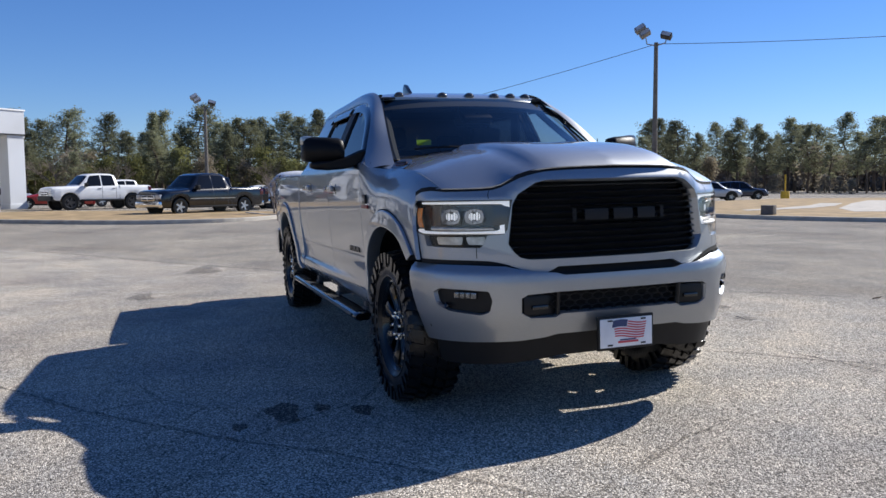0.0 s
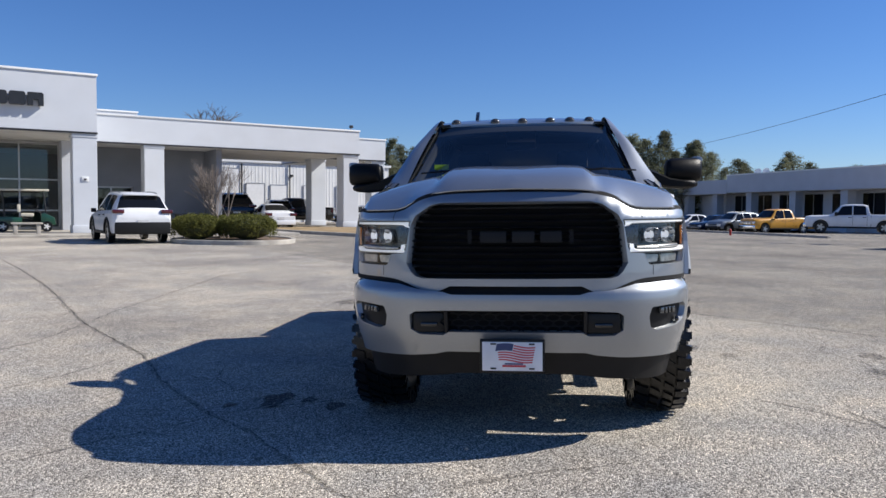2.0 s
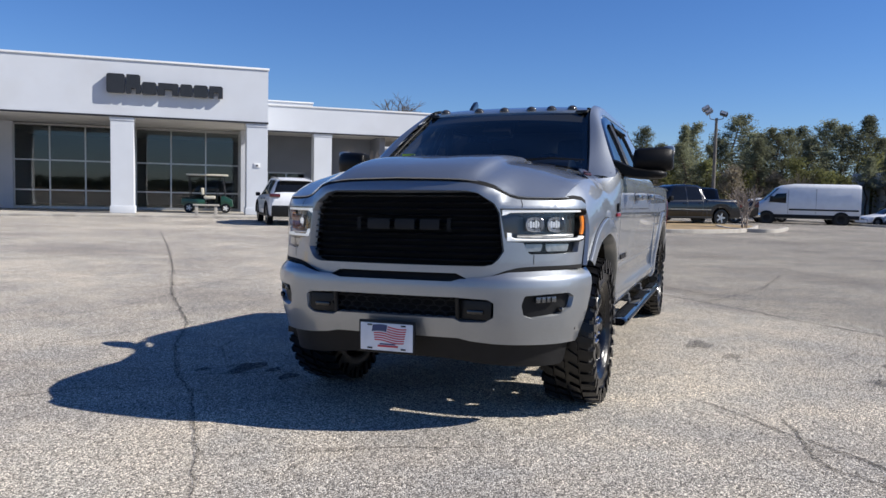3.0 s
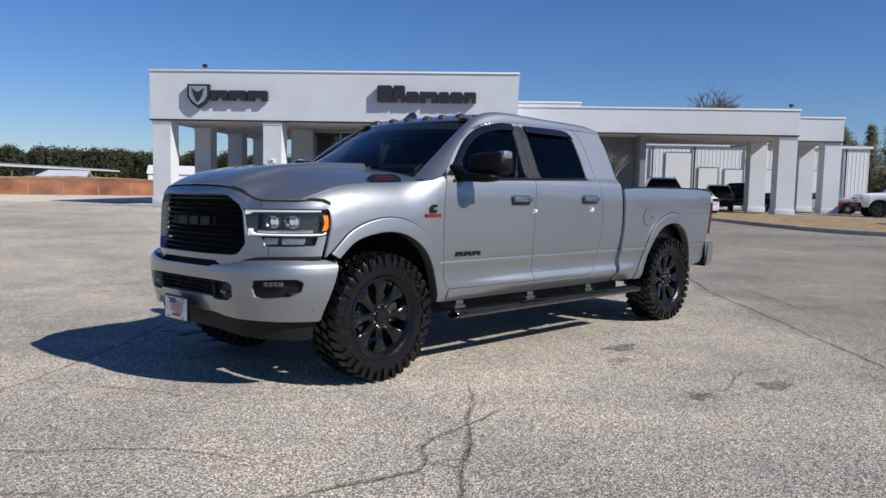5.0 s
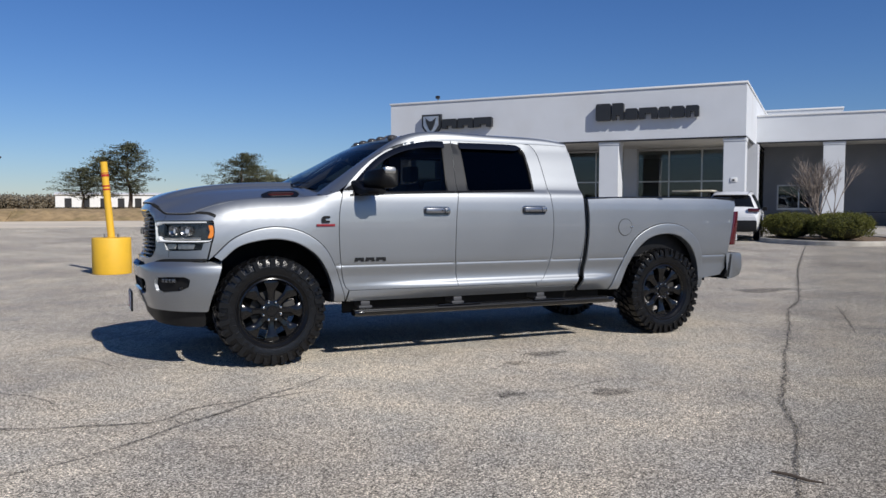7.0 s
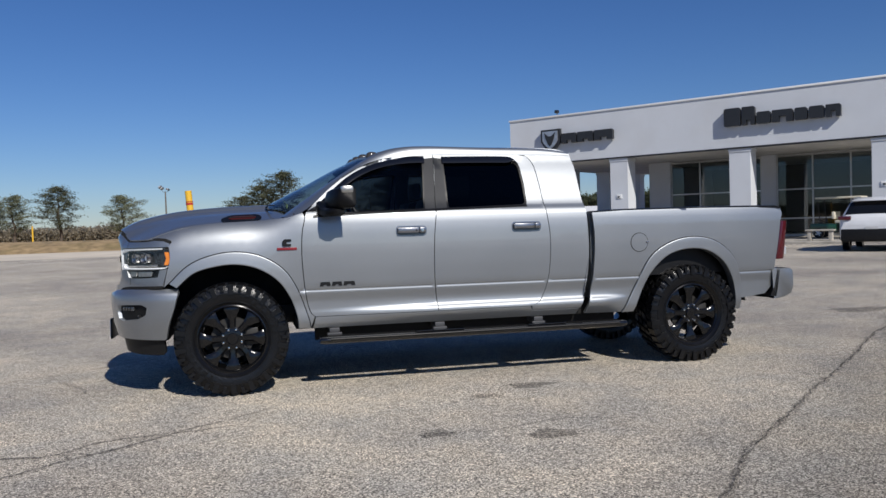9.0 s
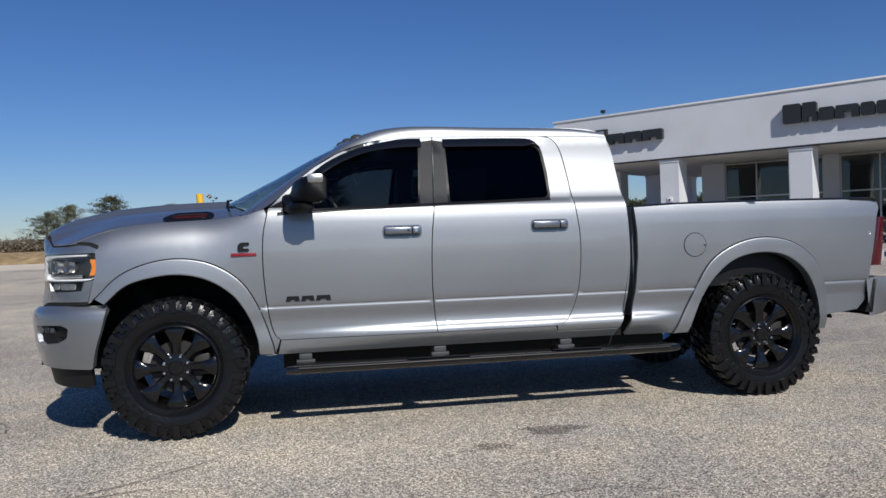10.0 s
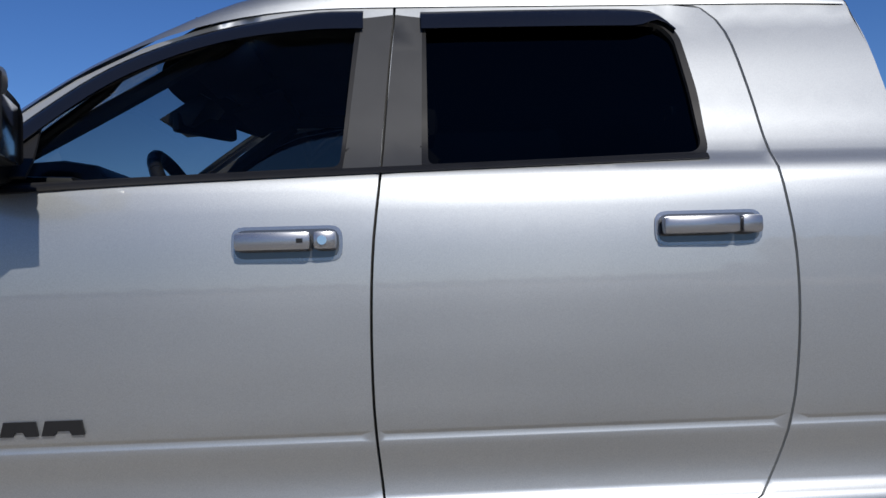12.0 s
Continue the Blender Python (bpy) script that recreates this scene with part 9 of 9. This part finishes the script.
# ---- towing mirrors
for s in (-1, 1):
    b = bmesh.new()
    prof = [(0.985, 1.450, 1.560, 0.715), (0.995, 1.442, 1.588, 0.712), (1.03, 1.438, 1.598, 0.714), (1.14, 1.436, 1.604, 0.732), (1.24, 1.438, 1.607, 0.762), (1.295, 1.444, 1.606, 0.786), (1.315, 1.458, 1.595, 0.800)]
    rows = []
    for y, z0, z1, x0 in prof:
        x0 += 0.03
        y = 1.035 + (y - 0.985) * 0.782
        h = z1 - z0
        rows.append([b.verts.new((x0 + x, s * y, z)) for x, z in ((0.130, z0 + 0.006), (0.040, z0), (0.012, z0 + 0.10 * h), (0.0, z0 + 0.5 * h), (0.016, z0 + 0.88 * h), (0.050, z1), (0.130, z1 - 0.004))])
    for p, q in zip(rows, rows[1:]):
        for i in range(7):
            b.faces.new((p[i], p[(i + 1) % 7], q[(i + 1) % 7], q[i]))
    b.faces.new(rows[0])
    b.faces.new(rows[-1][::-1])
    bmesh.ops.recalc_face_normals(b, faces=b.faces)
    mr = part("tow_mirror", b, material("mirror_plastic", (0.005, 0.005, 0.0055), 0.42, spec=0.16, vary=0.2, scale=200, bump=0.1, bump_scale=500) if s < 0 else bpy.data.materials["mirror_plastic"], truck, "black plastic towing mirror", smooth=50)
    lo, hi = sorted((s * 1.01, s * 1.245))
    gm = Matrix.Translation((0.900, s * 1.165, 1.50)) @ pose(0, 0, 0, 0, 0, s * -14)
    gb = bmesh.new()
    box(gb, -0.004, 0.003, -0.105, 0.105, -0.055, 0.075, bevel=0.002, m=gm)
    part("mirror_glass", gb, CHROME, mr, "mirror glass")
    arm = bmesh.new()
    rows = []
    for y, x0, x1, z0, z1 in ((0.905, 0.69, 0.80, 1.430, 1.52), (0.94, 0.69, 0.80, 1.415, 1.51), (0.985, 0.70, 0.80, 1.400, 1.49), (1.05, 0.71, 0.82, 1.388, 1.460), (1.14, 0.725, 0.85, 1.383, 1.446), (1.22, 0.755, 0.88, 1.390, 1.444), (1.255, 0.79, 0.87, 1.402, 1.436)):
        rows.append([arm.verts.new((x, s * y, z)) for x, z in ((x0, z0 + 0.012), (x0 + 0.02, z0), (x1 - 0.02, z0), (x1, z0 + 0.012), (x1, z1 - 0.012), (x1 - 0.02, z1), (x0 + 0.02, z1), (x0, z1 - 0.012))])
    for p, q in zip(rows, rows[1:]):
        for i in range(8):
            arm.faces.new((p[i], p[(i + 1) % 8], q[(i + 1) % 8], q[i]))
    arm.faces.new(rows[0])
    arm.faces.new(rows[-1][::-1])
    bmesh.ops.recalc_face_normals(arm, faces=arm.faces)
    part("mirror_arm", arm, bpy.data.materials["mirror_plastic"], mr, smooth=50)
    sail = [(0.605, 1.434), (0.84, 1.434), (0.84, 1.60), (0.72, 1.500)]
    panel("mirror_sail", sail, lambda x, z: Vector((x, s * (side_y(x, z) + 0.006), z)), BLACK_SATIN, mr, flip=s > 0, thick=0.008)
    ln = bmesh.new()
    box(ln, 0.845, 0.945, *sorted((s * 1.225, s * 1.302)), 1.556, 1.616, bevel=0.022)
    part("marker_lens", ln, LOWER_BOWL, mr, "clear marker lens on the mirror corner")

VISOR = material("visor_cloth", (0.020, 0.020, 0.021), 0.9)
part("header_lining", boxes((1.10, 1.20, -0.40, 0.40, 1.862, 1.880), bevel=0.006), VISOR, truck)
# ---- cabin: dashboard, wheel, seats, lining
part("dashboard", prism([(0.45, 1.05), (0.45, 1.40), (0.62, 1.465), (0.88, 1.455), (0.95, 1.36), (0.90, 1.05)], -0.80, 0.80, bevel=0.02), BLACK_SATIN, truck, "dark dashboard")
sw = bmesh.new()
pts = []
for i in range(29):
    a = 2 * math.pi * i / 28
    pts.append(Vector((1.075 - 0.19 * math.sin(a) * 0.50, -0.40 + 0.19 * math.cos(a), 1.395 + 0.19 * math.sin(a) * 0.89)))
chain(sw, pts, [0.021] * 29, 10)
tube(sw, (1.075, -0.58, 1.395), (1.075, -0.22, 1.395), 0.020, seg=6)
tube(sw, (1.06, -0.40, 1.395), (0.85, -0.40, 1.33), 0.06, 0.04)
part("steering_wheel", sw, BLACK_SATIN, truck, "black steering wheel")


def seat(x, y, w, bench=False):
    st = part("seat", boxes((x, x + 0.52, y - w / 2, y + w / 2, 0.85, 1.02), bevel=0.05), SEAT_CLOTH, truck, "dark seat")
    bk = prism([(x + 0.42, 0.98), (x + 0.58, 0.98), (x + 0.74, 1.50), (x + 0.68, 1.56), (x + 0.58, 1.54)], y - w / 2 + 0.02, y + w / 2 - 0.02, bevel=0.03)
    part("backrest", bk, SEAT_CLOTH, st)
    for dy in ((0,) if not bench else (-0.45, 0.45)):
        h = bmesh.new()
        box(h, x + 0.64, x + 0.74, y + dy - 0.13, y + dy + 0.13, 1.575, 1.735, bevel=0.04)
        tube(h, (x + 0.69, y + dy - 0.06, 1.52), (x + 0.69, y + dy - 0.06, 1.60), 0.008)
        tube(h, (x + 0.69, y + dy + 0.06, 1.52), (x + 0.69, y + dy + 0.06, 1.60), 0.008)
        part("headrest", h, SEAT_CLOTH, st)


seat(1.10, -0.42, 0.52)
seat(1.10, 0.42, 0.52)
seat(2.05, 0.0, 1.40, True)
part("centre_console", boxes((0.95, 1.75, -0.14, 0.14, 0.80, 1.16), bevel=0.03), BLACK_SATIN, truck)
part("headliner", boxes((1.16, 2.85, -0.64, 0.64, 1.885, 1.90)), HEADLINER, truck)
mir_bm = boxes((-0.02, 0.02, -0.14, 0.14, -0.036, 0.036), bevel=0.018)
mir_bm.transform(pose(1.02, 0.0, 1.735, 0, -8, -34))
mir = part("inner_mirror", mir_bm, BLACK_SATIN, truck, "black interior mirror on a windscreen stem")
part("mirror_stem", tube(bmesh.new(), (0.93, 0, 1.775), (1.0, 0, 1.745), 0.014), BLACK_SATIN, mir)
part("sensor_housing", prism([(0.885, 1.748), (0.93, 1.718), (1.00, 1.722), (1.07, 1.815), (1.03, 1.838)], -0.11, 0.11, bevel=0.018), BLACK_SATIN, truck, "black sensor housing behind the windscreen")
part("cluster_hood", prism([(0.58, 1.44), (0.60, 1.495), (0.66, 1.522), (0.78, 1.528), (0.87, 1.512), (0.90, 1.475), (0.885, 1.43)], -0.62, -0.20, bevel=0.02), BLACK_SATIN, truck, "rounded instrument hood")
for s in (-1, 1):
    if s < 0:
        part("grab_handle", chain(bmesh.new(), [(0.74, s * 0.80, 1.52), (0.80, s * 0.775, 1.56), (0.95, s * 0.735, 1.69), (0.99, s * 0.735, 1.735)], [0.014] * 4, 8), BLACK_SATIN, truck)
    part("pillar_lining", chain(bmesh.new(), [Vector((p.x + 0.045, s * (p.y - 0.035), p.z - 0.035)) for p in (screen_edge(k / 8) for k in range(9))], [0.024 if s < 0 else 0.036] * 9, 8), VISOR, truck)
    vis = boxes((-0.10, 0.10, -0.24, 0.24, -0.012, 0.012), bevel=0.008)
    vis.transform(pose(1.19, s * 0.36, 1.845, 0, -16, 0))
    part("sun_visor", vis, VISOR, truck)
    part("door_lining", boxes((0.62, 2.6, *sorted((s * 0.86, s * 0.88)), 0.60, 1.40)), BLACK_SATIN, truck)
    part("roof_lining", boxes((1.25, 2.86, *sorted((s * 0.625, s * 0.645)), 1.845, 1.925)), HEADLINER, truck)
    part("pillar_lining", boxes((1.64, 1.78, *sorted((s * 0.66, s * 0.68)), 1.40, 1.88)), HEADLINER, truck)
part("cab_back_lining", boxes((2.80, 2.84, -0.75, 0.75, 0.6, 1.42)), SEAT_CLOTH, truck)

# the roof rises and reaches back a little towards the rear of the cab
UPPER_PARTS = ("roof", "roof_rail", "windscreen", "windscreen_seal", "sun_band", "marker_lamp", "aerial_fin")
for _ob in [c for c in bpy.data.objects if c.type == "MESH"]:
    _top = _ob
    while _top.parent:
        _top = _top.parent
    if _top is truck:
        _upper = _ob.name.split(".")[0] in UPPER_PARTS
        for _v in _ob.data.vertices:
            if 1.42 < _v.co.z < 2.1 and _v.co.x > 0.55:
                _up, _back = smoothstep(1.42, 1.88, _v.co.z), smoothstep(1.52, 1.94, _v.co.z)
                _lift = smoothstep(0.6, 0.95, _v.co.x) if _upper else smoothstep(1.858, 1.884, _v.co.z)
                _v.co.z += 0.018 * _up * smoothstep(1.0, 1.6, _v.co.x) + 0.016 * _lift
                _v.co.x += 0.065 * _back * smoothstep(2.5, 2.95, _v.co.x)
